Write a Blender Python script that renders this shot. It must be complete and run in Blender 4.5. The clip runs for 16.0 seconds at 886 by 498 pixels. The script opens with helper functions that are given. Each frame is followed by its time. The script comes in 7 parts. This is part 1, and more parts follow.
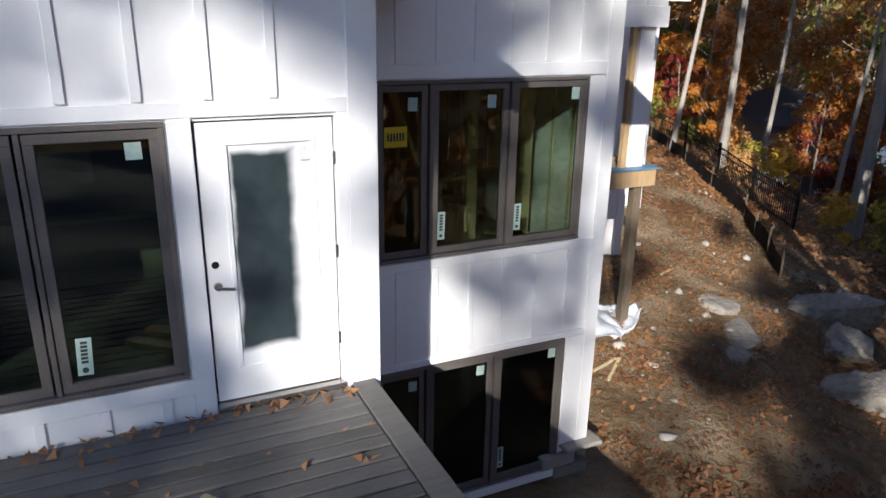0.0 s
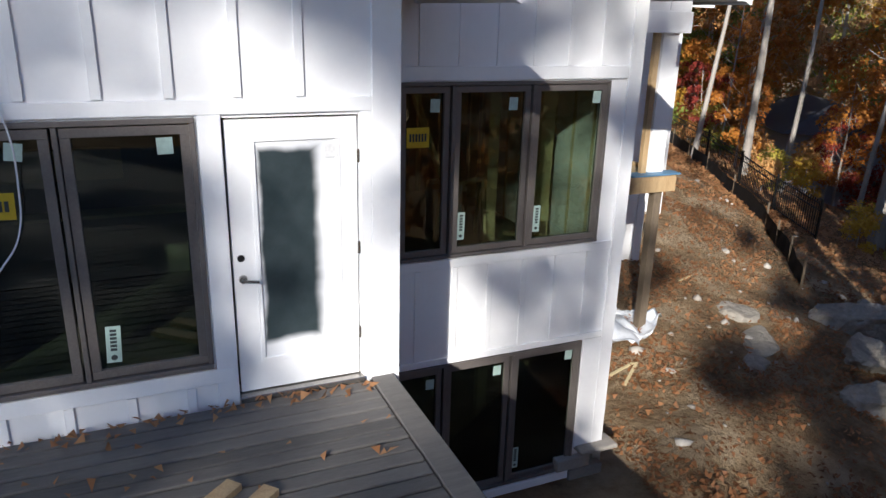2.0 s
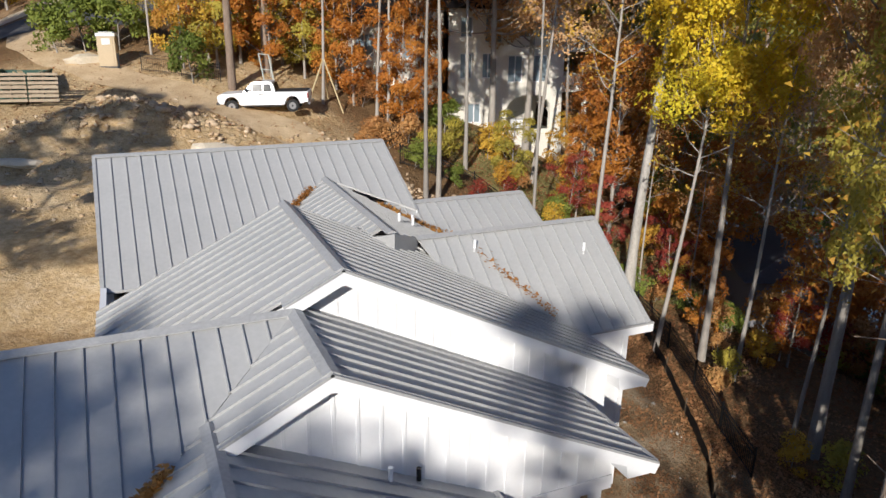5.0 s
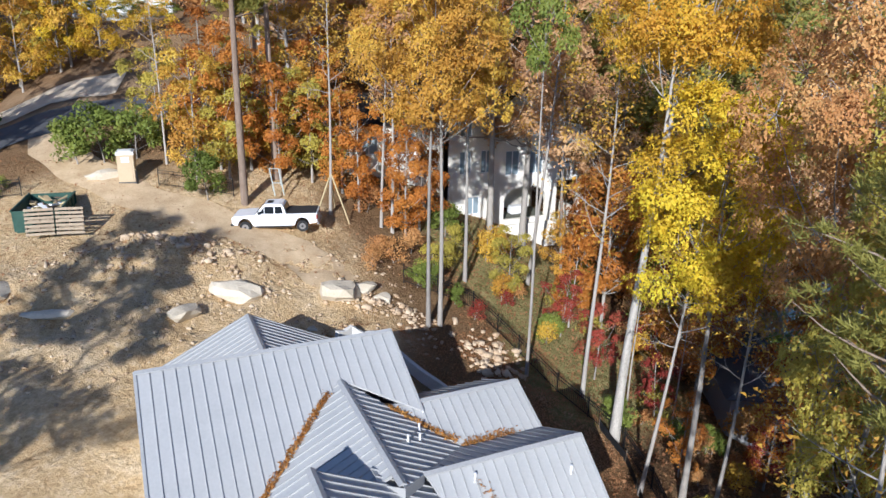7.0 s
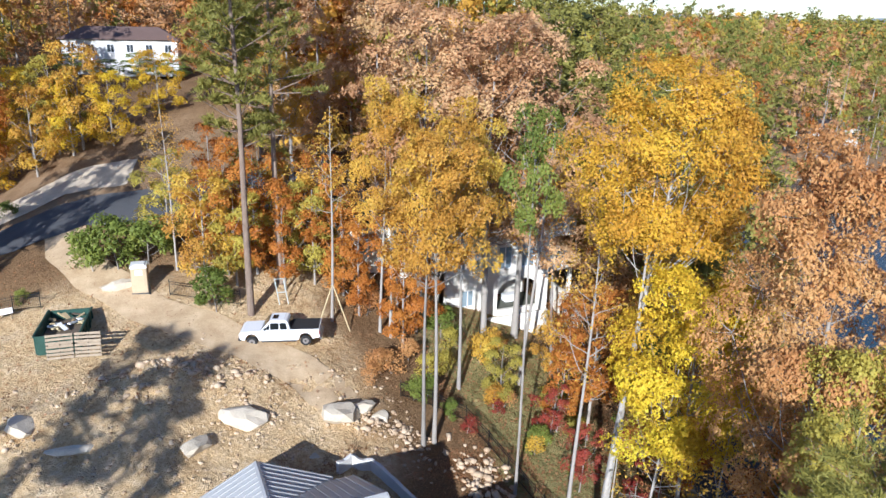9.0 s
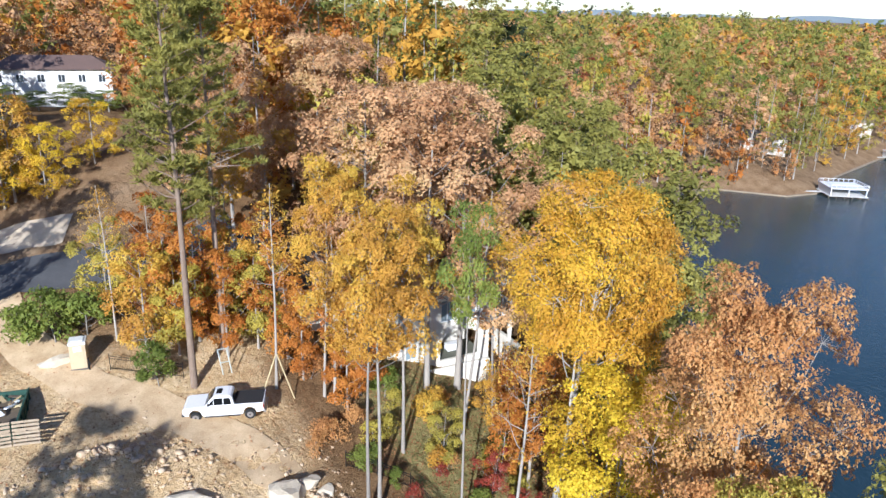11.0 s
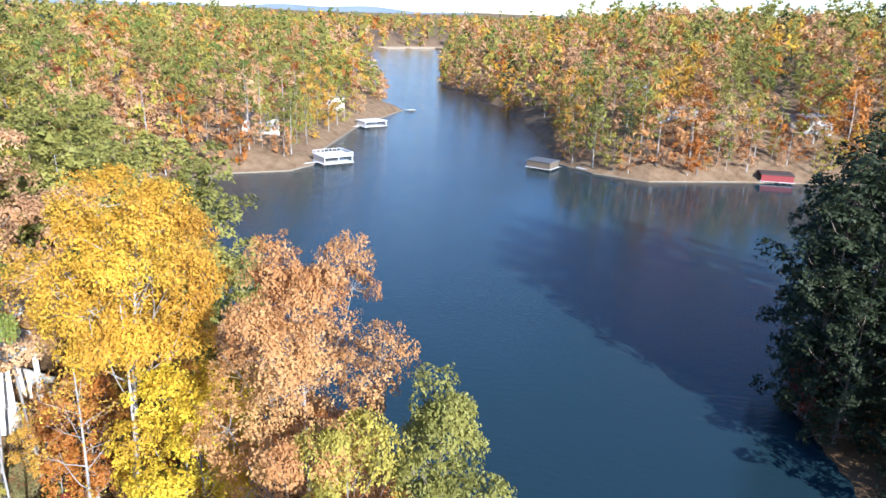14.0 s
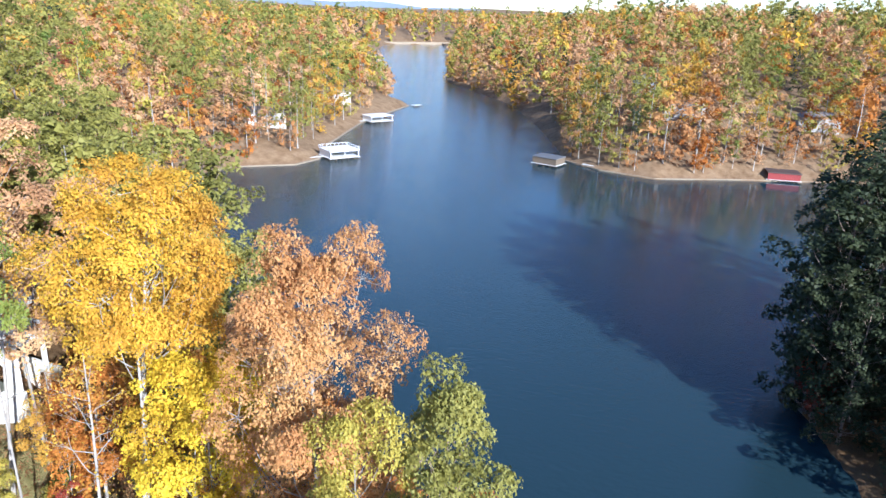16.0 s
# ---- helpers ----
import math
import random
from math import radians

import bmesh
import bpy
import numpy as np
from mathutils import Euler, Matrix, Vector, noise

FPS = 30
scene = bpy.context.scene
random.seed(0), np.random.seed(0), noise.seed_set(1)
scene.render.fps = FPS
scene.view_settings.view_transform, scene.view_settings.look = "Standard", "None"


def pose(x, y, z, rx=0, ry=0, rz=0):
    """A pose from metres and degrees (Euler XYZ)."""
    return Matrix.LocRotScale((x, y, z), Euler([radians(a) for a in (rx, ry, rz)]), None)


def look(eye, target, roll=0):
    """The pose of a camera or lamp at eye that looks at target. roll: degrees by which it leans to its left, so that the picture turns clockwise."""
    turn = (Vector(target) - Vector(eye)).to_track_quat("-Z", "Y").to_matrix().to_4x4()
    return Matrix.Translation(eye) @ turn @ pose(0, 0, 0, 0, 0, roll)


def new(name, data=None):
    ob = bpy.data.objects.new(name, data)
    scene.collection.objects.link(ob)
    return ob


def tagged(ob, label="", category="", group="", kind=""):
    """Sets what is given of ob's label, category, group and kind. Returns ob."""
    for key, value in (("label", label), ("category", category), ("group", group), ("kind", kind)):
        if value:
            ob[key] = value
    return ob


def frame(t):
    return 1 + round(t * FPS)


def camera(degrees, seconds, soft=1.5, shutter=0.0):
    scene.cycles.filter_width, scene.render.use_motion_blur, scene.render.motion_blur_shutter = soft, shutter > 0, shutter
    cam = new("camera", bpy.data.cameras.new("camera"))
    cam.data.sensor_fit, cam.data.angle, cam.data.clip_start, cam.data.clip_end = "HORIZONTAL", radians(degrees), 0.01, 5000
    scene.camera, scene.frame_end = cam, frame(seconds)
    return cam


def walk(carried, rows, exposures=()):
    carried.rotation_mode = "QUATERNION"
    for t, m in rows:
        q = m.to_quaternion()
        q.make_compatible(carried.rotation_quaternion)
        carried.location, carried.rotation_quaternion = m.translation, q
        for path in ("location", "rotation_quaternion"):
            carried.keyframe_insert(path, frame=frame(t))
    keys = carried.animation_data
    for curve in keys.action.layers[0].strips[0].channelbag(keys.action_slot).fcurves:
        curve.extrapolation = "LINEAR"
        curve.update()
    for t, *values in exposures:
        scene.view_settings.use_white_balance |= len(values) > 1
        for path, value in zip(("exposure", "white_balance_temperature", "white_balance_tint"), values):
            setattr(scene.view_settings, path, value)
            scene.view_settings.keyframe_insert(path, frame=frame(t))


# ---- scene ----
# a drone that rises straight up beside the house and then turns towards the lake
cam = camera(63.88, 16.0)
PATH = [
    (0, (0.295, 0.167, 2.804), (1.111, 1.878, 2.167), 1.00),
    (0.5, (0.209, 0.295, 2.780), (0.977, 2.029, 2.145), 1.31),
    (1, (0.129, 0.341, 2.769), (0.894, 2.078, 2.137), 1.34),
    (1.5, (0.176, 0.223, 2.783), (0.943, 1.959, 2.153), 1.45),
    (2, (0.242, 0.075, 2.790), (1.012, 1.811, 2.163), 1.57),
    (2.5, (0.210, 0.036, 2.788), (0.980, 1.773, 2.165), 1.54),
    (3, (0.308, -0.142, 3.804), (1.075, 1.597, 3.181), 1.38),
    (3.5, (0.445, -0.385, 5.878), (1.214, 1.352, 5.251), 1.24),
    (3.8, (0.448, -0.481, 7.138), (1.221, 1.253, 6.511), 1.22),
    (4, (0.448, -0.521, 7.967), (1.218, 1.215, 7.338), 1.18),
    (4.5, (0.402, -0.518, 10.013), (1.172, 1.217, 9.382), 1.07),
    (4.7, (0.373, -0.519, 10.828), (1.143, 1.215, 10.198), 0.98),
    (6.8, (-0.051, -0.518, 19.635), (0.725, 1.208, 18.988), 1.07),
    (7, (-0.083, -0.528, 20.488), (0.693, 1.198, 19.842), 1.12),
    (7.5, (-0.162, -0.557, 22.613), (0.617, 1.169, 21.972), 1.31),
    (8, (-0.235, -0.614, 24.686), (0.546, 1.114, 24.049), 1.47),
    (8.5, (-0.202, -0.701, 26.768), (0.578, 1.028, 26.135), 1.53),
    (9, (-0.087, -0.865, 28.816), (0.692, 0.866, 28.184), 1.47),
    (9.2, (-0.026, -0.932, 29.637), (0.751, 0.800, 29.006), 1.47),
    (11.3, (0.504, -0.496, 34.587), (1.477, 1.129, 33.945), 1.82),
    (11.5, (0.481, -0.478, 34.574), (1.516, 1.110, 33.934), 1.81),
    (12, (0.395, -0.443, 34.520), (1.739, 0.897, 33.888), 1.77),
    (12.5, (0.255, -0.404, 34.421), (1.869, 0.598, 33.796), 1.72),
    (13, (0.172, -0.394, 34.349), (1.930, 0.328, 33.726), 1.73),
    (13.5, (0.117, -0.391, 34.290), (1.873, 0.332, 33.664), 1.75),
    (14, (0.057, -0.375, 34.236), (1.812, 0.348, 33.605), 1.77),
    (14.5, (-0.021, -0.340, 34.186), (1.731, 0.386, 33.551), 1.81),
    (15, (-0.066, -0.322, 34.156), (1.684, 0.406, 33.518), 1.89),
    (15.5, (-0.123, -0.304, 34.117), (1.626, 0.426, 33.476), 2.05),
    (16, (-0.194, -0.290, 34.062), (1.553, 0.443, 33.420), 2.21),
]
EXPOSURES = [(0.0, 0.75, 6650, 10), (2.7, 0.72, 6650, 10), (3.5, 0.38, 6650, 10), (4.5, 0.2, 6950, 10), (6.8, 0.5, 6000, 10), (9.2, 0.72, 5880, 10), (11.3, 0.8, 5900, 10), (12.5, 1.05, 5800, 10), (13.5, 1.28, 5600, 10), (16.0, 1.28, 5600, 10)]
walk(cam, [(t, look(eye, target, roll)) for t, eye, target, roll in PATH], EXPOSURES)

# ---- world and sun ----
SUN_AZIMUTH, SUN_HEIGHT = 36.0, 23.5      # the way the light travels, clockwise from +y; height above the horizon
world = bpy.data.worlds.new("sky")
scene.world = world
world.use_nodes = True
wn = world.node_tree.nodes
sky = wn.new("ShaderNodeTexSky")
sky.sky_type = "NISHITA"
sky.sun_disc = False
sky.sun_elevation = radians(SUN_HEIGHT)
sky.sun_rotation = radians(SUN_AZIMUTH + 180)
sky.dust_density = 0.15
sky.ozone_density = 1.0
wn["Background"].inputs["Strength"].default_value = 0.085
cool = wn.new("ShaderNodeMix")          # clear, cool autumn sky
cool.data_type, cool.blend_type = "RGBA", "MULTIPLY"
cool.inputs["Factor"].default_value = 1.0
cool.inputs["B"].default_value = (0.80, 0.93, 1.22, 1)
world.node_tree.links.new(sky.outputs["Color"], cool.inputs["A"])
world.node_tree.links.new(cool.outputs["Result"], wn["Background"].inputs["Color"])
sun = new("sun", bpy.data.lights.new("sun", "SUN"))
sun.data.energy = 4.6
sun.data.angle = radians(0.55)
sun.data.color = (1.0, 0.975, 0.945)
sun.matrix_world = look((0, 0, 0), (math.sin(radians(SUN_AZIMUTH)), math.cos(radians(SUN_AZIMUTH)), -math.tan(radians(SUN_HEIGHT))))
sun.location = (-40, -55, 60)

# ---- materials ----
def material(name, rough=0.6, metal=0.0, spec=0.5):
    m = bpy.data.materials.new(name)
    m.use_nodes = True
    b = m.node_tree.nodes["Principled BSDF"]
    b.inputs["Roughness"].default_value = rough
    b.inputs["Metallic"].default_value = metal
    b.inputs["Specular IOR Level"].default_value = spec
    return m, m.node_tree.nodes, m.node_tree.links, b


def position(n):
    return n.new("ShaderNodeNewGeometry").outputs["Position"]


def noise_at(n, l, scale, detail=6.0, rough=0.6, stretch=None):
    """Noise in world metres."""
    out = position(n)
    if stretch:
        mp = n.new("ShaderNodeMapping")
        mp.inputs["Scale"].default_value = stretch
        l.new(out, mp.inputs["Vector"])
        out = mp.outputs["Vector"]
    t = n.new("ShaderNodeTexNoise")
    t.inputs["Scale"].default_value = scale
    t.inputs["Detail"].default_value = detail
    t.inputs["Roughness"].default_value = rough
    l.new(out, t.inputs["Vector"])
    return t.outputs["Fac"]


def ramp(n, l, fac, stops):
    r = n.new("ShaderNodeValToRGB")
    e = r.color_ramp.elements
    while len(e) < len(stops):
        e.new(0.5)
    for k, (p, c) in enumerate(stops):
        e[k].position, e[k].color = p, (*c, 1)
    l.new(fac, r.inputs["Fac"])
    return r.outputs["Color"]


def mix(n, l, fac, a, b, mode="MIX"):
    m = n.new("ShaderNodeMix")
    m.data_type, m.blend_type = "RGBA", mode
    for sock, v in ((m.inputs["Factor"], fac), (m.inputs["A"], a), (m.inputs["B"], b)):
        if isinstance(v, (int, float)):
            sock.default_value = v
        elif isinstance(v, tuple):
            sock.default_value = (*v, 1)
        else:
            l.new(v, sock)
    return m.outputs["Result"]


def bump(n, l, b, height, strength=0.3, dist=0.02):
    u = n.new("ShaderNodeBump")
    u.inputs["Strength"].default_value = strength
    u.inputs["Distance"].default_value = dist
    l.new(height, u.inputs["Height"])
    l.new(u.outputs["Normal"], b.inputs["Normal"])


def mottled(name, a, b_, scale=3.0, fine=40.0, rough=0.6, metal=0.0, strength=0.15, dist=0.01, spec=0.4, stretch=None, per_object=0.0, grain=0.35):
    """Two colours in soft patches and a fine grain, with a little relief."""
    m, n, l, b = material(name, rough, metal, spec)
    col = ramp(n, l, noise_at(n, l, scale, 5, 0.6, stretch), [(0.3, a), (0.7, b_)])
    f = noise_at(n, l, fine, 4, 0.6, stretch)
    col = mix(n, l, grain, col, ramp(n, l, f, [(0.3, tuple(v * 0.72 for v in a)), (0.7, tuple(min(1, v * 1.18) for v in b_))]))
    if per_object:
        rnd = n.new("ShaderNodeObjectInfo").outputs["Random"]
        col = mix(n, l, per_object, col, ramp(n, l, rnd, [(0.0, tuple(v * 0.6 for v in a)), (1.0, tuple(min(1, v * 1.35) for v in b_))]))
    l.new(col, b.inputs["Base Color"])
    bump(n, l, b, f, strength, dist)
    return m


MAT = {}
MAT["white_siding"] = mottled("white_siding", (0.79, 0.795, 0.80), (0.82, 0.82, 0.82), 0.5, 14, 0.55, strength=0.03, grain=0.06)
MAT["white_trim"] = mottled("white_trim", (0.80, 0.805, 0.81), (0.83, 0.83, 0.83), 1.0, 14, 0.5, strength=0.03, grain=0.06)
MAT["bronze"] = mottled("bronze", (0.13, 0.115, 0.105), (0.17, 0.15, 0.138), 3, 60, 0.45, 0.2)
MAT["roof_metal"] = mottled("roof_metal", (0.40, 0.402, 0.395), (0.46, 0.458, 0.447), 0.6, 9, 0.5, 0.1, 0.03, grain=0.15)
MAT["roof_seam"] = mottled("roof_seam", (0.37, 0.372, 0.368), (0.44, 0.438, 0.43), 0.8, 12, 0.48, 0.15, 0.03)
MAT["deck_wood"] = mottled("deck_wood", (0.075, 0.07, 0.066), (0.15, 0.14, 0.128), 2.2, 16, 0.75, strength=0.4, stretch=(1, 9, 1), per_object=0.3)
MAT["new_wood"] = mottled("new_wood", (0.36, 0.235, 0.12), (0.50, 0.36, 0.20), 3, 22, 0.7, strength=0.2, stretch=(4, 4, 0.5))
MAT["old_wood"] = mottled("old_wood", (0.11, 0.085, 0.06), (0.19, 0.145, 0.10), 3, 22, 0.8, strength=0.3, stretch=(4, 4, 0.5))
MAT["studs"] = mottled("studs", (0.50, 0.40, 0.22), (0.62, 0.52, 0.31), 3, 22, 0.75, strength=0.2)
MAT["osb"] = mottled("osb", (0.34, 0.25, 0.13), (0.48, 0.37, 0.21), 12, 60, 0.8)
# the dimness indoors is put into this colour
MAT["interior_shade"] = mottled("interior_shade", (0.10, 0.105, 0.08), (0.17, 0.17, 0.13), 1, 15, 0.9)
MAT["stone_wall"] = mottled("stone_wall", (0.22, 0.20, 0.18), (0.36, 0.33, 0.29), 4, 30, 0.85, strength=0.6, dist=0.02, per_object=0.5)
MAT["mortar"] = mottled("mortar", (0.25, 0.24, 0.22), (0.33, 0.31, 0.29), 6, 40, 0.9)
MAT["stucco"] = mottled("stucco", (0.74, 0.70, 0.61), (0.84, 0.80, 0.71), 0.5, 12, 0.85, strength=0.2)
MAT["bark_grey"] = mottled("bark_grey", (0.20, 0.175, 0.15), (0.42, 0.385, 0.34), 3, 22, 0.9, strength=0.9, dist=0.03, stretch=(1.6, 1.6, 0.35), per_object=0.35)
MAT["bark_pale"] = mottled("bark_pale", (0.27, 0.245, 0.21), (0.52, 0.49, 0.44), 2.5, 20, 0.85, strength=0.6, dist=0.02, stretch=(1.5, 1.5, 0.4))
MAT["bark_pine"] = mottled("bark_pine", (0.17, 0.115, 0.08), (0.34, 0.26, 0.20), 4, 22, 0.92, strength=1.0, dist=0.03, stretch=(1.6, 1.6, 0.4), per_object=0.3)
MAT["black_metal"] = mottled("black_metal", (0.012, 0.012, 0.013), (0.022, 0.022, 0.023), 4, 40, 0.45, 0.4)
MAT["silt_cloth"] = mottled("silt_cloth", (0.018, 0.019, 0.021), (0.035, 0.035, 0.038), 3, 40, 0.7)
MAT["red_paint"] = mottled("red_paint", (0.22, 0.03, 0.03), (0.30, 0.05, 0.045), 2, 20, 0.6)
MAT["chrome"] = mottled("chrome", (0.35, 0.33, 0.30), (0.45, 0.43, 0.40), 4, 40, 0.25, 0.9)


def glass_material(name, tint, rough=0.0):
    """Thin window glass: a clear pane with a mirror gloss that grows towards grazing view."""
    m, n, l, b = material(name)
    n.remove(b)
    clear = n.new("ShaderNodeBsdfTransparent")
    clear.inputs["Color"].default_value = (*tint, 1)
    gloss = n.new("ShaderNodeBsdfGlossy")
    gloss.inputs["Roughness"].default_value = rough
    fres = n.new("ShaderNodeFresnel")
    fres.inputs["IOR"].default_value = 1.52
    two = n.new("ShaderNodeMath")
    two.operation = "MULTIPLY"
    two.inputs[1].default_value = 1.8
    two.use_clamp = True
    l.new(fres.outputs["Fac"], two.inputs[0])
    s = n.new("ShaderNodeMixShader")
    l.new(two.outputs["Value"], s.inputs["Fac"])
    l.new(clear.outputs["BSDF"], s.inputs[1])
    l.new(gloss.outputs["BSDF"], s.inputs[2])
    l.new(s.outputs["Shader"], n["Material Output"].inputs["Surface"])
    return m


MAT["glass"] = glass_material("glass", (0.44, 0.54, 0.46))


def plain(name, colour, rough=0.6, metal=0.0):
    lo = tuple(v * 0.9 for v in colour)
    return mottled(name, lo, colour, 2.0, 35.0, rough, metal, 0.06)


def leaf_material(name, stops, leaf=0.28, patch_scale=0.16, gain=1.6):
    """Leaves: a colour of its own for each leaf, patches over the crown, some light let through."""
    m, n, l, b = material(name, 0.6, 0.0, 0.25)
    g = n.new("ShaderNodeNewGeometry")
    per_leaf = g.outputs["Random Per Island"]
    patch = noise_at(n, l, patch_scale, 3, 0.6)
    add = n.new("ShaderNodeMath")
    add.operation = "MULTIPLY_ADD"
    add.inputs[1].default_value = leaf
    l.new(per_leaf, add.inputs[0])
    sub = n.new("ShaderNodeMath")
    sub.operation = "MULTIPLY_ADD"
    sub.inputs[1].default_value, sub.inputs[2].default_value = gain, 0.35 - gain / 2
    l.new(patch, sub.inputs[0])
    l.new(sub.outputs["Value"], add.inputs[2])
    col = ramp(n, l, add.outputs["Value"], stops)
    l.new(col, b.inputs["Base Color"])
    tr = n.new("ShaderNodeBsdfTranslucent")
    l.new(col, tr.inputs["Color"])
    s = n.new("ShaderNodeMixShader")
    s.inputs["Fac"].default_value = 0.28
    l.new(b.outputs["BSDF"], s.inputs[1])
    l.new(tr.outputs["BSDF"], s.inputs[2])
    l.new(s.outputs["Shader"], n["Material Output"].inputs["Surface"])
    return m


HUES = {
    "amber": [(0.0, (0.36, 0.155, 0.022)), (0.4, (0.58, 0.315, 0.035)), (0.75, (0.68, 0.45, 0.04)), (1.0, (0.66, 0.52, 0.06))],
    "yellow": [(0.0, (0.38, 0.19, 0.02)), (0.35, (0.60, 0.37, 0.03)), (0.7, (0.70, 0.52, 0.035)), (1.0, (0.64, 0.58, 0.06))],
    "gold": [(0.0, (0.33, 0.15, 0.03)), (0.4, (0.56, 0.305, 0.05)), (0.75, (0.65, 0.44, 0.065)), (1.0, (0.56, 0.47, 0.10))],
    "orange": [(0.0, (0.20, 0.06, 0.015)), (0.4, (0.44, 0.155, 0.028)), (0.75, (0.55, 0.24, 0.045)), (1.0, (0.52, 0.33, 0.08))],
    "rust": [(0.0, (0.25, 0.10, 0.036)), (0.4, (0.50, 0.24, 0.085)), (0.75, (0.61, 0.345, 0.13)), (1.0, (0.63, 0.43, 0.17))],
    "tan": [(0.0, (0.29, 0.135, 0.06)), (0.4, (0.53, 0.30, 0.145)), (0.75, (0.66, 0.42, 0.21)), (1.0, (0.60, 0.44, 0.19))],
    "red": [(0.0, (0.13, 0.02, 0.016)), (0.5, (0.31, 0.05, 0.035)), (1.0, (0.42, 0.13, 0.06))],
    "olive": [(0.0, (0.18, 0.16, 0.035)), (0.4, (0.38, 0.32, 0.06)), (0.8, (0.55, 0.44, 0.075)), (1.0, (0.58, 0.44, 0.09))],
    "green": [(0.0, (0.075, 0.10, 0.02)), (0.5, (0.17, 0.215, 0.04)), (1.0, (0.33, 0.34, 0.07))],
    "pine": [(0.0, (0.13, 0.13, 0.032)), (0.5, (0.275, 0.255, 0.058)), (1.0, (0.44, 0.38, 0.095))],
    # evergreen is darkened to stand in for shade on the lake's bank
    "evergreen": [(0.0, (0.022, 0.03, 0.014)), (0.5, (0.045, 0.058, 0.024)), (1.0, (0.085, 0.095, 0.04))],
}
LEAF = {k: leaf_material("leaf_" + k, v) for k, v in HUES.items()}
FAR_LEAF = {k: leaf_material("far_leaf_" + k, v, 0.16, 0.05, 1.3) for k, v in HUES.items()}     # whole crowns of one colour

# ---- helpers for meshes ----
def part(name, bm, mat, parent=None, label="", smooth=False):
    """Links a bmesh as one mesh object, under a thing or a part."""
    me = bpy.data.meshes.new(name)
    bm.to_mesh(me)
    bm.free()
    if mat:
        me.materials.append(mat)
    if smooth:
        me.polygons.foreach_set("use_smooth", [True] * len(me.polygons))
    ob = new(name, me)
    ob.parent = parent
    return tagged(ob, label)


def thing(name, label, category, at=(0, 0, 0), turn=0.0, group="", kind=""):
    e = new(name)
    e.empty_display_size = 0.1
    e.matrix_basis = pose(*at, 0, 0, turn)
    return tagged(e, label, category, group, kind)


def add_box(bm, x0, x1, y0, y1, z0, z1, m=None):
    vs = [bm.verts.new(p if m is None else m @ Vector(p)) for p in ((x0, y0, z0), (x1, y0, z0), (x1, y1, z0), (x0, y1, z0), (x0, y0, z1), (x1, y0, z1), (x1, y1, z1), (x0, y1, z1))]
    for f in ((3, 2, 1, 0), (4, 5, 6, 7), (0, 1, 5, 4), (1, 2, 6, 5), (2, 3, 7, 6), (3, 0, 4, 7)):
        bm.faces.new([vs[i] for i in f])
    return vs


def box(x0, x1, y0, y1, z0, z1, bevel=0.0):
    bm = bmesh.new()
    add_box(bm, min(x0, x1), max(x0, x1), min(y0, y1), max(y0, y1), min(z0, z1), max(z0, z1))
    if bevel:
        bmesh.ops.bevel(bm, geom=bm.edges[:], offset=bevel, segments=1, affect="EDGES")
    return bm


def beam(p, q, w, h, up=(0, 0, 1)):
    """A bar from p to q, w wide and h high."""
    p, q = Vector(p), Vector(q)
    d = (q - p).normalized()
    u = Vector(up)
    if abs(d.dot(u)) > 0.98:
        u = Vector((0, 1, 0))
    s = d.cross(u).normalized()
    u = s.cross(d)
    bm = bmesh.new()
    v = [bm.verts.new(e + s * a * w / 2 + u * b * h / 2) for e in (p, q) for a, b in ((-1, -1), (1, -1), (1, 1), (-1, 1))]
    for f in ((0, 1, 2, 3), (7, 6, 5, 4), (0, 4, 5, 1), (1, 5, 6, 2), (2, 6, 7, 3), (3, 7, 4, 0)):
        bm.faces.new([v[i] for i in f])
    bmesh.ops.recalc_face_normals(bm, faces=bm.faces[:])
    return bm


def tube_arrays(points, radii, sides=8):
    """Vertices and quads of a tube along points."""
    P = np.array(points, float)
    V, F = [], []
    for i, (c, r) in enumerate(zip(P, radii)):
        d = P[min(i + 1, len(P) - 1)] - P[max(i - 1, 0)]
        d = d / (np.linalg.norm(d) + 1e-9)
        a = np.cross(d, (0.0, 0.0, 1.0)) if abs(d[2]) < 0.9 else np.cross(d, (1.0, 0.0, 0.0))
        a /= np.linalg.norm(a)
        b = np.cross(d, a)
        for k in range(sides):
            w = 2 * math.pi * k / sides
            V.append(c + r * (math.cos(w) * a + math.sin(w) * b))
        if i:
            for k in range(sides):
                k2 = (k + 1) % sides
                F.append(((i - 1) * sides + k, (i - 1) * sides + k2, i * sides + k2, i * sides + k))
    return np.array(V), np.array(F, int)


def mesh_from(name, V, F, mat, smooth=False):
    """A mesh from vertices and quads (or a list of faces)."""
    me = bpy.data.meshes.new(name)
    if isinstance(F, np.ndarray):
        k = F.shape[1]
        me.vertices.add(len(V))
        me.vertices.foreach_set("co", np.asarray(V, np.float32).ravel())
        me.loops.add(F.size)
        me.loops.foreach_set("vertex_index", F.astype(np.int32).ravel())
        me.polygons.add(len(F))
        me.polygons.foreach_set("loop_start", np.arange(0, F.size, k, dtype=np.int32))
        if smooth:
            me.polygons.foreach_set("use_smooth", np.ones(len(F), bool))
        me.update(calc_edges=True)
        me.validate()
    else:
        me.from_pydata([tuple(v) for v in V], [], F)
    for m in (mat if isinstance(mat, (list, tuple)) else [mat]):
        me.materials.append(m)
    return me


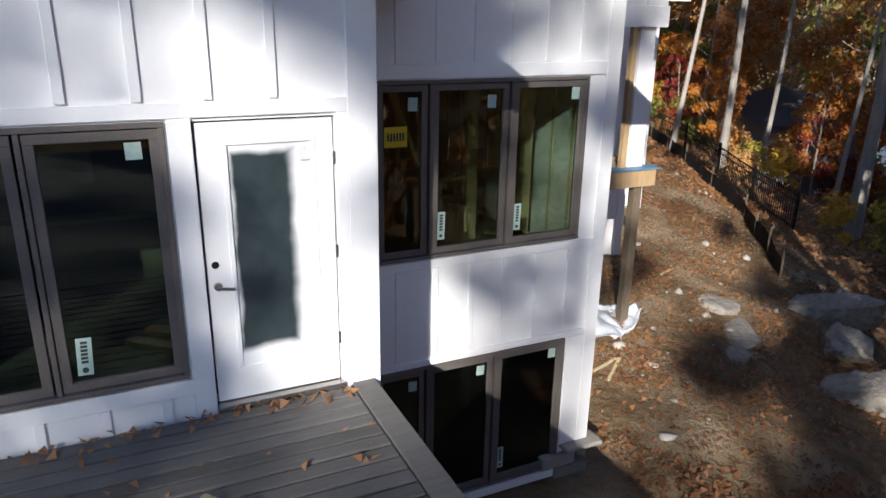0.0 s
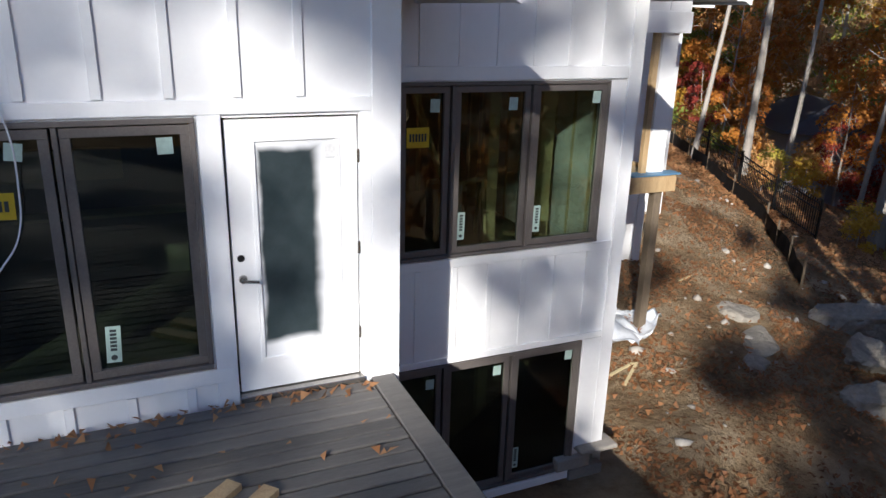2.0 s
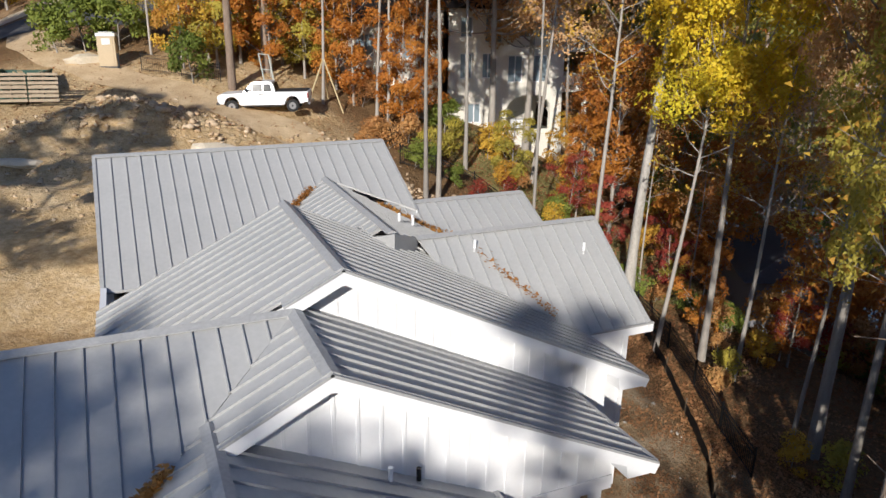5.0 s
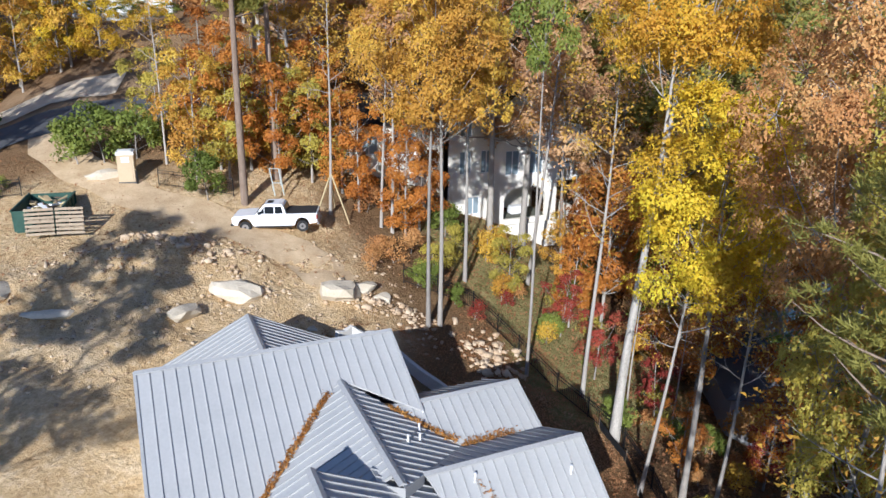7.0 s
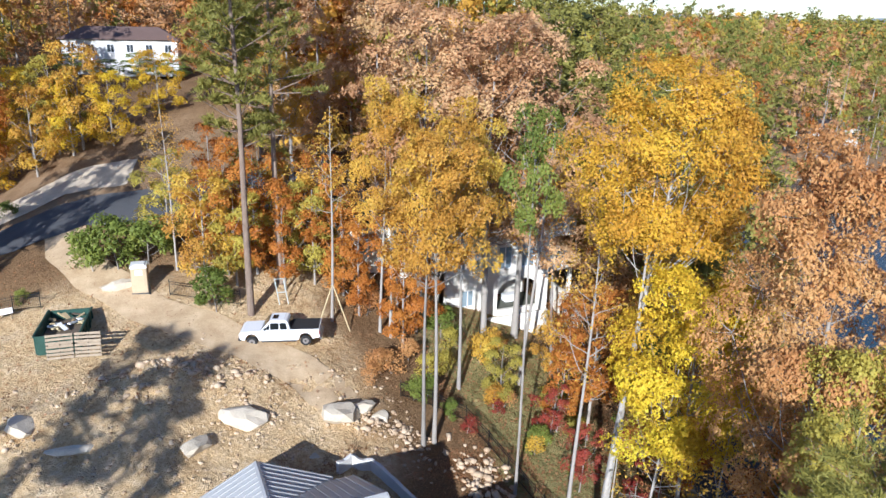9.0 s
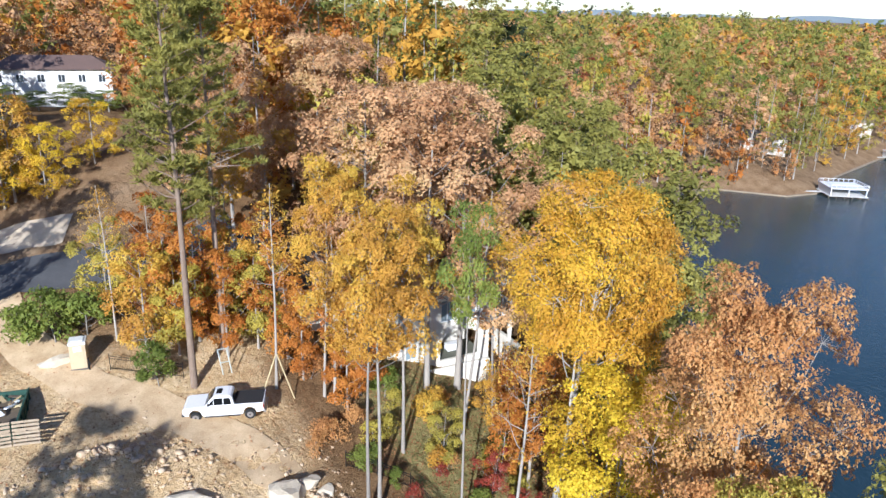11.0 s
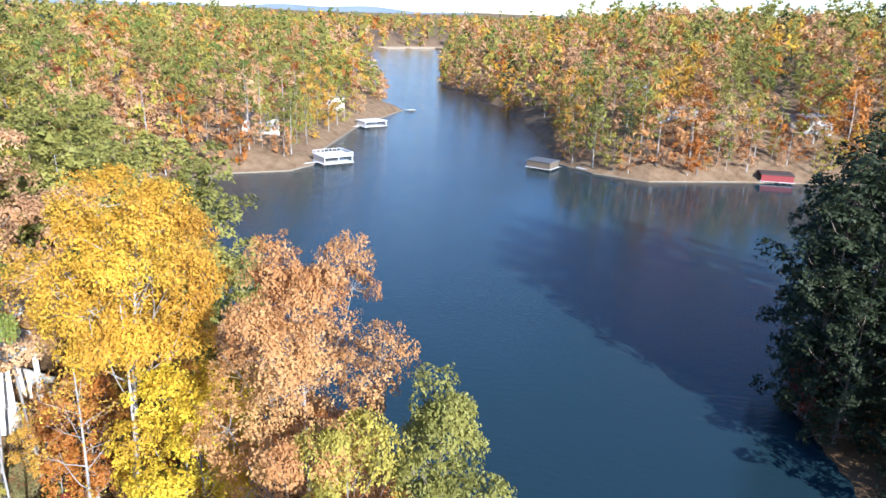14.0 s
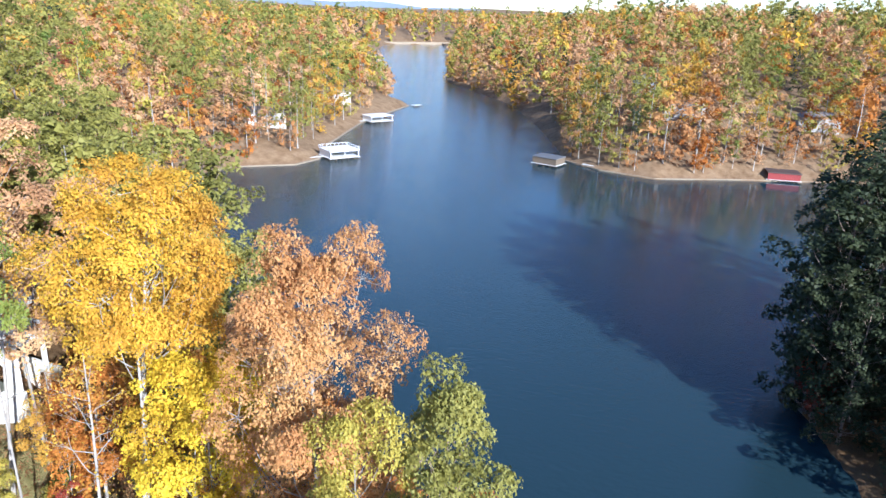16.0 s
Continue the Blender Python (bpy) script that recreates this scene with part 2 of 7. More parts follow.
# ---- land and lake ----
LAKE = -12.0
SHORE = [(150, -160), (132, -60), (120, -24), (108, -16), (90, -11.5), (78, -15.5), (64, -20), (50, -12), (44, 2), (46, 27), (50, 44), (58, 60), (100, 100), (150, 138),
         (163, 135), (175, 122), (186, 121), (206, 131), (256, 146), (290, 151), (320, 155), (332, 170), (420, 235), (560, 320), (830, 440), (910, 382), (640, 268),
         (447, 190), (355, 113), (290, 80), (245, 60), (228, 54), (219, 40), (216, 23), (230, -2), (238, -20), (250, -70), (260, -160)]
SH = np.array(SHORE, float)


def shore_distance(x, y):
    """Metres from the shore, below zero on the water."""
    x, y = np.asarray(x, float), np.asarray(y, float)
    best = np.full(x.shape, 1e9)
    inside = np.zeros(x.shape, bool)
    for (ax, ay), (bx, by) in zip(SH, np.roll(SH, -1, 0)):
        dx, dy = bx - ax, by - ay
        t = np.clip(((x - ax) * dx + (y - ay) * dy) / (dx * dx + dy * dy), 0, 1)
        best = np.minimum(best, np.hypot(x - ax - t * dx, y - ay - t * dy))
        cross = ((ay > y) != (by > y)) & (x < (bx - ax) * (y - ay) / (by - ay + 1e-12) + ax)
        inside ^= cross
    return np.where(inside, -best, best)


def waves(x, y, s):
    return np.sin(x / s + 1.3 * np.sin(y / s * 0.7)) * np.cos(y / s * 0.9 + np.sin(x / s * 0.6))


def ground(x, y):
    """Height of the land in metres."""
    x, y = np.asarray(x, float), np.asarray(y, float)
    d = shore_distance(x, y)
    dd = np.clip(d, 0, 75)
    yy = np.clip(y, -40, 85)
    near = dd * (0.2798 + 0.009156 * yy - 0.001735 * dd + 2.14e-5 * yy * yy - 1.272e-4 * dd * yy)
    r = np.hypot(x, y - 20)
    far = 1.6 * (1 - np.exp(-np.clip(d, 0, None) / 3)) + 23 * (1 - np.exp(-np.clip(d, 0, None) / 95)) + 5 * waves(x, y, 120.0) * np.clip(d / 120, 0, 1)
    far = far * np.clip(1.35 - r / 2600, 0.35, 1) + 34 * np.clip((r - 2600) / 1400, 0, 1) * (1 + 0.25 * waves(x, y, 500.0))
    w = np.clip((r - 85) / 40, 0, 1)
    w = w * w * (3 - 2 * w)
    h = near * (1 - w) + far * w

    def ease(v):
        v = np.clip(v, 0, 1)
        return v * v * (3 - 2 * v)
    h = h + (11 * ease((y - 72) / 60) + 9 * ease((y - 150) / 80)) * ease((150 - x) / 130) * ease(d / 45) * ease((900 - r) / 500)
    h = h + 13 * ease(d / 190) * ease((x - 225) / 70) * ease((300 - y) / 200) * ease((1500 - r) / 600)
    # spoil heap above the cut, and the levelled drive
    h = h + 1.5 * np.exp(-((x - 0.5) / 3.6) ** 2 - ((y - 43.0) / 1.7) ** 2) + 0.9 * np.exp(-((x + 7) / 4) ** 2 - ((y - 42.0) / 2.2) ** 2)
    h = h + (0.22 * waves(x + 1, y * 1.3, 0.75) + 0.14 * waves(x * 1.7, y, 0.4)) * ease((16 - x) / 4) * ease((x + 24) / 4) * ease((y - 32) / 3) * ease((46 - y) / 4)
    h = h + 0.12 * waves(x, y, 1.7) * np.clip(d / 8, 0, 1) + 0.05 * waves(x + 3, y, 0.6)
    h = np.where(d < 0, np.maximum(-4.0, d * 0.35) - 0.25, h) + LAKE
    # the pads that the house is dug into
    for x0, x1, y0, y1 in ((-9.0, 8.5, -2.0, 17.0), (0.2, 9.0, 14.0, 29.0), (5.0, 12.5, 14.0, 22.0)):
        px = np.clip(np.minimum(x - x0, x1 - x) / 1.2, 0, 1)
        py = np.clip(np.minimum(y - y0, y1 - y) / 1.2, 0, 1)
        h = h * (1 - px * py) + np.minimum(h, -2.9) * px * py
    return h


def gz(x, y):
    return float(ground(np.array([x]), np.array([y]))[0])


def ground_mesh():
    """One sheet from the house to the horizon, finer near the house."""
    def axis(lo, hi, c0, c1, step):
        a = [c for c in np.arange(c0, c1 + 1e-6, step)]
        s, v = step, c1
        while v < hi:
            s *= 1.042
            v += s
            a.append(v)
        s, v = step, c0
        while v > lo:
            s *= 1.13
            v -= s
            a.insert(0, v)
        return np.array(a)
    X, Y = axis(-4500, 4800, -22, 62, 0.7), axis(-4500, 4800, -12, 86, 0.7)
    gx, gy = np.meshgrid(X, Y)
    z = ground(gx.ravel(), gy.ravel())
    V = np.stack([gx.ravel(), gy.ravel(), z], 1)
    nx, ny = len(X), len(Y)
    i = np.arange(nx * ny).reshape(ny, nx)
    F = np.stack([i[:-1, :-1], i[:-1, 1:], i[1:, 1:], i[1:, :-1]], -1).reshape(-1, 4)
    return V, F


def ground_material():
    m, n, l, b = material("earth", 0.95, 0.0, 0.1)
    geo = n.new("ShaderNodeNewGeometry")
    sep = n.new("ShaderNodeSeparateXYZ")
    l.new(geo.outputs["Position"], sep.inputs["Vector"])

    def lin(src, a, b_):
        q = n.new("ShaderNodeMapRange")
        q.interpolation_type = "SMOOTHSTEP"
        q.inputs["From Min"].default_value, q.inputs["From Max"].default_value = a, b_
        l.new(src, q.inputs["Value"])
        return q.outputs["Result"]

    def times(p, q, op="MULTIPLY"):
        k = n.new("ShaderNodeMath")
        k.operation = op
        k.use_clamp = True
        for s, v in zip(k.inputs, (p, q)):
            if isinstance(v, (int, float)):
                s.default_value = v
            else:
                l.new(v, s)
        return k.outputs["Value"]
    clay = ramp(n, l, noise_at(n, l, 0.45, 7, 0.65), [(0.3, (0.45, 0.28, 0.12)), (0.5, (0.67, 0.49, 0.27)), (0.72, (0.80, 0.67, 0.46))])
    clay = mix(n, l, 0.55, clay, ramp(n, l, noise_at(n, l, 3.2, 8, 0.75), [(0.33, (0.22, 0.12, 0.05)), (0.5, (0.55, 0.37, 0.19)), (0.68, (0.76, 0.62, 0.42))]))
    litter = ramp(n, l, noise_at(n, l, 0.5, 6, 0.65), [(0.25, (0.08, 0.045, 0.024)), (0.5, (0.17, 0.095, 0.05)), (0.75, (0.25, 0.165, 0.09))])
    litter = mix(n, l, 0.5, litter, ramp(n, l, noise_at(n, l, 9.0, 5, 0.7), [(0.3, (0.07, 0.045, 0.025)), (0.7, (0.42, 0.26, 0.12))]))
    grass = ramp(n, l, noise_at(n, l, 1.2, 6, 0.7), [(0.3, (0.16, 0.16, 0.055)), (0.55, (0.33, 0.285, 0.12)), (0.8, (0.46, 0.375, 0.19))])
    gravel = ramp(n, l, noise_at(n, l, 12.0, 4, 0.7), [(0.3, (0.20, 0.18, 0.155)), (0.7, (0.42, 0.39, 0.35))])
    # stretches of the plan: bare clay round the house, a worn yard beside it, a grassy bank, woods elsewhere
    wob = noise_at(n, l, 0.25, 4, 0.6)
    wx = n.new("ShaderNodeMath")
    wx.operation = "MULTIPLY_ADD"
    wx.inputs[1].default_value = 6.0
    l.new(wob, wx.inputs[0])
    l.new(sep.outputs["X"], wx.inputs[2])
    wy = n.new("ShaderNodeMath")
    wy.operation = "MULTIPLY_ADD"
    wy.inputs[1].default_value = 8.0
    l.new(wob, wy.inputs[0])
    l.new(sep.outputs["Y"], wy.inputs[2])
    bare = times(times(lin(wx.outputs["Value"], 18, 14), lin(wx.outputs["Value"], -30, -26)), times(lin(wy.outputs["Value"], 27, 31), lin(wy.outputs["Value"], 63, 57)))
    yard = times(times(lin(wx.outputs["Value"], 23, 20), lin(wx.outputs["Value"], 4, 6)), times(lin(wy.outputs["Value"], 2, 4), lin(wy.outputs["Value"], 34, 30)))
    bank = times(times(lin(wx.outputs["Value"], 22, 24), lin(wx.outputs["Value"], 38, 33)), times(lin(wy.outputs["Value"], 30, 33), lin(wy.outputs["Value"], 62, 52)))
    soil = ramp(n, l, noise_at(n, l, 0.7, 7, 0.7), [(0.35, (0.15, 0.10, 0.06)), (0.5, (0.33, 0.245, 0.15)), (0.65, (0.52, 0.42, 0.29))])
    soil = mix(n, l, 0.3, soil, litter)
    straw = ramp(n, l, noise_at(n, l, 0.3, 7, 0.7), [(0.3, (0.16, 0.095, 0.05)), (0.5, (0.255, 0.165, 0.092)), (0.75, (0.34, 0.24, 0.145))])
    litter = mix(n, l, lin(sep.outputs["X"], 118, 140), litter, straw)
    verge = times(times(lin(wx.outputs["Value"], 16, 12), 1.0), times(lin(wy.outputs["Value"], 72, 76), lin(wy.outputs["Value"], 92, 84)))
    litter = mix(n, l, verge, litter, straw)
    col = mix(n, l, bank, litter, grass)
    col = mix(n, l, yard, col, soil)
    col = mix(n, l, bare, col, clay)
    l.new(col, b.inputs["Base Color"])
    rel = n.new("ShaderNodeMath")
    rel.operation = "MULTIPLY_ADD"
    rel.inputs[1].default_value = 0.45
    l.new(noise_at(n, l, 4.0, 9, 0.78), rel.inputs[0])
    l.new(noise_at(n, l, 0.9, 5, 0.7), rel.inputs[2])
    bump(n, l, b, rel.outputs["Value"], 1.0, 0.36)
    return m


MAT["earth"] = ground_material()
gv, gf = ground_mesh()
land = tagged(new("ground", mesh_from("ground", gv, gf, MAT["earth"], True)), "clay and leaf-littered ground sloping down to a lake", "ground", kind="structure")


def water_material():
    m, n, l, b = material("water", 0.05, 0.0, 0.4)
    b.inputs["Base Color"].default_value = (0.017, 0.038, 0.048, 1)
    b.inputs["IOR"].default_value = 1.33
    h = n.new("ShaderNodeMath")
    h.operation = "ADD"
    l.new(noise_at(n, l, 0.9, 5, 0.65, (1.9, 0.6, 1)), h.inputs[0])
    l.new(noise_at(n, l, 0.09, 3, 0.5), h.inputs[1])
    # rippled out in the open, calm under the far shore's trees
    sep = n.new("ShaderNodeSeparateXYZ")
    l.new(position(n), sep.inputs["Vector"])
    calm = None
    for axis, lo, hi in (("X", 120.0, 185.0), ("Y", 62.0, 38.0)):
        q = n.new("ShaderNodeMapRange")
        q.interpolation_type = "SMOOTHSTEP"
        q.inputs["From Min"].default_value, q.inputs["From Max"].default_value = lo, hi
        l.new(sep.outputs[axis], q.inputs["Value"])
        if calm is None:
            calm = q.outputs["Result"]
        else:
            both = n.new("ShaderNodeMath")
            both.operation = "MULTIPLY"
            l.new(calm, both.inputs[0])
            l.new(q.outputs["Result"], both.inputs[1])
            calm = both.outputs["Value"]
    q = n.new("ShaderNodeMapRange")
    q.inputs["To Min"].default_value, q.inputs["To Max"].default_value = 0.64, 0.09
    l.new(calm, q.inputs["Value"])
    u = n.new("ShaderNodeBump")
    u.inputs["Distance"].default_value = 0.14
    l.new(q.outputs["Result"], u.inputs["Strength"])
    l.new(h.outputs["Value"], u.inputs["Height"])
    l.new(u.outputs["Normal"], b.inputs["Normal"])
    return m


MAT["water"] = water_material()
bm = bmesh.new()
for x0, x1, y0, y1 in ((15, 1000, -260, 520),):
    bm.faces.new([bm.verts.new(p) for p in ((x0, y0, LAKE), (x1, y0, LAKE), (x1, y1, LAKE), (x0, y1, LAKE))])
lake = tagged(part("water", bm, MAT["water"]), "deep blue lake with small wind ripples between wooded shores", "lake", kind="structure")


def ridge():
    """The blue rise beyond the far end of the lake, its haze painted in as a glow."""
    m, n, l, b = material("haze_glow", 1.0, 0.0, 0.0)
    # pale blue emission stands in for the haze of distance
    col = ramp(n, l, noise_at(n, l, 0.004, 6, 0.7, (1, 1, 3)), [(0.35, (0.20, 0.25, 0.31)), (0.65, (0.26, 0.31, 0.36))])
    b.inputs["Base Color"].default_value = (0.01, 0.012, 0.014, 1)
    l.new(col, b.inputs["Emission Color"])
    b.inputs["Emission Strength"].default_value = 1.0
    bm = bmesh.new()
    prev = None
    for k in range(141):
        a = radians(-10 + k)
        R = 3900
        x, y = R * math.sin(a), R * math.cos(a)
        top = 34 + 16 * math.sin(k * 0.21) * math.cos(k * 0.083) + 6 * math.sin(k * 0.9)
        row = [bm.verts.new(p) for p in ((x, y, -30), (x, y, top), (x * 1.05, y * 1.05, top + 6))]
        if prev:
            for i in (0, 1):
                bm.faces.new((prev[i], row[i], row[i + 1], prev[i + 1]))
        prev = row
    tagged(part("backdrop", bm, m, None, "", True), "wooded ridge on the far horizon, glowing pale blue for haze", "backdrop", kind="structure")


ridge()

# ---- the house ----
house = thing("house", "white board-and-batten house with stepped gables and grey standing-seam roofs, under construction", "house")


def panel_mesh(outline, holes, along, value, thick):
    """An upright panel with openings. outline and holes in (u, z); along 'y': stands at y = value and runs in x, thick towards +y."""
    bm = bmesh.new()
    edges = []
    for loop in [outline] + holes:
        vs = [bm.verts.new((u, 0, z)) for u, z in loop]
        edges += [bm.edges.new((vs[i], vs[(i + 1) % len(vs)])) for i in range(len(vs))]
    bmesh.ops.triangle_fill(bm, edges=edges, use_beauty=True)
    r = bmesh.ops.extrude_face_region(bm, geom=bm.faces[:])
    bmesh.ops.translate(bm, vec=(0, thick, 0), verts=[g for g in r["geom"] if isinstance(g, bmesh.types.BMVert)])
    bmesh.ops.recalc_face_normals(bm, faces=bm.faces[:])
    m = Matrix.Translation((0, value, 0)) if along == "y" else Matrix(((0, -1, 0, value), (1, 0, 0, 0), (0, 0, 1, 0), (0, 0, 0, 1)))
    bmesh.ops.transform(bm, matrix=m, verts=bm.verts[:])
    return bm


def rect(x0, x1, z0, z1):
    return [(x0, z0), (x1, z0), (x1, z1), (x0, z1)]


def inside(poly, x, y):
    hit = False
    for (ax, ay), (bx, by) in zip(poly, poly[1:] + poly[:1]):
        if (ay > y) != (by > y) and x < (bx - ax) * (y - ay) / (by - ay) + ax:
            hit = not hit
    return hit


def spans(poly, fixed, axis):
    """Where the line x = fixed (axis 0) or y = fixed (axis 1) lies in the polygon."""
    cuts = []
    for p, q in zip(poly, poly[1:] + poly[:1]):
        a, b = p[axis], q[axis]
        if (a > fixed) != (b > fixed):
            t = (fixed - a) / (b - a)
            cuts.append(p[1 - axis] + t * (q[1 - axis] - p[1 - axis]))
    cuts.sort()
    return list(zip(cuts[::2], cuts[1::2]))


def roof_slope(poly, a, b, c, label="", spacing=0.41, shift=0.0):
    """A roof slope over a plan outline, at z = a + b x + c y, with its standing seams."""
    h = lambda x, y: a + b * x + c * y
    bm = bmesh.new()
    f = bm.faces.new([bm.verts.new((x, y, h(x, y))) for x, y in poly])
    bm.normal_update()
    if f.normal.z < 0:
        f.normal_flip()
    r = bmesh.ops.extrude_face_region(bm, geom=[f])
    bmesh.ops.translate(bm, vec=(0, 0, -0.07), verts=[g for g in r["geom"] if isinstance(g, bmesh.types.BMVert)])
    bmesh.ops.recalc_face_normals(bm, faces=bm.faces[:])
    roof = part("roof", bm, MAT["roof_metal"], house, label)
    axis = 1 if abs(b) > abs(c) else 0          # seams run down the slope
    lo, hi = min(p[axis] for p in poly), max(p[axis] for p in poly)
    k = lo + 0.03 + shift
    while k < hi:
        for s, e in spans(poly, k, axis):
            if e - s < 0.15:
                continue
            p, q = ((s, k), (e, k)) if axis == 1 else ((k, s), (k, e))
            part("seam", beam((*p, h(*p) + 0.018), (*q, h(*q) + 0.018), 0.028, 0.06), MAT["roof_seam"], roof)
        k += spacing
    return roof


FLOOR2, LOW = 0.0, -3.35
S = 0.5
# the roof slopes, from the door's gable back to the hill
roof_slope([(-2.0, 4.6), (2.78, 4.6), (2.78, 6.6), (-0.785, 6.6), (-0.785, 8.27), (-2.0, 9.48)], 4.54, -S, 0)
roof_slope([(-6.8, 4.6), (-2.0, 4.6), (-2.0, 9.48), (-6.8, 4.68)], 6.54, S, 0)
roof_slope([(-0.785, 5.9), (0.95, 5.9), (0.95, 10.0), (-0.785, 8.27)], 5.325, S, 0)
roof_slope([(0.95, 5.9), (6.0, 5.9), (6.0, 9.75), (0.95, 9.75)], 6.275, -S, 0)
roof_slope([(-9.0, 4.7), (-6.8, 4.68), (-2.0, 9.48), (-0.785, 8.27), (0.95, 10.0), (2.77, 11.8), (-9.0, 11.8)], 0.8, 0, S, spacing=0.43)
roof_slope([(-9.0, 11.8), (2.77, 11.8), (2.615, 12.2), (-0.9, 12.6), (-0.9, 17.4), (-9.0, 17.4)], 12.6, 0, -S, spacing=0.43)
roof_slope([(0.95, 9.15), (2.77, 9.15), (2.77, 11.8), (0.95, 9.98)], 5.315, S, 0)
roof_slope([(2.77, 9.15), (9.5, 9.15), (9.5, 12.6), (2.77, 12.6)], 8.085, -S, 0)
roof_slope([(2.615, 11.9), (3.76, 11.9), (3.76, 17.4), (-0.9, 17.4), (-0.9, 12.6), (2.615, 12.2)], 5.47, S, 0)
roof_slope([(3.76, 11.9), (11.45, 11.9), (11.45, 14.9), (7.9, 18.2), (5.9, 18.2), (5.9, 17.4), (3.76, 17.4)], 9.23, -S, 0)
roof_slope([(-0.9, 17.42), (6.51, 17.42), (6.51, 23.9), (2.7, 20.09), (-0.9, 20.09)], 3.145, S, 0)
roof_slope([(6.51, 16.6), (7.65, 17.8), (10.25, 20.4), (8.1, 22.5), (6.51, 23.9)], 9.655, -S, 0)
roof_slope([(-0.85, 20.1), (2.7, 20.1), (6.51, 23.9), (9.28, 22.0), (9.28, 25.7), (-0.85, 25.7)], -5.55, 0, S, spacing=0.46)
roof_slope([(-0.85, 25.7), (9.28, 25.7), (9.28, 31.3), (-0.85, 31.3)], 20.15, 0, -S, spacing=0.46)
roof_slope([(4.25, 27.9), (4.25, 32.0), (0.2, 32.0), (0.2, 29.9)], 4.075, S, 0)
roof_slope([(4.25, 27.9), (4.25, 32.0), (8.3, 32.0), (8.3, 29.9)], 8.325, -S, 0)
roof_slope([(7.65, 17.8), (13.75, 17.8), (13.95, 14.7), (9.0, 14.7)], -8.13, 0, 0.784)
roof_slope([(7.65, 17.8), (13.75, 17.8), (13.75, 20.4), (10.25, 20.4)], 14.73, 0, -S)
roof_slope([(8.1, 22.5), (13.75, 22.5), (13.75, 20.4), (10.25, 20.4)], -5.65, 0, S)
roof_slope([(8.1, 22.5), (13.75, 22.5), (13.75, 25.0), (9.28, 25.0)], 16.85, 0, -S)

# fascia and rake boards, hanging below the roof's edge, with a metal drip edge above
def fascia(p, q, drop=0.24, thick=0.045, grow=0.02):
    p, q = Vector(p), Vector(q)
    w = (q - p).normalized() * grow
    d = Vector((0, 0, -drop / 2 - 0.03))
    part("fascia", beam(p + d - w, q + d + w, thick, drop), MAT["white_trim"], house, "white painted fascia board")
    e = Vector((0, 0, 0.012))
    part("drip_edge", beam(p + e - w, q + e + w, thick + 0.05, 0.05), MAT["roof_seam"], house)


RAKES = (((2.80, 4.58, 3.14), (-2.0, 4.58, 5.54)), ((-2.0, 4.58, 5.54), (-6.8, 4.58, 3.14)),
         ((6.02, 5.88, 3.265), (0.95, 5.88, 5.8)), ((0.95, 5.88, 5.8), (-0.785, 5.88, 4.93)),
         ((9.52, 9.13, 3.325), (2.77, 9.13, 6.7)), ((2.77, 9.13, 6.7), (0.95, 9.13, 5.79)),
         ((11.47, 11.88, 3.495), (3.76, 11.88, 7.35)), ((3.76, 11.88, 7.35), (2.615, 11.88, 6.78)))
for p, q in RAKES:
    fascia(p, q, grow=0.03)
for p, q in (((2.80, 4.6, 3.15), (2.80, 6.58, 3.15)), ((6.02, 5.9, 3.27), (6.02, 9.58, 3.27)), ((9.52, 9.15, 3.33), (9.52, 12.4, 3.33)),
             ((11.47, 11.9, 3.5), (11.47, 14.9, 3.5)), ((13.97, 14.68, 3.39), (11.0, 14.68, 3.39)), ((13.8, 14.7, 3.4), (13.8, 17.8, 5.83)),
             ((13.8, 17.8, 5.83), (13.8, 20.4, 4.53)), ((13.8, 20.4, 4.55), (13.8, 22.5, 5.6)), ((-0.87, 20.1, 4.5), (-0.87, 25.7, 7.3)),
             ((9.3, 22.0, 5.45), (9.3, 25.7, 7.3)), ((9.3, 25.7, 7.3), (9.3, 31.3, 4.5)), ((4.25, 32.02, 6.2), (0.2, 32.02, 4.17)), ((4.25, 32.02, 6.2), (8.3, 32.02, 4.17))):
    fascia(p, q)


def prism(profile, y0, y1):
    """A bar along y with a profile in (x, z)."""
    bm = bmesh.new()
    f = bm.faces.new([bm.verts.new((x, y0, z)) for x, z in profile])
    r = bmesh.ops.extrude_face_region(bm, geom=[f])
    bmesh.ops.translate(bm, vec=(0, y1 - y0, 0), verts=[g for g in r["geom"] if isinstance(g, bmesh.types.BMVert)])
    bmesh.ops.recalc_face_normals(bm, faces=bm.faces[:])
    return bm


for x, y, z in ((-2.0, 4.58, 5.54), (0.95, 5.88, 5.8), (2.77, 9.13, 6.7), (3.76, 11.88, 7.35)):
    part("rake_peak", prism([(x - 0.14, z - 0.27), (x, z - 0.30), (x + 0.14, z - 0.27), (x + 0.14, z - 0.09), (x, z - 0.025), (x - 0.14, z - 0.09)], y - 0.024, y + 0.024), MAT["white_trim"], house)
# boxed eaves
for ex, ez, y0, y1, x_in in ((2.77, 3.15, 4.56, 6.6, 2.04), (5.99, 3.27, 5.86, 9.58, 5.40), (9.49, 3.33, 9.11, 12.38, 8.80), (11.44, 3.5, 11.86, 14.88, 10.65)):
    part("eave_box", prism([(x_in, ez - 0.20), (ex - 0.06, ez - 0.22), (ex, ez - 0.06), (x_in - 0.12, ez + (ex - x_in + 0.12) * S - 0.09)], y0, y1), MAT["white_trim"], house, "white boxed eave")
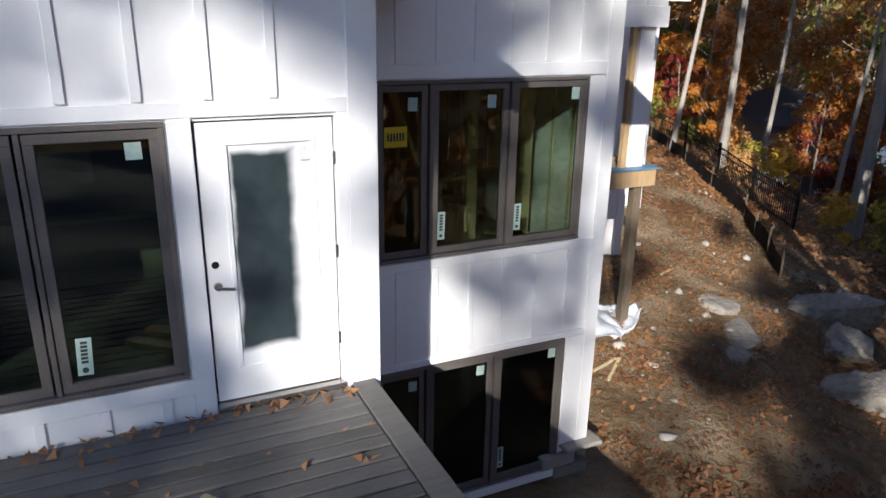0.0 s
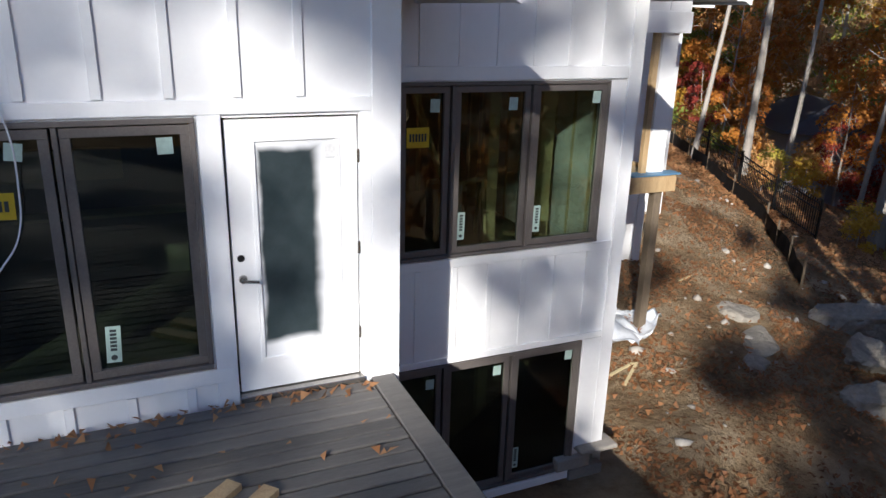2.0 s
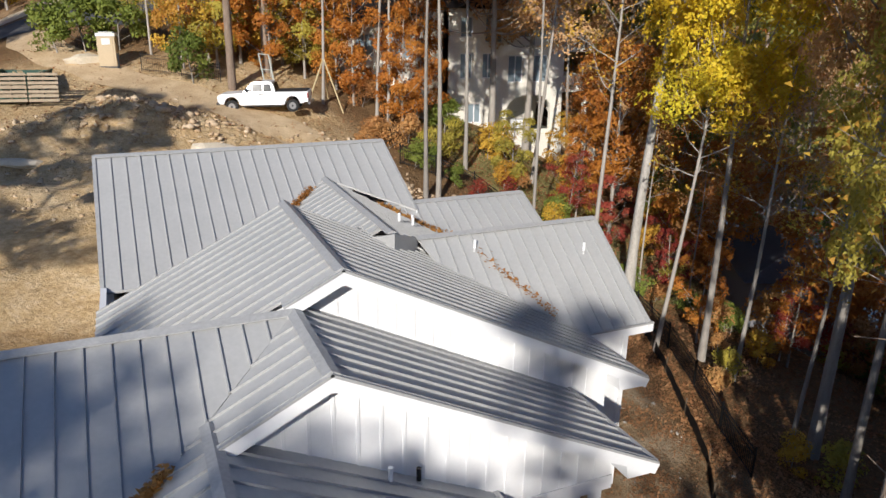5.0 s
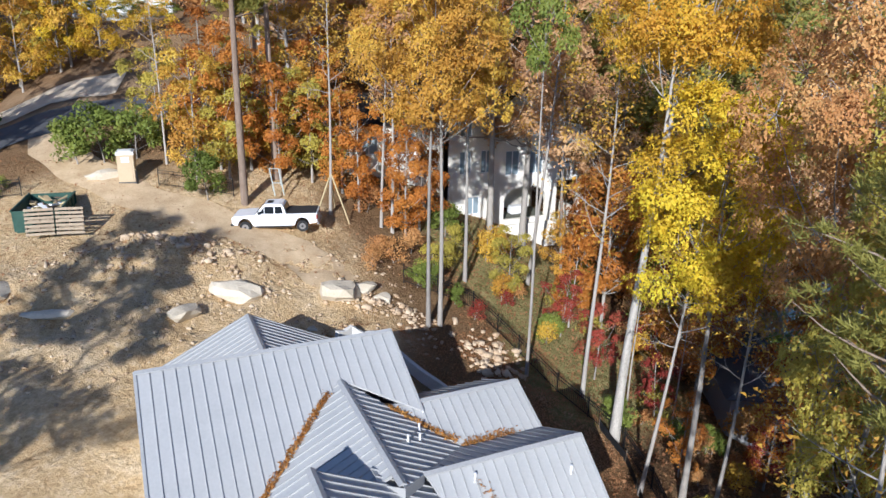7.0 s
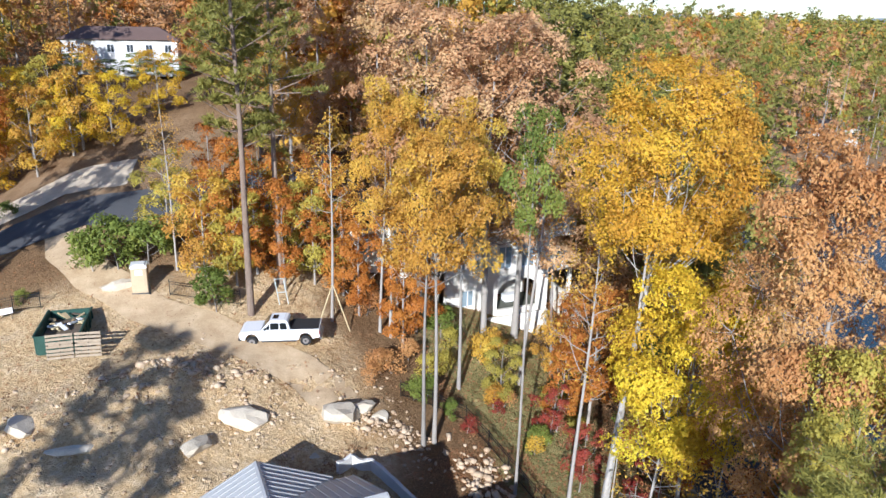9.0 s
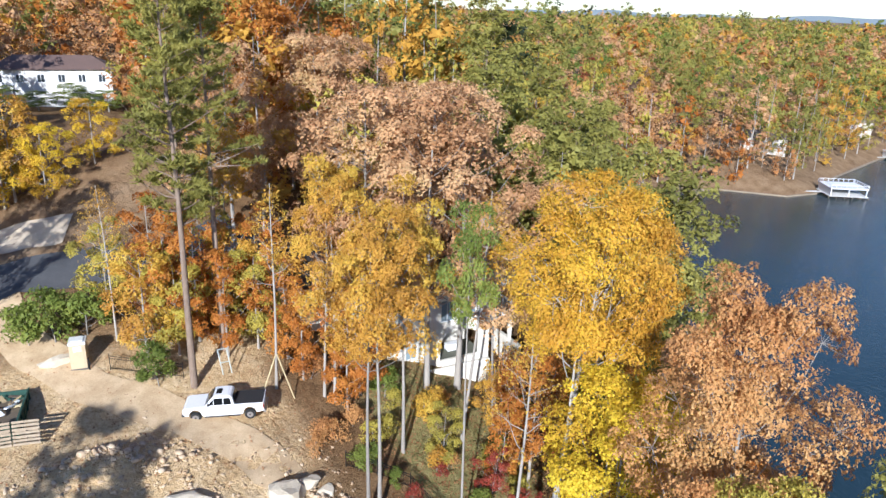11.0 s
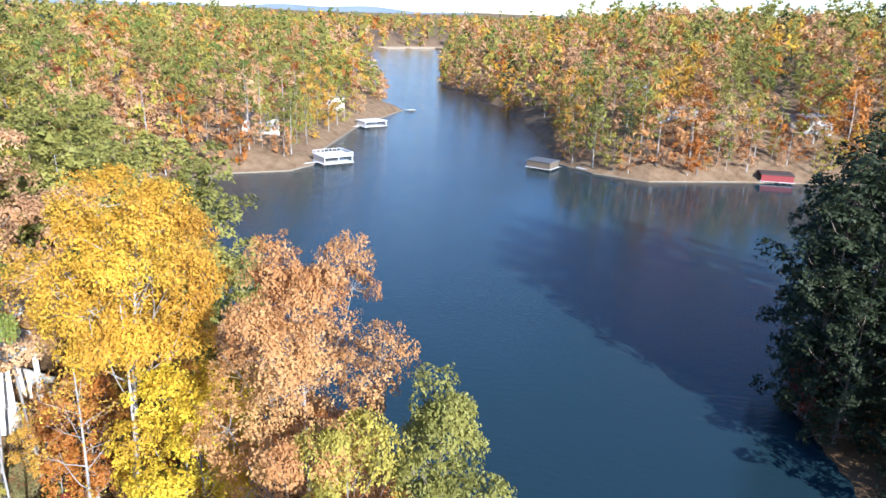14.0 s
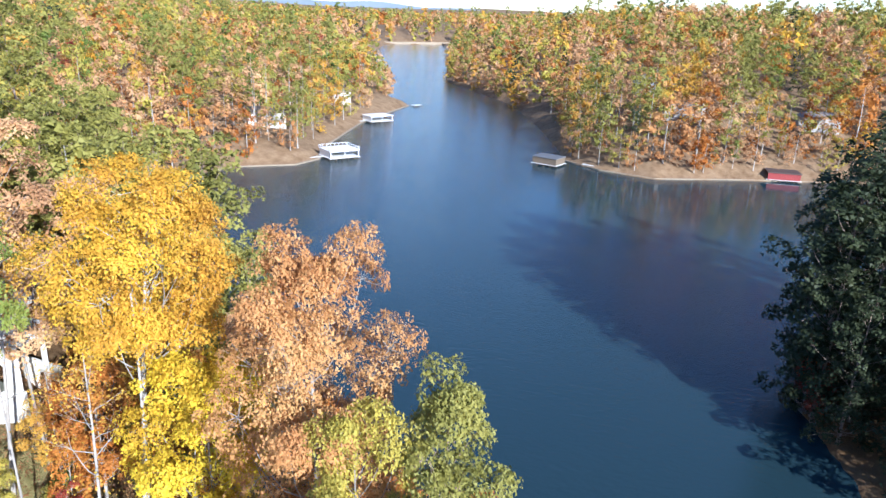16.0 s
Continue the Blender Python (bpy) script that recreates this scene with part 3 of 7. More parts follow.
# ridge caps
for p, q in (((-2.0, 4.6, 5.55), (-2.0, 9.4, 5.55)), ((0.95, 5.9, 5.81), (0.95, 9.9, 5.81)), ((2.77, 9.15, 6.71), (2.77, 11.8, 6.71)), ((-9.0, 11.8, 6.71), (2.77, 11.8, 6.71)),
             ((3.76, 11.9, 7.36), (3.76, 17.4, 7.36)), ((6.51, 16.8, 6.41), (6.51, 23.8, 6.41)), ((-0.85, 25.7, 7.31), (9.28, 25.7, 7.31)),
             ((7.6, 17.8, 5.84), (13.75, 17.8, 5.84)), ((8.1, 22.5, 5.61), (13.75, 22.5, 5.61)), ((4.25, 27.9, 6.21), (4.25, 32.0, 6.21))):
    across = Vector((0, 1, 0)) if abs(p[0] - q[0]) > 1 else Vector((1, 0, 0))
    bm = bmesh.new()
    vs = []
    for e in (Vector(p), Vector(q)):
        vs.append([bm.verts.new(e + across * u + Vector((0, 0, w))) for u, w in ((-0.15, -0.04), (-0.15, -0.015), (0, 0.06), (0.15, -0.015), (0.15, -0.04))])
    for i in range(4):
        bm.faces.new((vs[0][i], vs[0][i + 1], vs[1][i + 1], vs[1][i]))
    bm.faces.new(vs[0])
    bm.faces.new(vs[1][::-1])
    bmesh.ops.recalc_face_normals(bm, faces=bm.faces[:])
    part("ridge_cap", bm, MAT["roof_seam"], house)


def wall(name, outline, holes, along, value, thick=0.16, mat="white_siding"):
    return part(name, panel_mesh(outline, holes, along, value, thick), MAT[mat], house)


def battens(parent, y, xs, low, high, width=0.064):
    """Upright battens on a front wall; low and high are heights or functions of x."""
    for x in xs:
        z0 = low(x) if callable(low) else low
        z1 = high(x) if callable(high) else high
        if z1 - z0 > 0.05:
            part("batten", box(x - width / 2, x + width / 2, y - 0.022, y - 0.001, z0, z1, 0.003), MAT["white_siding"], parent)


def board(parent, x0, x1, y0, y1, z0, z1, name="trim_board", mat="white_trim"):
    return part(name, box(x0, x1, y0, y1, z0, z1, 0.004), MAT[mat], parent)


def steps(a, b, d):
    k = []
    while a < b:
        k.append(a)
        a += d
    return k


# the door's wall
wa = wall("wall", [(-8.8, LOW), (2.03, LOW), (2.03, 3.3), (-2.0, 5.35), (-6.4, 3.2), (-8.8, 3.2)], [rect(-2.0, 0.62, 0.30, 2.11), rect(0.79, 1.74, 0.03, 2.10)], "y", 5.0)
rake_a = lambda x: min(4.54 - S * x, 6.54 + S * x) - 0.3
battens(wa, 5.0, steps(-5.40, 1.7, 0.42), 2.235, rake_a)
battens(wa, 5.0, steps(-2.35, 0.5, 0.40), -0.10, 0.16)
for b in ((-6.0, 2.03, 4.972, 4.999, 2.125, 2.225), (-6.0, 0.76, 4.972, 4.999, 0.165, 0.285), (1.83, 2.05, 4.968, 4.999, -0.2, 3.2), (0.635, 0.785, 4.974, 4.999, -0.1, 2.124), (1.745, 1.829, 4.974, 4.999, -0.03, 2.124)):
    board(wa, *b)
board(wa, 2.031, 2.052, 4.97, 6.6, -0.4, 2.9)
# the window wall one step back
wb = wall("wall", [(1.9, -2.88), (5.12, -2.88), (5.12, -2.46), (5.45, -2.46), (5.45, 3.45), (0.95, 5.62), (-0.8, 4.75), (-0.8, 3.2), (1.9, 3.2)], [rect(2.63, 5.08, 0.33, 2.16), rect(2.60, 5.02, -2.75, -0.94)], "y", 6.61)
rake_b = lambda x: min(6.275 - S * x, 5.325 + S * x) - 0.3
battens(wb, 6.61, steps(-0.5, 5.2, 0.42), lambda x: 2.32 if x > 2.1 else max(4.5 - S * x, 3.2), rake_b)
battens(wb, 6.61, steps(2.42, 5.2, 0.43), -0.85, 0.21)
for b in ((2.05, 5.30, 6.582, 6.609, 2.175, 2.31), (2.05, 5.30, 6.582, 6.609, 0.215, 0.315), (2.05, 5.30, 6.582, 6.609, -0.925, -0.85), (5.30, 5.472, 6.578, 6.609, -2.46, 3.5),
          (2.05, 5.06, 6.56, 6.609, -2.88, -2.77), (5.04, 5.30, 6.584, 6.609, -2.46, -0.93)):
    board(wb, *b)
# stone foot with its cap
foot = tagged(part("stone_foot", box(1.9, 5.36, 6.60, 6.80, -4.2, -2.89), MAT["mortar"]), "grey ledge-stone foot of the house wall", "stone wall", kind="structure")
rs = random.Random(4)
z = -4.15
while z < -2.5:
    hgt = rs.uniform(0.10, 0.19)
    x = 1.9
    while x < 5.55:
        wid = rs.uniform(0.22, 0.55)
        top = -2.90 if x + wid < 5.12 else -2.50
        if z + hgt <= top and (x + wid < 5.58):
            part("stone", box(x + 0.006, min(x + wid, 5.56) - 0.006, 6.53 - rs.uniform(0, 0.03) - (0.06 if x > 5.05 else 0), 6.66, z + 0.006, z + hgt - 0.006, 0.012), MAT["stone_wall"], foot)
        x += wid
    z += hgt
zc = -4.15
while zc < -2.6:
    hgt = rs.uniform(0.12, 0.19)
    y = 6.68
    while y < 9.4:
        wid = rs.uniform(0.25, 0.55)
        part("stone", box(5.42, 5.56 + rs.uniform(0, 0.03), y + 0.006, y + wid - 0.006, zc + 0.006, min(zc + hgt, -2.49) - 0.006, 0.012), MAT["stone_wall"], foot)
        y += wid
    zc += hgt
part("cap_stone", box(5.06, 5.62, 6.42, 6.72, -2.50, -2.44, 0.015), MAT["stone_wall"], foot, "buff cap stone")
wbr = wall("wall", [(6.77, -2.46), (9.6, -2.46), (9.6, 3.4), (6.77, 3.4)], [], "x", 5.45)
# the porch gable and the gable behind it
wc = wall("wall", [(0.95, 2.62), (8.75, 2.62), (8.75, 3.45), (2.77, 6.5), (0.95, 5.6)], [], "y", 9.6)
rake_c = lambda x: min(8.085 - S * x, 5.315 + S * x) - 0.3
battens(wc, 9.6, steps(1.2, 8.7, 0.42), lambda x: max(2.95, min(6.0 - S * x, 6.0)) if x < 6 else 2.95, rake_c)
board(wc, 5.5, 8.78, 9.572, 9.599, 2.60, 2.93)
wd = wall("wall", [(2.0, LOW), (10.6, LOW), (10.6, 3.75), (3.76, 7.15), (2.6, 6.6), (2.0, 6.0)], [rect(6.6, 7.6, 0.25, 2.3)], "y", 12.4)
rake_d = lambda x: min(9.23 - S * x, 5.47 + S * x) - 0.3
battens(wd, 12.4, steps(2.9, 10.5, 0.42), lambda x: max(0.26, 7.6 - S * x) if x < 9.4 else -2.0, rake_d)
board(wd, 10.42, 10.62, 12.372, 12.399, -2.6, 3.6)
wall("wall", [(12.56, LOW), (15.0, LOW), (15.0, 3.6), (12.56, 3.6)], [], "x", 10.6)
wall("wall", [(14.9, LOW), (22.4, LOW), (22.4, 5.0), (20.4, 4.2), (17.8, 5.5), (14.9, 3.3)], [], "x", 13.3)
wall("wall", [(10.6, LOW), (13.14, LOW), (13.14, 3.3), (10.6, 3.3)], [], "y", 14.95)
wall("wall", [(20.6, -1.0), (30.6, -1.0), (30.6, 4.6), (25.7, 7.1), (20.6, 4.6)], [], "x", 9.0)
wall("wall", [(20.3, -1.0), (30.6, -1.0), (30.6, 4.6), (25.7, 7.1), (20.3, 4.5)], [], "x", -0.6)
wall("wall", [(12.5, -1.0), (20.2, -1.0), (20.2, 4.6), (12.5, 4.6)], [], "x", -0.75)
wall("wall", [(0.4, 0.0), (8.1, 0.0), (8.1, 4.0), (4.25, 6.0), (0.4, 4.0)], [], "y", 31.5)
wall("wall", [(-0.6, 0.0), (8.8, 0.0), (8.8, 4.6), (-0.6, 4.6)], [], "y", 30.4)

wall("wall", [(-0.75, 4.6), (3.76, 5.1), (8.6, 4.6), (3.76, 7.2)], [], "y", 17.3)
# porch floor, posts
porch = thing("porch", "unfinished porch with wrapped white corner post and raw timber rim", "porch")
part("floor", box(5.62, 8.72, 9.62, 12.38, 0.02, 0.22), MAT["osb"], porch)
part("rim_beam", box(5.62, 8.80, 9.50, 9.61, -0.02, 0.27, 0.005), MAT["new_wood"], porch, "raw yellow timber rim beam")
part("rim_beam", box(8.73, 8.84, 9.62, 12.38, -0.02, 0.27, 0.005), MAT["new_wood"], porch)
part("flashing", box(7.85, 8.86, 9.47, 9.75, 0.275, 0.30), plain("blue_tape", (0.10, 0.22, 0.34), 0.5), porch, "blue flashing tape")
part("corner_post", box(8.30, 8.62, 9.66, 9.86, 0.30, 2.60, 0.006), MAT["white_trim"], porch, "white wrapped corner post")
part("prop", box(8.14, 8.24, 9.64, 9.74, 0.30, 2.62, 0.004), MAT["new_wood"], porch, "raw timber prop")
part("post", box(8.42, 8.58, 9.56, 9.72, -3.6, -0.02, 0.006), MAT["old_wood"], porch, "brown timber post below the porch")
part("post", box(5.75, 5.9, 12.0, 12.15, -3.6, 0.02, 0.006), MAT["old_wood"], porch)


# windows
MAT["sticker"] = plain("sticker", (0.42, 0.56, 0.50), 0.6)
MAT["sticker_print"] = plain("sticker_print", (0.03, 0.04, 0.04), 0.6)
MAT["yellow_label"] = plain("yellow_label", (0.62, 0.42, 0.02), 0.6)
count = [0]


def window(x0, x1, z0, z1, y, panes, label):
    count[0] += 1
    w = thing(f"window_{count[0]}", label, "window", kind="structure")
    t = 0.035
    for b in ((x0, x1, y - 0.03, y + 0.10, z1 - t, z1), (x0, x1, y - 0.04, y + 0.10, z0, z0 + t), (x0, x0 + t, y - 0.03, y + 0.10, z0 + t, z1 - t), (x1 - t, x1, y - 0.03, y + 0.10, z0 + t, z1 - t)):
        part("window_frame", box(*b, 0.004), MAT["bronze"], w)
    for i, (a, b) in enumerate(panes):
        if i:
            part("mullion", box(a - 0.028, a + 0.006, y - 0.028, y + 0.09, z0 + t, z1 - t, 0.004), MAT["bronze"], w)
        a0, b0 = a + 0.012, b - 0.03
        s = 0.062
        zz0, zz1 = z0 + t + 0.008, z1 - t - 0.008
        for q in ((a0, b0, y - 0.012, y + 0.05, zz1 - s, zz1), (a0, b0, y - 0.012, y + 0.05, zz0, zz0 + s), (a0, a0 + s, y - 0.012, y + 0.05, zz0 + s, zz1 - s), (b0 - s, b0, y - 0.012, y + 0.05, zz0 + s, zz1 - s)):
            part("sash", box(*q, 0.003), MAT["bronze"], w)
        g = part("pane", box(a0 + s - 0.01, b0 - s + 0.01, y + 0.018, y + 0.022, zz0 + s - 0.01, zz1 - s + 0.01), MAT["glass"], w)
        g.visible_shadow = False
    return w


def sticker(w, x, z, y, wid, hgt, mat="sticker", turn=0.0):
    m = Matrix.Translation((x, y + 0.012, z)) @ Matrix.Rotation(radians(turn), 4, "Y")
    bm = bmesh.new()
    add_box(bm, -wid / 2, wid / 2, -0.0015, 0.0015, -hgt / 2, hgt / 2, m)
    s = part("sticker", bm, MAT[mat], w)
    return s, m


def bars(s, m, wid, hgt, upright):
    """Printed bars for a maker's mark."""
    bm = bmesh.new()
    n = 6
    for k in range(n):
        f = (k + 0.5) / n - 0.5
        if upright:
            add_box(bm, -wid * 0.22, wid * 0.22, -0.0035, -0.0018, hgt * (f * 0.62 + 0.12) - hgt * 0.035, hgt * (f * 0.62 + 0.12) + hgt * 0.035, m)
        else:
            add_box(bm, wid * f * 0.8 - wid * 0.045, wid * f * 0.8 + wid * 0.045, -0.0035, -0.0018, -hgt * 0.2, hgt * 0.2, m)
    if upright:
        bmesh.ops.create_circle(bm, cap_ends=True, radius=wid * 0.22, segments=12, matrix=m @ Matrix.Translation((0, -0.003, -hgt * 0.36)) @ Matrix.Rotation(radians(90), 4, "X"))
    part("print", bm, MAT["sticker_print"], s)


w1 = window(-2.0, 0.62, 0.30, 2.11, 5.0, [(-2.0, -1.09), (-1.07, -0.2), (-0.185, 0.62)], "bronze-framed window with maker's stickers still on, beside the deck door")
for x, z, t in ((0.43, 1.93, -1), (-0.43, 1.93, 8)):
    sticker(w1, x, z, 5.0, 0.10, 0.11, turn=t)
s, m = sticker(w1, -0.60, 1.60, 5.0, 0.27, 0.17, "yellow_label", 2)
bars(s, m, 0.27, 0.17, False)
s, m = sticker(w1, -0.02, 0.58, 5.0, 0.095, 0.27, turn=3)
bars(s, m, 0.095, 0.27, True)
w2 = window(2.63, 5.08, 0.33, 2.16, 6.61, [(2.63, 3.20), (3.22, 4.12), (4.14, 5.08)], "bronze-framed triple window with stickers in the white wall")
for x, z in ((3.02, 1.93), (3.90, 1.93), (4.93, 1.98)):
    sticker(w2, x, z, 6.61, 0.10, 0.13, turn=2)
s, m = sticker(w2, 2.84, 1.62, 6.61, 0.24, 0.2, "yellow_label")
bars(s, m, 0.24, 0.2, False)
for x in (3.345, 4.27):
    s, m = sticker(w2, x, 0.66, 6.61, 0.085, 0.30, turn=1)
    bars(s, m, 0.085, 0.30, True)
w3 = window(2.60, 5.02, -2.75, -0.94, 6.61, [(2.60, 3.19), (3.21, 4.06), (4.08, 5.02)], "bronze-framed triple window on the lower floor")
for x, z in ((3.03, -1.17), (3.88, -1.15), (4.86, -1.12)):
    sticker(w3, x, z, 6.61, 0.10, 0.12, turn=2)
s, m = sticker(w3, 4.20, -2.42, 6.61, 0.085, 0.29)
bars(s, m, 0.085, 0.29, True)

# the deck door, its pane still covered with film under overspray
door = thing("door_1", "white exterior door with a film-covered glass pane and overspray", "door", kind="structure")
part("leaf", panel_mesh(rect(0.805, 1.725, 0.045, 2.085), [rect(1.0, 1.565, 0.30, 1.93)], "y", 5.012, 0.045), MAT["white_trim"], door)


def sprayed_film():
    """Dark film with white overspray that fades in from its edges."""
    m, n, l, b = material("sprayed_film", 0.28, 0.0, 0.5)
    geo = n.new("ShaderNodeNewGeometry")
    sep = n.new("ShaderNodeSeparateXYZ")
    l.new(geo.outputs["Position"], sep.inputs["Vector"])
    wob = noise_at(n, l, 3.0, 3, 0.5)

    def edge(axis, a, c):
        add = n.new("ShaderNodeMath")
        add.operation = "MULTIPLY_ADD"
        add.inputs[1].default_value = 0.10
        l.new(wob, add.inputs[0])
        l.new(sep.outputs[axis], add.inputs[2])
        q = n.new("ShaderNodeMapRange")
        q.interpolation_type = "SMOOTHSTEP"
        q.inputs["From Min"].default_value, q.inputs["From Max"].default_value = a, c
        l.new(add.outputs["Value"], q.inputs["Value"])
        return q.outputs["Result"]
    f = None
    for e in (edge("X", 1.09, 1.04), edge("X", 1.43, 1.53), edge("Z", 1.90, 1.96), edge("Z", 0.52, 0.44)):
        if f is None:
            f = e
        else:
            k = n.new("ShaderNodeMath")
            k.operation = "MAXIMUM"
            l.new(f, k.inputs[0])
            l.new(e, k.inputs[1])
            f = k.outputs["Value"]
    dark = ramp(n, l, noise_at(n, l, 5, 5, 0.6), [(0.3, (0.018, 0.030, 0.034)), (0.7, (0.04, 0.055, 0.06))])
    l.new(mix(n, l, f, dark, (0.79, 0.80, 0.81)), b.inputs["Base Color"])
    return m


part("pane", box(1.0, 1.565, 5.02, 5.03, 0.30, 1.93), sprayed_film(), door, "film-covered pane with white overspray")
for b in ((0.965, 1.60, 5.004, 5.012, 1.93, 1.965), (0.965, 1.60, 5.004, 5.012, 0.265, 0.30), (0.965, 1.0, 5.004, 5.012, 0.30, 1.93), (1.565, 1.60, 5.004, 5.012, 0.30, 1.93)):
    part("glazing_bead", box(*b, 0.003), MAT["white_trim"], door)
part("label", box(1.49, 1.585, 5.0, 5.003, 1.80, 1.90), plain("paper", (0.75, 0.75, 0.74), 0.7), door, "white paper label")
for z in (0.35, 1.05, 1.75):
    part("hinge", box(1.722, 1.742, 4.992, 5.012, z, z + 0.10, 0.004), MAT["chrome"], door)
bm = bmesh.new()
bmesh.ops.create_cone(bm, cap_ends=True, segments=20, radius1=0.032, radius2=0.026, depth=0.02, matrix=Matrix.Translation((0.868, 5.0, 0.945)) @ Matrix.Rotation(radians(90), 4, "X"))
handle = part("door_handle", bm, MAT["chrome"], door, "aged nickel lever handle")
part("lever", beam((0.868, 4.965, 0.945), (0.975, 4.958, 0.93), 0.014, 0.018), MAT["chrome"], handle)
part("spindle", beam((0.868, 5.0, 0.945), (0.868, 4.962, 0.945), 0.016, 0.016), MAT["chrome"], handle)
bm = bmesh.new()
bmesh.ops.create_cone(bm, cap_ends=True, segments=20, radius1=0.026, radius2=0.026, depth=0.006, matrix=Matrix.Translation((0.862, 5.009, 1.105)) @ Matrix.Rotation(radians(90), 4, "X"))
part("lock_hole", bm, MAT["black_metal"], door, "empty round lock hole")
part("threshold", box(0.79, 1.75, 4.93, 5.05, -0.02, 0.035, 0.006), MAT["chrome"], door)

# loose white cable hanging over the window
cv = bpy.data.curves.new("cable", "CURVE")
cv.dimensions, cv.bevel_depth, cv.bevel_resolution = "3D", 0.006, 2
sp = cv.splines.new("BEZIER")
pts = [(-0.62, 4.96, 2.75), (-0.55, 4.95, 2.42), (-0.44, 4.94, 2.12), (-0.42, 4.93, 1.75), (-0.47, 4.93, 1.40), (-0.60, 4.94, 1.20)]
sp.bezier_points.add(len(pts) - 1)
for b, p in zip(sp.bezier_points, pts):
    b.co, b.handle_left_type, b.handle_right_type = p, "AUTO", "AUTO"
cv.materials.append(MAT["white_trim"])
tagged(new("cable", cv), "loose white cable hanging down the wall over the window", "cable")

# inside: floors, ceilings, bare studs and braces seen through the glass
inner = thing("interior", "bare stud framing and subfloors inside the unfinished house", "interior", kind="structure")
# floors and partitions carry a dark tone that paints in the rooms' shade
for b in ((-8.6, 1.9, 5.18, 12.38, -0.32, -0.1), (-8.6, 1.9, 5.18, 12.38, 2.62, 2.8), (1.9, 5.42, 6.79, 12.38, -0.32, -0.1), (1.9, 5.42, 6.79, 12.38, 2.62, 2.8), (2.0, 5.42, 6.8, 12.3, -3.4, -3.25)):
    part("floor_deck", box(*b), MAT["interior_shade"], inner)
part("partition", box(-8.6, 1.9, 10.2, 10.3, -0.1, 2.62), MAT["interior_shade"], inner)
part("partition", box(1.92, 2.0, 6.8, 12.3, -3.25, 2.62), MAT["interior_shade"], inner)
part("partition", box(2.0, 5.4, 11.2, 11.3, -3.25, 2.62), MAT["interior_shade"], inner)
part("partition", box(-3.6, -3.5, 5.2, 10.2, -0.1, 2.62), MAT["interior_shade"], inner)
for lvl in (-3.25, -0.1):
    top = lvl + 2.65
    for y in steps(7.1, 11.2, 0.42):
        part("stud", box(5.28, 5.42, y, y + 0.045, lvl, top), MAT["studs"], inner)
    for x in steps(2.1, 5.2, 0.42):
        part("stud", box(x, x + 0.045, 11.08, 11.19, lvl, top), MAT["studs"], inner)
    part("stud", box(4.80, 4.98, 7.5, 7.6, lvl, top), MAT["studs"], inner)
    part("stud", box(4.45, 4.60, 8.2, 8.32, lvl, top - 0.6), MAT["studs"], inner)
    part("brace", beam((3.05, 7.4, lvl + 2.2), (4.2, 8.6, lvl + 0.2), 0.04, 0.09), MAT["studs"], inner)
    part("brace", beam((4.6, 7.4, lvl + 0.4), (5.2, 7.8, lvl + 2.2), 0.04, 0.09), MAT["studs"], inner)
    part("brace", beam((4.4, 7.6, lvl + 0.3), (5.25, 7.2, lvl + 0.25), 0.09, 0.04), MAT["studs"], inner)
part("sawhorse", beam((3.6, 8.0, 0.75), (4.5, 8.3, 0.75), 0.09, 0.04), MAT["studs"], inner)
for a, b in (((3.7, 7.8, -0.1), (3.8, 8.05, 0.75)), ((3.8, 8.4, -0.1), (3.75, 8.05, 0.75)), ((4.35, 8.0, -0.1), (4.4, 8.25, 0.75)), ((4.5, 8.6, -0.1), (4.4, 8.3, 0.75))):
    part("sawhorse_leg", beam(a, b, 0.04, 0.09), MAT["studs"], inner)
part("bucket", box(3.95, 4.35, 8.7, 9.1, -0.1, 0.6, 0.03), MAT["white_trim"], inner, "white tub")
part("low_wall", box(-2.6, 0.7, 8.30, 8.42, -0.1, 0.62), MAT["interior_shade"], inner)
part("ledge", box(-2.65, 0.75, 8.22, 8.50, 0.622, 0.66, 0.004), MAT["studs"], inner, "pale timber ledge on a low wall")
part("low_wall", box(-1.2, 0.1, 8.9, 9.0, 0.9, 1.25), MAT["osb"], inner)

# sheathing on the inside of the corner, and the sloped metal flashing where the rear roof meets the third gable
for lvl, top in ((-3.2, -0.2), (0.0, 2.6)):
    part("sheathing", box(5.425, 5.44, 6.85, 11.1, lvl, top), MAT["interior_shade"], inner)
bm = bmesh.new()
path_ = ((5.95, 17.42, 6.12), (6.51, 16.58, 6.41), (7.65, 17.78, 5.84))
for (ax, ay, az), (bx, by, bz) in zip(path_[:-1], path_[1:]):
    bm.faces.new([bm.verts.new(p) for p in ((ax, ay, 9.1 - 0.5 * ax), (bx, by, 9.1 - 0.5 * bx), (bx, by, bz), (ax, ay, az))])
r_ = bmesh.ops.extrude_face_region(bm, geom=bm.faces[:])
bmesh.ops.translate(bm, vec=(0, 0.03, 0), verts=[g for g in r_["geom"] if isinstance(g, bmesh.types.BMVert)])
bmesh.ops.recalc_face_normals(bm, faces=bm.faces[:])
part("flashing", bm, MAT["roof_metal"], house, "grey metal flashing between the stepped gables")

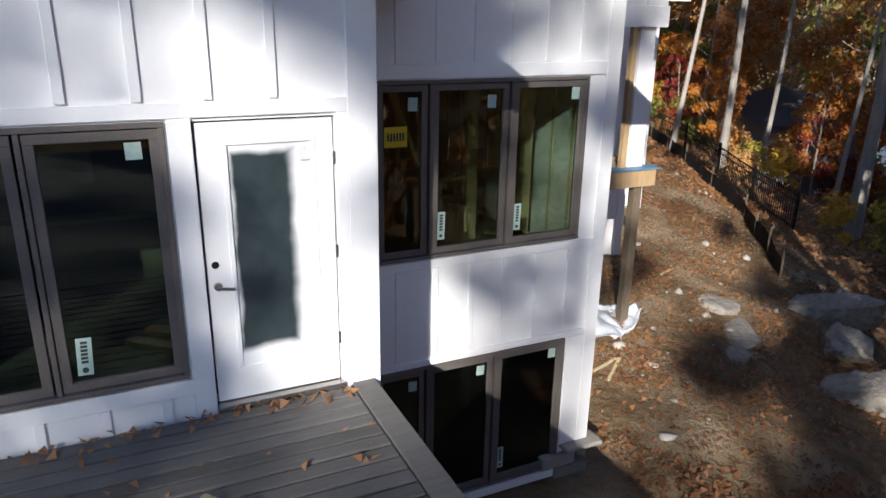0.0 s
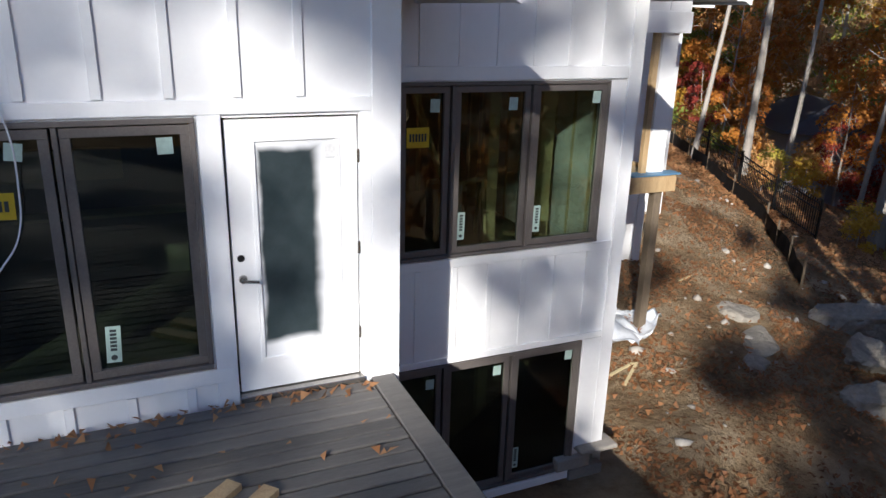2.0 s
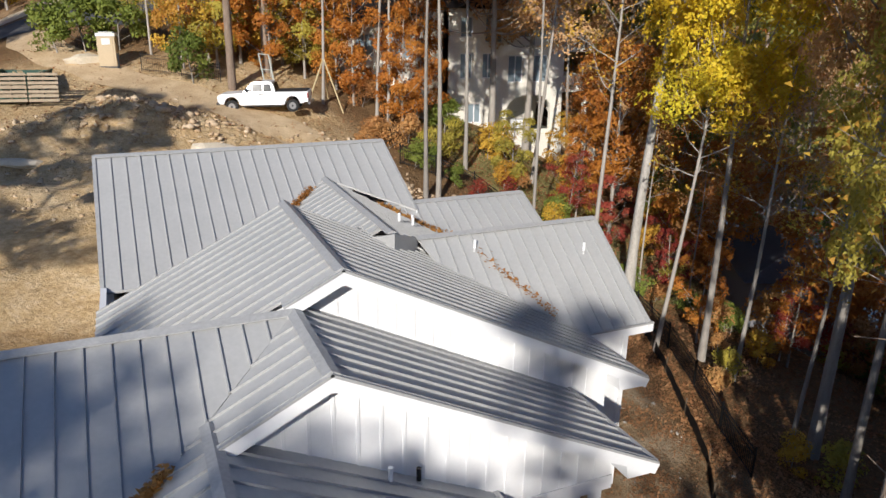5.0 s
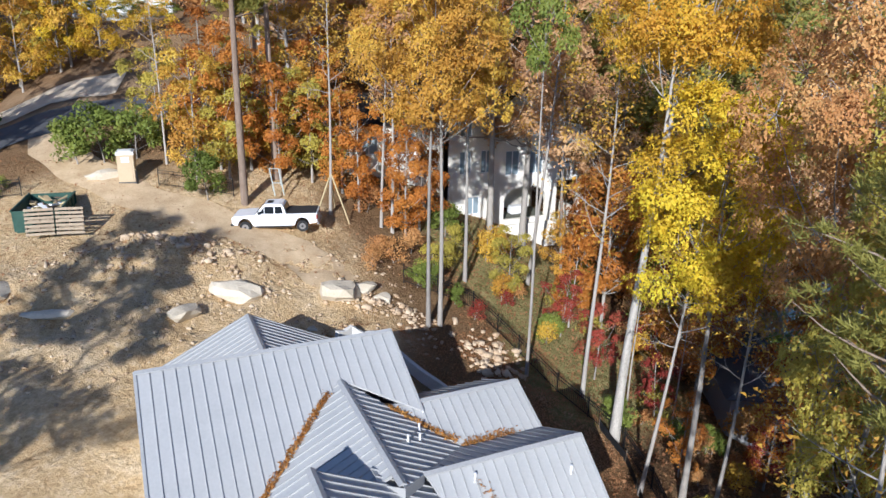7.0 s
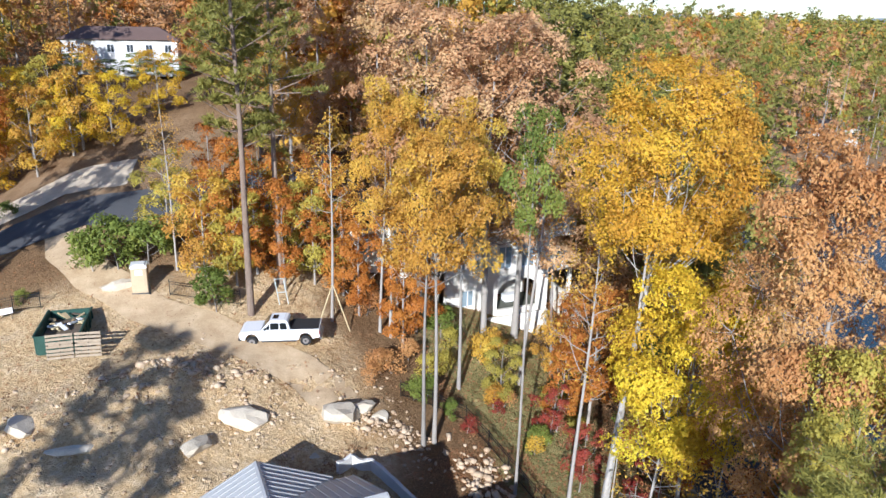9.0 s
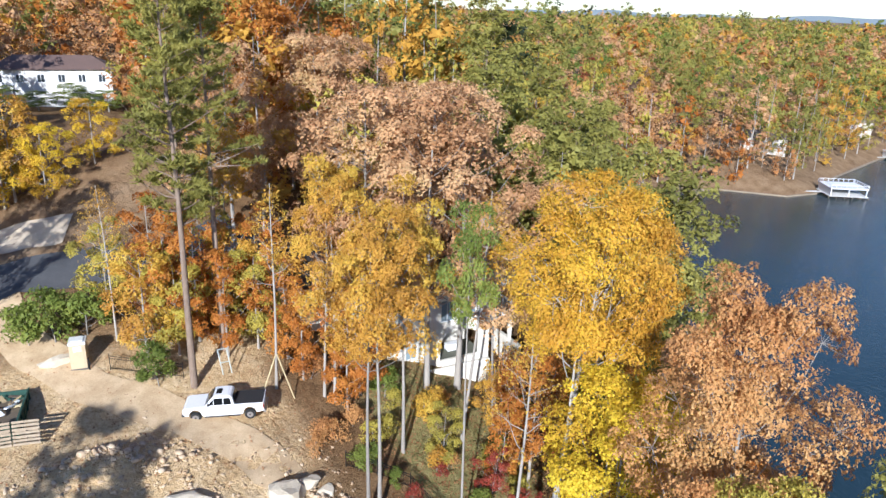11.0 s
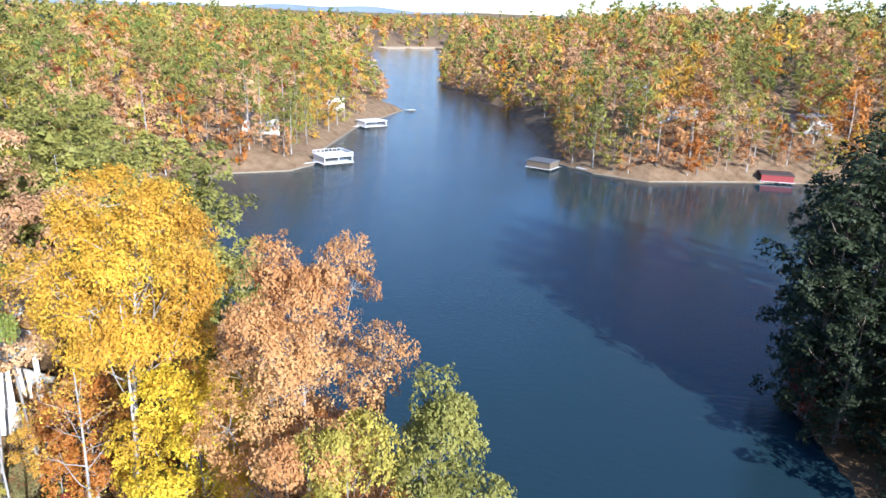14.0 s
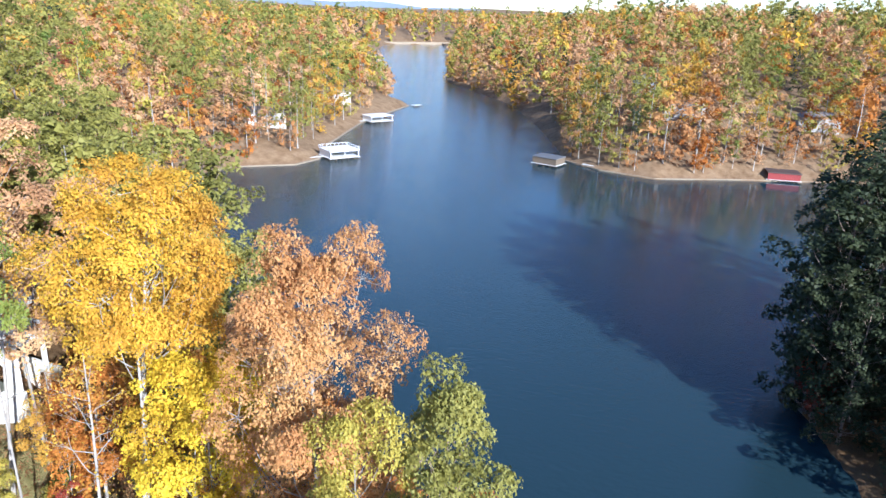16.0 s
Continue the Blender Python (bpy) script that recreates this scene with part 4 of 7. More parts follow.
# the deck
deck = tagged(part("deck", box(-8.0, 1.84, -6.0, 4.97, -0.26, -0.05), MAT["old_wood"]), "weathered grey plank deck by the door", "deck", kind="structure")
y, k = 4.93, 0
while y > -5.9:
    part("plank", box(-7.9, 1.80, y - 0.126, y, -0.045, rs.uniform(-0.006, 0.0), 0.008), MAT["deck_wood"], deck)
    y -= 0.1455
part("edge_plank", box(1.81, 2.0, -6.0, 4.965, -0.045, 0.006, 0.006), MAT["deck_wood"], deck)
part("rim", box(1.85, 1.99, -6.0, 4.96, -0.30, -0.046, 0.004), MAT["old_wood"], deck)
for yy in (4.0, 0.5, -3.0, -5.8):
    for xx in (1.7, -3.0, -7.5):
        part("post", box(xx - 0.07, xx + 0.07, yy - 0.07, yy + 0.07, gz(xx, yy) - 0.3, -0.26), MAT["old_wood"], deck)
for a, b in (((0.25, 3.62, 0.025), (0.60, 3.93, 0.025)), ((0.42, 3.45, 0.025), (0.80, 3.80, 0.025))):
    tagged(part("timber_offcut", beam(a, b, 0.11, 0.045), MAT["new_wood"]), "short raw timber offcut lying on the deck", "timber", "offcuts")

# vent pipes on the roofs
def vent(x, y, z, h=0.35, r=0.045, dark=False):
    e = thing("roof_vent", "dark metal roof vent" if dark else "white plastic vent pipe with a rubber boot on the roof", "vent", (x, y, z))
    bm = bmesh.new()
    bmesh.ops.create_cone(bm, cap_ends=True, segments=14, radius1=r, radius2=r, depth=h, matrix=Matrix.Translation((0, 0, h / 2 - 0.05)))
    part("pipe", bm, MAT["black_metal"] if dark else MAT["white_trim"], e)
    bm = bmesh.new()
    bmesh.ops.create_cone(bm, cap_ends=True, segments=14, radius1=r * 2.2, radius2=r * 1.1, depth=0.09, matrix=Matrix.Translation((0, 0, 0.0)))
    part("boot", bm, MAT["roof_seam"], e)


for x, y, dark in ((3.75, 9.22, False), (4.35, 9.42, True)):
    vent(x, y, 6.275 - S * x, dark=dark)
for x, y in ((9.28, 17.3), (12.83, 16.84)):
    vent(x, y, -8.13 + 0.784 * y)
for x, y in ((7.84, 19.81), (8.44, 20.16), (8.75, 21.0)):
    vent(x, y, 9.655 - S * x)

# ---- things round the house ----
def lump(seed, sx, sy, sz, rough=0.16, sub=2):
    """An angular boulder: a ball broken along flat faces."""
    r = random.Random(seed)
    bm = bmesh.new()
    bmesh.ops.create_icosphere(bm, subdivisions=sub, radius=1.0)
    cuts = []
    for _ in range(9):
        d = Vector((r.gauss(0, 1), r.gauss(0, 1), r.gauss(0, 1))).normalized()
        cuts.append((d, r.uniform(0.5, 0.8)))
    cuts.append((Vector((0.1, -0.15, 1)).normalized(), 0.55))
    off = Vector((seed * 3.1, seed * 1.7, seed * 2.3))
    for v in bm.verts:
        p = v.co.copy()
        for d, h in cuts:
            k = p.dot(d)
            if k > h:
                p -= d * (k - h)
        p *= 1 + rough * 0.9 * (noise.noise(p * 2.2 + off) + 0.6 * noise.noise(p * 6 + off))
        v.co = Vector((p.x * sx, p.y * sy, p.z * sz)) * 1.4
    return bm


MAT["boulder"] = mottled("boulder", (0.19, 0.17, 0.14), (0.36, 0.33, 0.28), 1.2, 9, 0.9, strength=1.0, dist=0.05)
MAT["pale_rock"] = mottled("pale_rock", (0.48, 0.40, 0.28), (0.68, 0.60, 0.47), 1.5, 9, 0.9, strength=0.9, dist=0.04, per_object=0.25)
for k, (x, y, sx, sy, sz, turn) in enumerate(((14.4, 9.6, 0.78, 0.40, 0.40, -32), (13.1, 8.4, 0.5, 0.4, 0.30, 30), (11.9, 7.0, 0.55, 0.45, 0.34, -35), (13.9, 7.4, 0.4, 0.35, 0.36, 60), (15.6, 10.0, 0.35, 0.3, 0.3, 10))):
    o = part("boulder", lump(k + 1, sx, sy, sz, 0.24, 4), MAT["boulder"])
    o.matrix_basis = pose(x, y, gz(x, y) + sz * 0.42, 6, -8, turn)
    tagged(o, "large grey quarry boulder at the yard's edge among leaves", "boulder", "yard boulders")
for k, (x, y, sx, sy, sz, turn) in enumerate(((10.9, 38.6, 1.2, 0.9, 0.75, 10), (1.5, 37.2, 0.85, 0.6, 0.5, 40), (4.7, 39.4, 1.2, 0.8, 0.7, -20), (-4.9, 39.0, 1.3, 0.35, 0.25, 5), (-7.5, 41.0, 0.9, 0.7, 0.5, 70),
                                              (-2.0, 54.6, 1.0, 0.45, 0.55, 8), (12.4, 39.0, 0.7, 0.5, 0.4, 0), (13.4, 38.6, 0.6, 0.5, 0.35, 20), (8.3, 35.9, 0.35, 0.3, 0.2, 0))):
    o = part("boulder", lump(k + 20, sx, sy, sz, 0.2, 2), MAT["pale_rock"])
    o.matrix_basis = pose(x, y, gz(x, y) + sz * 0.3, 0, 5, turn)
    tagged(o, "pale buff boulder on the dug clay slope", "boulder", "clay slope boulders")


def rock_field(name, label, n_, seed, place, lo, hi, mat):
    r = random.Random(seed)
    V, F, off = [], [], 0
    base = bmesh.new()
    bmesh.ops.create_icosphere(base, subdivisions=1, radius=1.0)
    bv = np.array([v.co for v in base.verts])
    bf = np.array([[v.index for v in f.verts] for f in base.faces])
    base.free()
    q = np.random.default_rng(seed)
    for _ in range(n_):
        x, y = place(r)
        s = lo + (hi - lo) * r.random() ** 3
        v = bv * (1 + q.normal(size=(len(bv), 1)) * 0.27) * np.array((s, s * r.uniform(0.45, 1), s * r.uniform(0.35, 0.8)))
        a = r.random() * 6.28
        m = np.array(((math.cos(a), -math.sin(a), 0), (math.sin(a), math.cos(a), 0), (0, 0, 1)))
        V.append(v @ m.T + np.array((x, y, gz(x, y) + s * 0.12)))
        F.append(bf + off)
        off += len(bv)
    o = new(name, mesh_from(name, np.concatenate(V), np.concatenate(F), mat))
    return tagged(o, label, "stones", kind="stuff")


def stones_material(name, a, b_):
    m, n, l, b = material(name, 0.9, 0.0, 0.2)
    rnd = n.new("ShaderNodeNewGeometry").outputs["Random Per Island"]
    col = ramp(n, l, rnd, [(0.0, a), (0.6, tuple((p + q) / 2 for p, q in zip(a, b_))), (1.0, b_)])
    col = mix(n, l, 0.4, col, ramp(n, l, noise_at(n, l, 8, 5, 0.6), [(0.3, tuple(v * 0.7 for v in a)), (0.7, b_)]))
    l.new(col, b.inputs["Base Color"])
    bump(n, l, b, noise_at(n, l, 12, 5, 0.7), 0.6, 0.03)
    return m


MAT["clay_stones"] = stones_material("clay_stones", (0.40, 0.26, 0.145), (0.66, 0.53, 0.38))
MAT["yard_stones"] = stones_material("yard_stones", (0.22, 0.19, 0.16), (0.52, 0.49, 0.44))
rock_field("clay_rubble", "rubble of pale stones over the dug clay slope", 2000, 3, lambda r: (r.uniform(-13, 7) if r.random() < 0.75 else r.uniform(6, 15.5), r.gauss(38.5, 3.2) if r.random() < 0.7 else r.uniform(33, 45)), 0.02, 0.19, MAT["clay_stones"])
rock_field("heap_rubble", "broken stones on the spoil heap", 260, 5, lambda r: (r.gauss(1.0, 2.4), r.gauss(43.0, 1.1)), 0.08, 0.36, MAT["clay_stones"])
rock_field("rip_rap", "pale rip-rap stones by the iron fence", 150, 6, lambda r: (r.gauss(18.4, 1.0), r.gauss(33.6, 1.1)), 0.12, 0.42, MAT["clay_stones"])
rock_field("bank_rubble", "stones and rubble along the drive's lower edge", 220, 8, lambda r: (lambda u: (10.5 + 5.0 * u + r.gauss(0, 0.5), 39.2 - 2.6 * u + r.gauss(0, 0.6)))(r.random()), 0.08, 0.36, MAT["clay_stones"])
rock_field("yard_gravel", "small stones scattered in the yard", 260, 7, lambda r: (r.uniform(6.5, 19), r.uniform(5.5, 24)), 0.03, 0.16, MAT["yard_stones"])
rock_field("shore_stones", "dark stones along the water's edge", 200, 9, lambda r: (lambda x: (x, -12.2 - 0.25 * (x - 90) + r.gauss(0, 0.7)))(r.uniform(88, 108)), 0.15, 0.6, MAT["yard_stones"])

# fallen leaves
def litter(name, label, n_, seed, place, size, leaf, lift=0.02, height=None):
    r = random.Random(seed)
    q = np.random.default_rng(seed)
    P = np.array([place(r) for _ in range(n_)])
    z = ground(P[:, 0], P[:, 1]) if height is None else np.array([height(x, y) for x, y in P])
    C = np.stack([P[:, 0], P[:, 1], z + lift + np.abs(q.normal(size=n_)) * lift], 1)
    a = q.random(n_) * 6.283
    t = q.normal(size=(n_, 2)) * 0.35
    s = size * (0.6 + 0.8 * q.random(n_))
    u = np.stack([np.cos(a) * s, np.sin(a) * s, t[:, 0] * s], 1)
    v = np.stack([-np.sin(a) * s * 0.6, np.cos(a) * s * 0.6, t[:, 1] * s], 1)
    V = np.stack([C - u, C + u * 0.5 - v, C + u * 0.7 + v], 1).reshape(-1, 3)
    o = new(name, mesh_from(name, V, np.arange(3 * n_).reshape(-1, 3), LEAF[leaf]))
    return tagged(o, label, "fallen leaves", kind="stuff")


LEAF["litter"] = leaf_material("leaf_litter", [(0.0, (0.12, 0.05, 0.022)), (0.4, (0.29, 0.13, 0.055)), (0.75, (0.46, 0.25, 0.12)), (1.0, (0.60, 0.42, 0.26))])
LEAF["wet_litter"] = leaf_material("leaf_litter_gold", [(0.0, (0.20, 0.07, 0.02)), (0.5, (0.42, 0.19, 0.05)), (1.0, (0.60, 0.33, 0.10))])


def yard_spot(r):
    while True:
        x, y = r.uniform(5.8, 23), r.uniform(4.5, 36)
        if r.random() < 0.28 + 0.7 * (noise.noise(Vector((x * 0.45, y * 0.45, 3.0))) > 0.02):
            return x, y


litter("leaf_litter", "brown fallen leaves over the worn yard", 75000, 1, yard_spot, 0.046, "litter")
litter("bank_litter", "fallen leaves on the wooded bank", 30000, 2, lambda r: (r.uniform(18, 44), r.uniform(4, 60)), 0.09, "litter", 0.04)
litter("clay_litter", "fallen leaves on the clay by the drive", 5000, 4, lambda r: (r.uniform(-12, 16), r.uniform(40, 62)), 0.08, "litter")
litter("deck_leaves", "dry leaves against the wall on the deck", 140, 6, lambda r: (r.uniform(-1.2, 1.8), 4.93 - abs(r.gauss(0, 0.10)) if r.random() < 0.75 else r.uniform(3.2, 4.9)), 0.035, "litter", 0.012, lambda x, y: 0.0)


def valley(name, p, q, wid, n_, seed, height):
    return litter(name, "drift of orange leaves in a roof valley", n_, seed, lambda r: (lambda u: (p[0] + (q[0] - p[0]) * u + r.gauss(0, wid), p[1] + (q[1] - p[1]) * u + r.gauss(0, wid)))(r.random()), 0.055, "wet_litter", 0.05, height)


valley("valley_leaves", (-1.1, 8.0), (0.25, 9.3), 0.06, 800, 11, lambda x, y: max(0.8 + S * y, 5.325 + S * x if x > -0.785 else 4.54 - S * x))
valley("valley_leaves", (1.6, 19.0), (5.9, 23.4), 0.07, 1200, 12, lambda x, y: max(-5.55 + S * y, 3.145 + S * x) if y > 20.1 else 3.145 + S * x)
valley("valley_leaves", (8.0, 22.4), (10.1, 20.6), 0.08, 600, 13, lambda x, y: max(9.655 - S * x, -5.65 + S * y))
valley("valley_leaves", (10.4, 20.4), (12.6, 20.4), 0.10, 400, 14, lambda x, y: max(14.73 - S * y, -5.65 + S * y))
valley("valley_leaves", (9.3, 17.2), (10.9, 15.3), 0.06, 170, 15, lambda x, y: max(9.23 - S * x, -8.13 + 0.784 * y))
valley("roof_leaves", (0.62, 5.15), (0.86, 5.2), 0.05, 70, 16, lambda x, y: 4.54 - S * x)

# black cloth silt fence and iron fence along the yard's edge
EDGE = [(22.4, 27.5), (22.4, 25.0), (20.6, 20.9), (19.3, 18.2), (17.8, 15.3), (15.5, 12.4), (14.6, 11.2)]


def along(path, step):
    out = []
    for (ax, ay), (bx, by) in zip(path[:-1], path[1:]):
        d = math.hypot(bx - ax, by - ay)
        k = max(1, round(d / step))
        out += [(ax + (bx - ax) * i / k, ay + (by - ay) * i / k) for i in range(k)]
    return out + [path[-1]]


silt = thing("silt_fence", "sagging black cloth silt fence on wooden stakes", "fence")
bm = bmesh.new()
rows = []
for i, (x, y) in enumerate(along(EDGE, 0.35)):
    g = gz(x, y)
    sag = 0.10 * noise.noise(Vector((x, y, 0)))
    rows.append([bm.verts.new((x + 0.06 * noise.noise(Vector((x * 2, y * 2, k))), y, g - 0.1 + k * (0.30 + sag * 0.5))) for k in range(3)])
for a, b in zip(rows[:-1], rows[1:]):
    for k in range(2):
        bm.faces.new((a[k], b[k], b[k + 1], a[k + 1]))
bmesh.ops.solidify(bm, geom=bm.faces[:], thickness=0.012)
part("cloth", bm, MAT["silt_cloth"], silt)
for x, y in along(EDGE, 2.2):
    part("stake", box(x - 0.02, x + 0.02, y - 0.02, y + 0.02, gz(x, y) - 0.2, gz(x, y) + 0.75), MAT["old_wood"], silt)


def iron_fence(path, label):
    f = thing("iron_fence", label, "fence")
    pts = along(path, 0.13)
    bm = bmesh.new()
    for i, (x, y) in enumerate(pts):
        g = gz(x, y)
        add_box(bm, x - 0.009, x + 0.009, y - 0.009, y + 0.009, g + 0.05, g + 1.22)
    o = part("picket", bm, MAT["black_metal"], f)
    tagged(o, kind="stuff")
    posts = along(path, 2.4)
    for x, y in posts:
        g = gz(x, y)
        part("post", box(x - 0.03, x + 0.03, y - 0.03, y + 0.03, g - 0.2, g + 1.32), MAT["black_metal"], f)
    for (ax, ay), (bx, by) in zip(posts[:-1], posts[1:]):
        for h in (0.15, 0.95, 1.15):
            part("rail", beam((ax, ay, gz(ax, ay) + h), (bx, by, gz(bx, by) + h), 0.03, 0.035), MAT["black_metal"], f)


iron_fence([(15.6, 40.6), (17.6, 39.6), (19.6, 38.2), (20.3, 36.0), (20.7, 33.9), (21.5, 30.6), (22.3, 28.5), (23.0, 26.0), (22.5, 23.0), (21.4, 20.0), (20.2, 17.2), (19.2, 14.6)], "black iron picket fence along the wooded bank")
iron_fence([(1.6, 53.0), (4.0, 51.6), (6.4, 50.6)], "short black iron fence by the drive")
iron_fence([(-12.0, 55.5), (-9.0, 55.0), (-7.2, 54.6)], "black iron fence beside the road")

# white plastic sheet by the porch post
bm = bmesh.new()
bmesh.ops.create_grid(bm, x_segments=22, y_segments=22, size=0.75)
for v in bm.verts:
    p = Vector((v.co.x * 2.2, v.co.y * 2.2, 1.0))
    v.co.z = 0.10 + 0.34 * abs(noise.noise(p)) + 0.16 * noise.noise(p * 2.4)
    v.co.x += 0.25 * noise.noise(p + Vector((5, 0, 0)))
    v.co.y += 0.25 * noise.noise(p + Vector((0, 7, 0)))
bmesh.ops.solidify(bm, geom=bm.faces[:], thickness=0.006)
sheet = part("plastic_sheet", bm, plain("white_plastic", (0.70, 0.73, 0.77), 0.35), None, smooth=True)
sheet.matrix_basis = pose(8.0, 9.9, gz(8.0, 9.9) - 0.03, 0, 0, 25)
tagged(sheet, "crumpled white plastic sheet on the ground by the post", "plastic sheet")
for a, b in (((7.0, 8.6), (7.7, 8.75)), ((7.2, 8.3), (7.75, 8.72)), ((11.0, 11.4), (11.5, 11.6))):
    tagged(part("scrap_lath", beam((*a, gz(*a) + 0.03), (*b, gz(*b) + 0.03), 0.05, 0.02), MAT["studs"]), "scrap of pale timber lath on the ground", "timber", "scraps")

# ---- pickup truck ----
def pickup():
    e = thing("pickup_truck", "white extended-cab pickup truck with a black bed cover on clay", "truck")
    paint = mottled("truck_paint", (0.78, 0.79, 0.80), (0.82, 0.82, 0.83), 1, 20, 0.25, 0.0, 0.01, spec=0.6)
    dark = plain("dark_glass", (0.015, 0.018, 0.02), 0.08)
    tyre_m, trim = plain("tyre", (0.025, 0.025, 0.025), 0.85), plain("truck_trim", (0.03, 0.03, 0.032), 0.5)
    silver = plain("wheel_silver", (0.45, 0.45, 0.46), 0.3, 0.8)

    def loft(profile, half, inset, bev=0.05):
        """Side profile in (x, z), extruded across; the upper points drawn in."""
        bm = bmesh.new()
        zt = max(z for _, z in profile)
        zb = min(z for _, z in profile)
        L = [bm.verts.new((x, -(half - inset * ((z - zb) / (zt - zb))), z)) for x, z in profile]
        R = [bm.verts.new((x, half - inset * ((z - zb) / (zt - zb)), z)) for x, z in profile]
        bm.faces.new(L)
        bm.faces.new(R[::-1])
        k = len(profile)
        for i in range(k):
            bm.faces.new((L[i], R[i], R[(i + 1) % k], L[(i + 1) % k]))
        bmesh.ops.recalc_face_normals(bm, faces=bm.faces[:])
        bmesh.ops.bevel(bm, geom=bm.edges[:], offset=bev, segments=2, affect="EDGES", clamp_overlap=True)
        return bm
    # x runs to the front; z from the ground
    def arch(cx, r, z0, a0=180, a1=0, n_=8):
        return [(cx + r * math.cos(radians(a0 + (a1 - a0) * i / n_)), z0 + r * math.sin(radians(a0 + (a1 - a0) * i / n_))) for i in range(n_ + 1)]
    lower = [(-2.85, 0.62)] + arch(-1.85, 0.47, 0.52) + [(-1.30, 0.45), (1.38, 0.45)] + arch(1.95, 0.47, 0.52) + [(2.70, 0.55), (2.82, 0.75), (2.80, 1.05), (2.62, 1.15), (1.15, 1.22), (-0.72, 1.22), (-0.74, 1.25), (-2.85, 1.25)]
    body = part("body", loft(lower, 0.99, 0.03, 0.03), paint, e, smooth=False)
    cab = part("cab", loft([(-0.78, 1.18), (-0.62, 1.78), (-0.40, 1.88), (0.62, 1.88), (1.28, 1.20)], 0.95, 0.18, 0.06), paint, e)
    for s in (-1, 1):
        for pts in ([(0.62, 1.28), (0.62, 1.74), (0.52, 1.74), (0.0, 1.74), (0.0, 1.28)], [(-0.06, 1.28), (-0.06, 1.74), (-0.50, 1.74), (-0.60, 1.28)], [(0.66, 1.28), (0.66, 1.70), (1.02, 1.30)]):
            bm = bmesh.new()
            vs = [bm.verts.new((x, s * (0.962 - 0.18 * ((z - 1.18) / 0.70)), z)) for x, z in pts]
            bm.faces.new(vs)
            bmesh.ops.solidify(bm, geom=bm.faces[:], thickness=0.012)
            part("side_window", bm, dark, cab, "dark side window")
        bm = bmesh.new()
        part("door_handle", box(0.05, 0.20, s * 0.985, s * 1.01, 1.08, 1.12, 0.005), trim, body)
        part("mirror", box(0.92, 1.04, s * 0.98, s * 1.16, 1.30, 1.48, 0.02), trim, cab)
        part("door_line", box(-0.03, -0.018, s * 0.984, s * 0.992, 0.56, 1.22), trim, body)
        part("door_line", box(1.10, 1.112, s * 0.984, s * 0.992, 0.56, 1.20), trim, body)
        part("running_board", box(-1.2, 1.3, s * 0.90, s * 1.04, 0.36, 0.42, 0.02), trim, e)
        part("headlight", box(2.70, 2.83, s * 0.62, s * 0.94, 0.82, 1.02, 0.02), plain("lamp_glass", (0.7, 0.7, 0.7), 0.1), body, "clear headlight")
        part("tail_light", box(-2.87, -2.80, s * 0.80, s * 0.99, 0.85, 1.18, 0.01), plain("tail_red", (0.25, 0.01, 0.01), 0.2), body, "red tail light")
    for pts, nm in (([(1.26, 1.24), (0.68, 1.84)], "windscreen"), ([(-0.80, 1.26), (-0.66, 1.76)], "rear_window")):
        (x0, z0), (x1, z1) = pts
        bm = bmesh.new()
        vs = [bm.verts.new(p) for p in ((x0, -0.80, z0), (x0, 0.80, z0), (x1, 0.66, z1), (x1, -0.66, z1))]
        f = bm.faces.new(vs)
        up = 0.02 if nm == "windscreen" else -0.02
        bmesh.ops.translate(bm, vec=(up, 0, 0.015), verts=bm.verts[:])
        bmesh.ops.solidify(bm, geom=bm.faces[:], thickness=0.012)
        part(nm, bm, dark, cab)
    part("sunroof", box(0.10, 0.50, -0.35, 0.35, 1.885, 1.90, 0.01), dark, cab, "dark sunroof")
    part("bed_cover", box(-2.78, -0.80, -0.92, 0.92, 1.25, 1.30, 0.02), plain("bed_vinyl", (0.03, 0.03, 0.032), 0.7), e, "black vinyl bed cover")
    part("front_bumper", box(2.70, 2.92, -0.98, 0.98, 0.42, 0.66, 0.05), trim, e)
    part("rear_bumper", box(-2.98, -2.82, -0.95, 0.95, 0.45, 0.62, 0.03), silver, e)
    part("grille", box(2.78, 2.84, -0.60, 0.60, 0.70, 1.02, 0.02), trim, body)
    for x in (-1.85, 1.95):
        for s in (-1, 1):
            bm = bmesh.new()
            bmesh.ops.create_cone(bm, cap_ends=True, segments=28, radius1=0.385, radius2=0.385, depth=0.25, matrix=Matrix.Translation((x, s * 0.87, 0.385)) @ Matrix.Rotation(radians(90), 4, "X"))
            bmesh.ops.bevel(bm, geom=[ed for ed in bm.edges if ed.calc_face_angle(0) > 1], offset=0.04, segments=2, affect="EDGES")
            wheel = part("wheel", bm, tyre_m, e, "black tyre on a silver rim")
            bm = bmesh.new()
            bmesh.ops.create_cone(bm, cap_ends=True, segments=20, radius1=0.22, radius2=0.20, depth=0.03, matrix=Matrix.Translation((x, s * 1.0, 0.385)) @ Matrix.Rotation(radians(90), 4, "X"))
            part("rim", bm, silver, wheel)
            bm = bmesh.new()
            bmesh.ops.create_cone(bm, cap_ends=True, segments=12, radius1=0.07, radius2=0.06, depth=0.04, matrix=Matrix.Translation((x, s * 1.015, 0.385)) @ Matrix.Rotation(radians(90), 4, "X"))
            part("hub", bm, trim, wheel)
    return e


truck = pickup()
head = math.degrees(math.atan2(1.25, -3.4))
cx, cy = 8.3 + 0.34, 45.75 + 0.92
truck.matrix_basis = pose(cx, cy, gz(cx, cy) - 0.02, 0, 1.5, head)
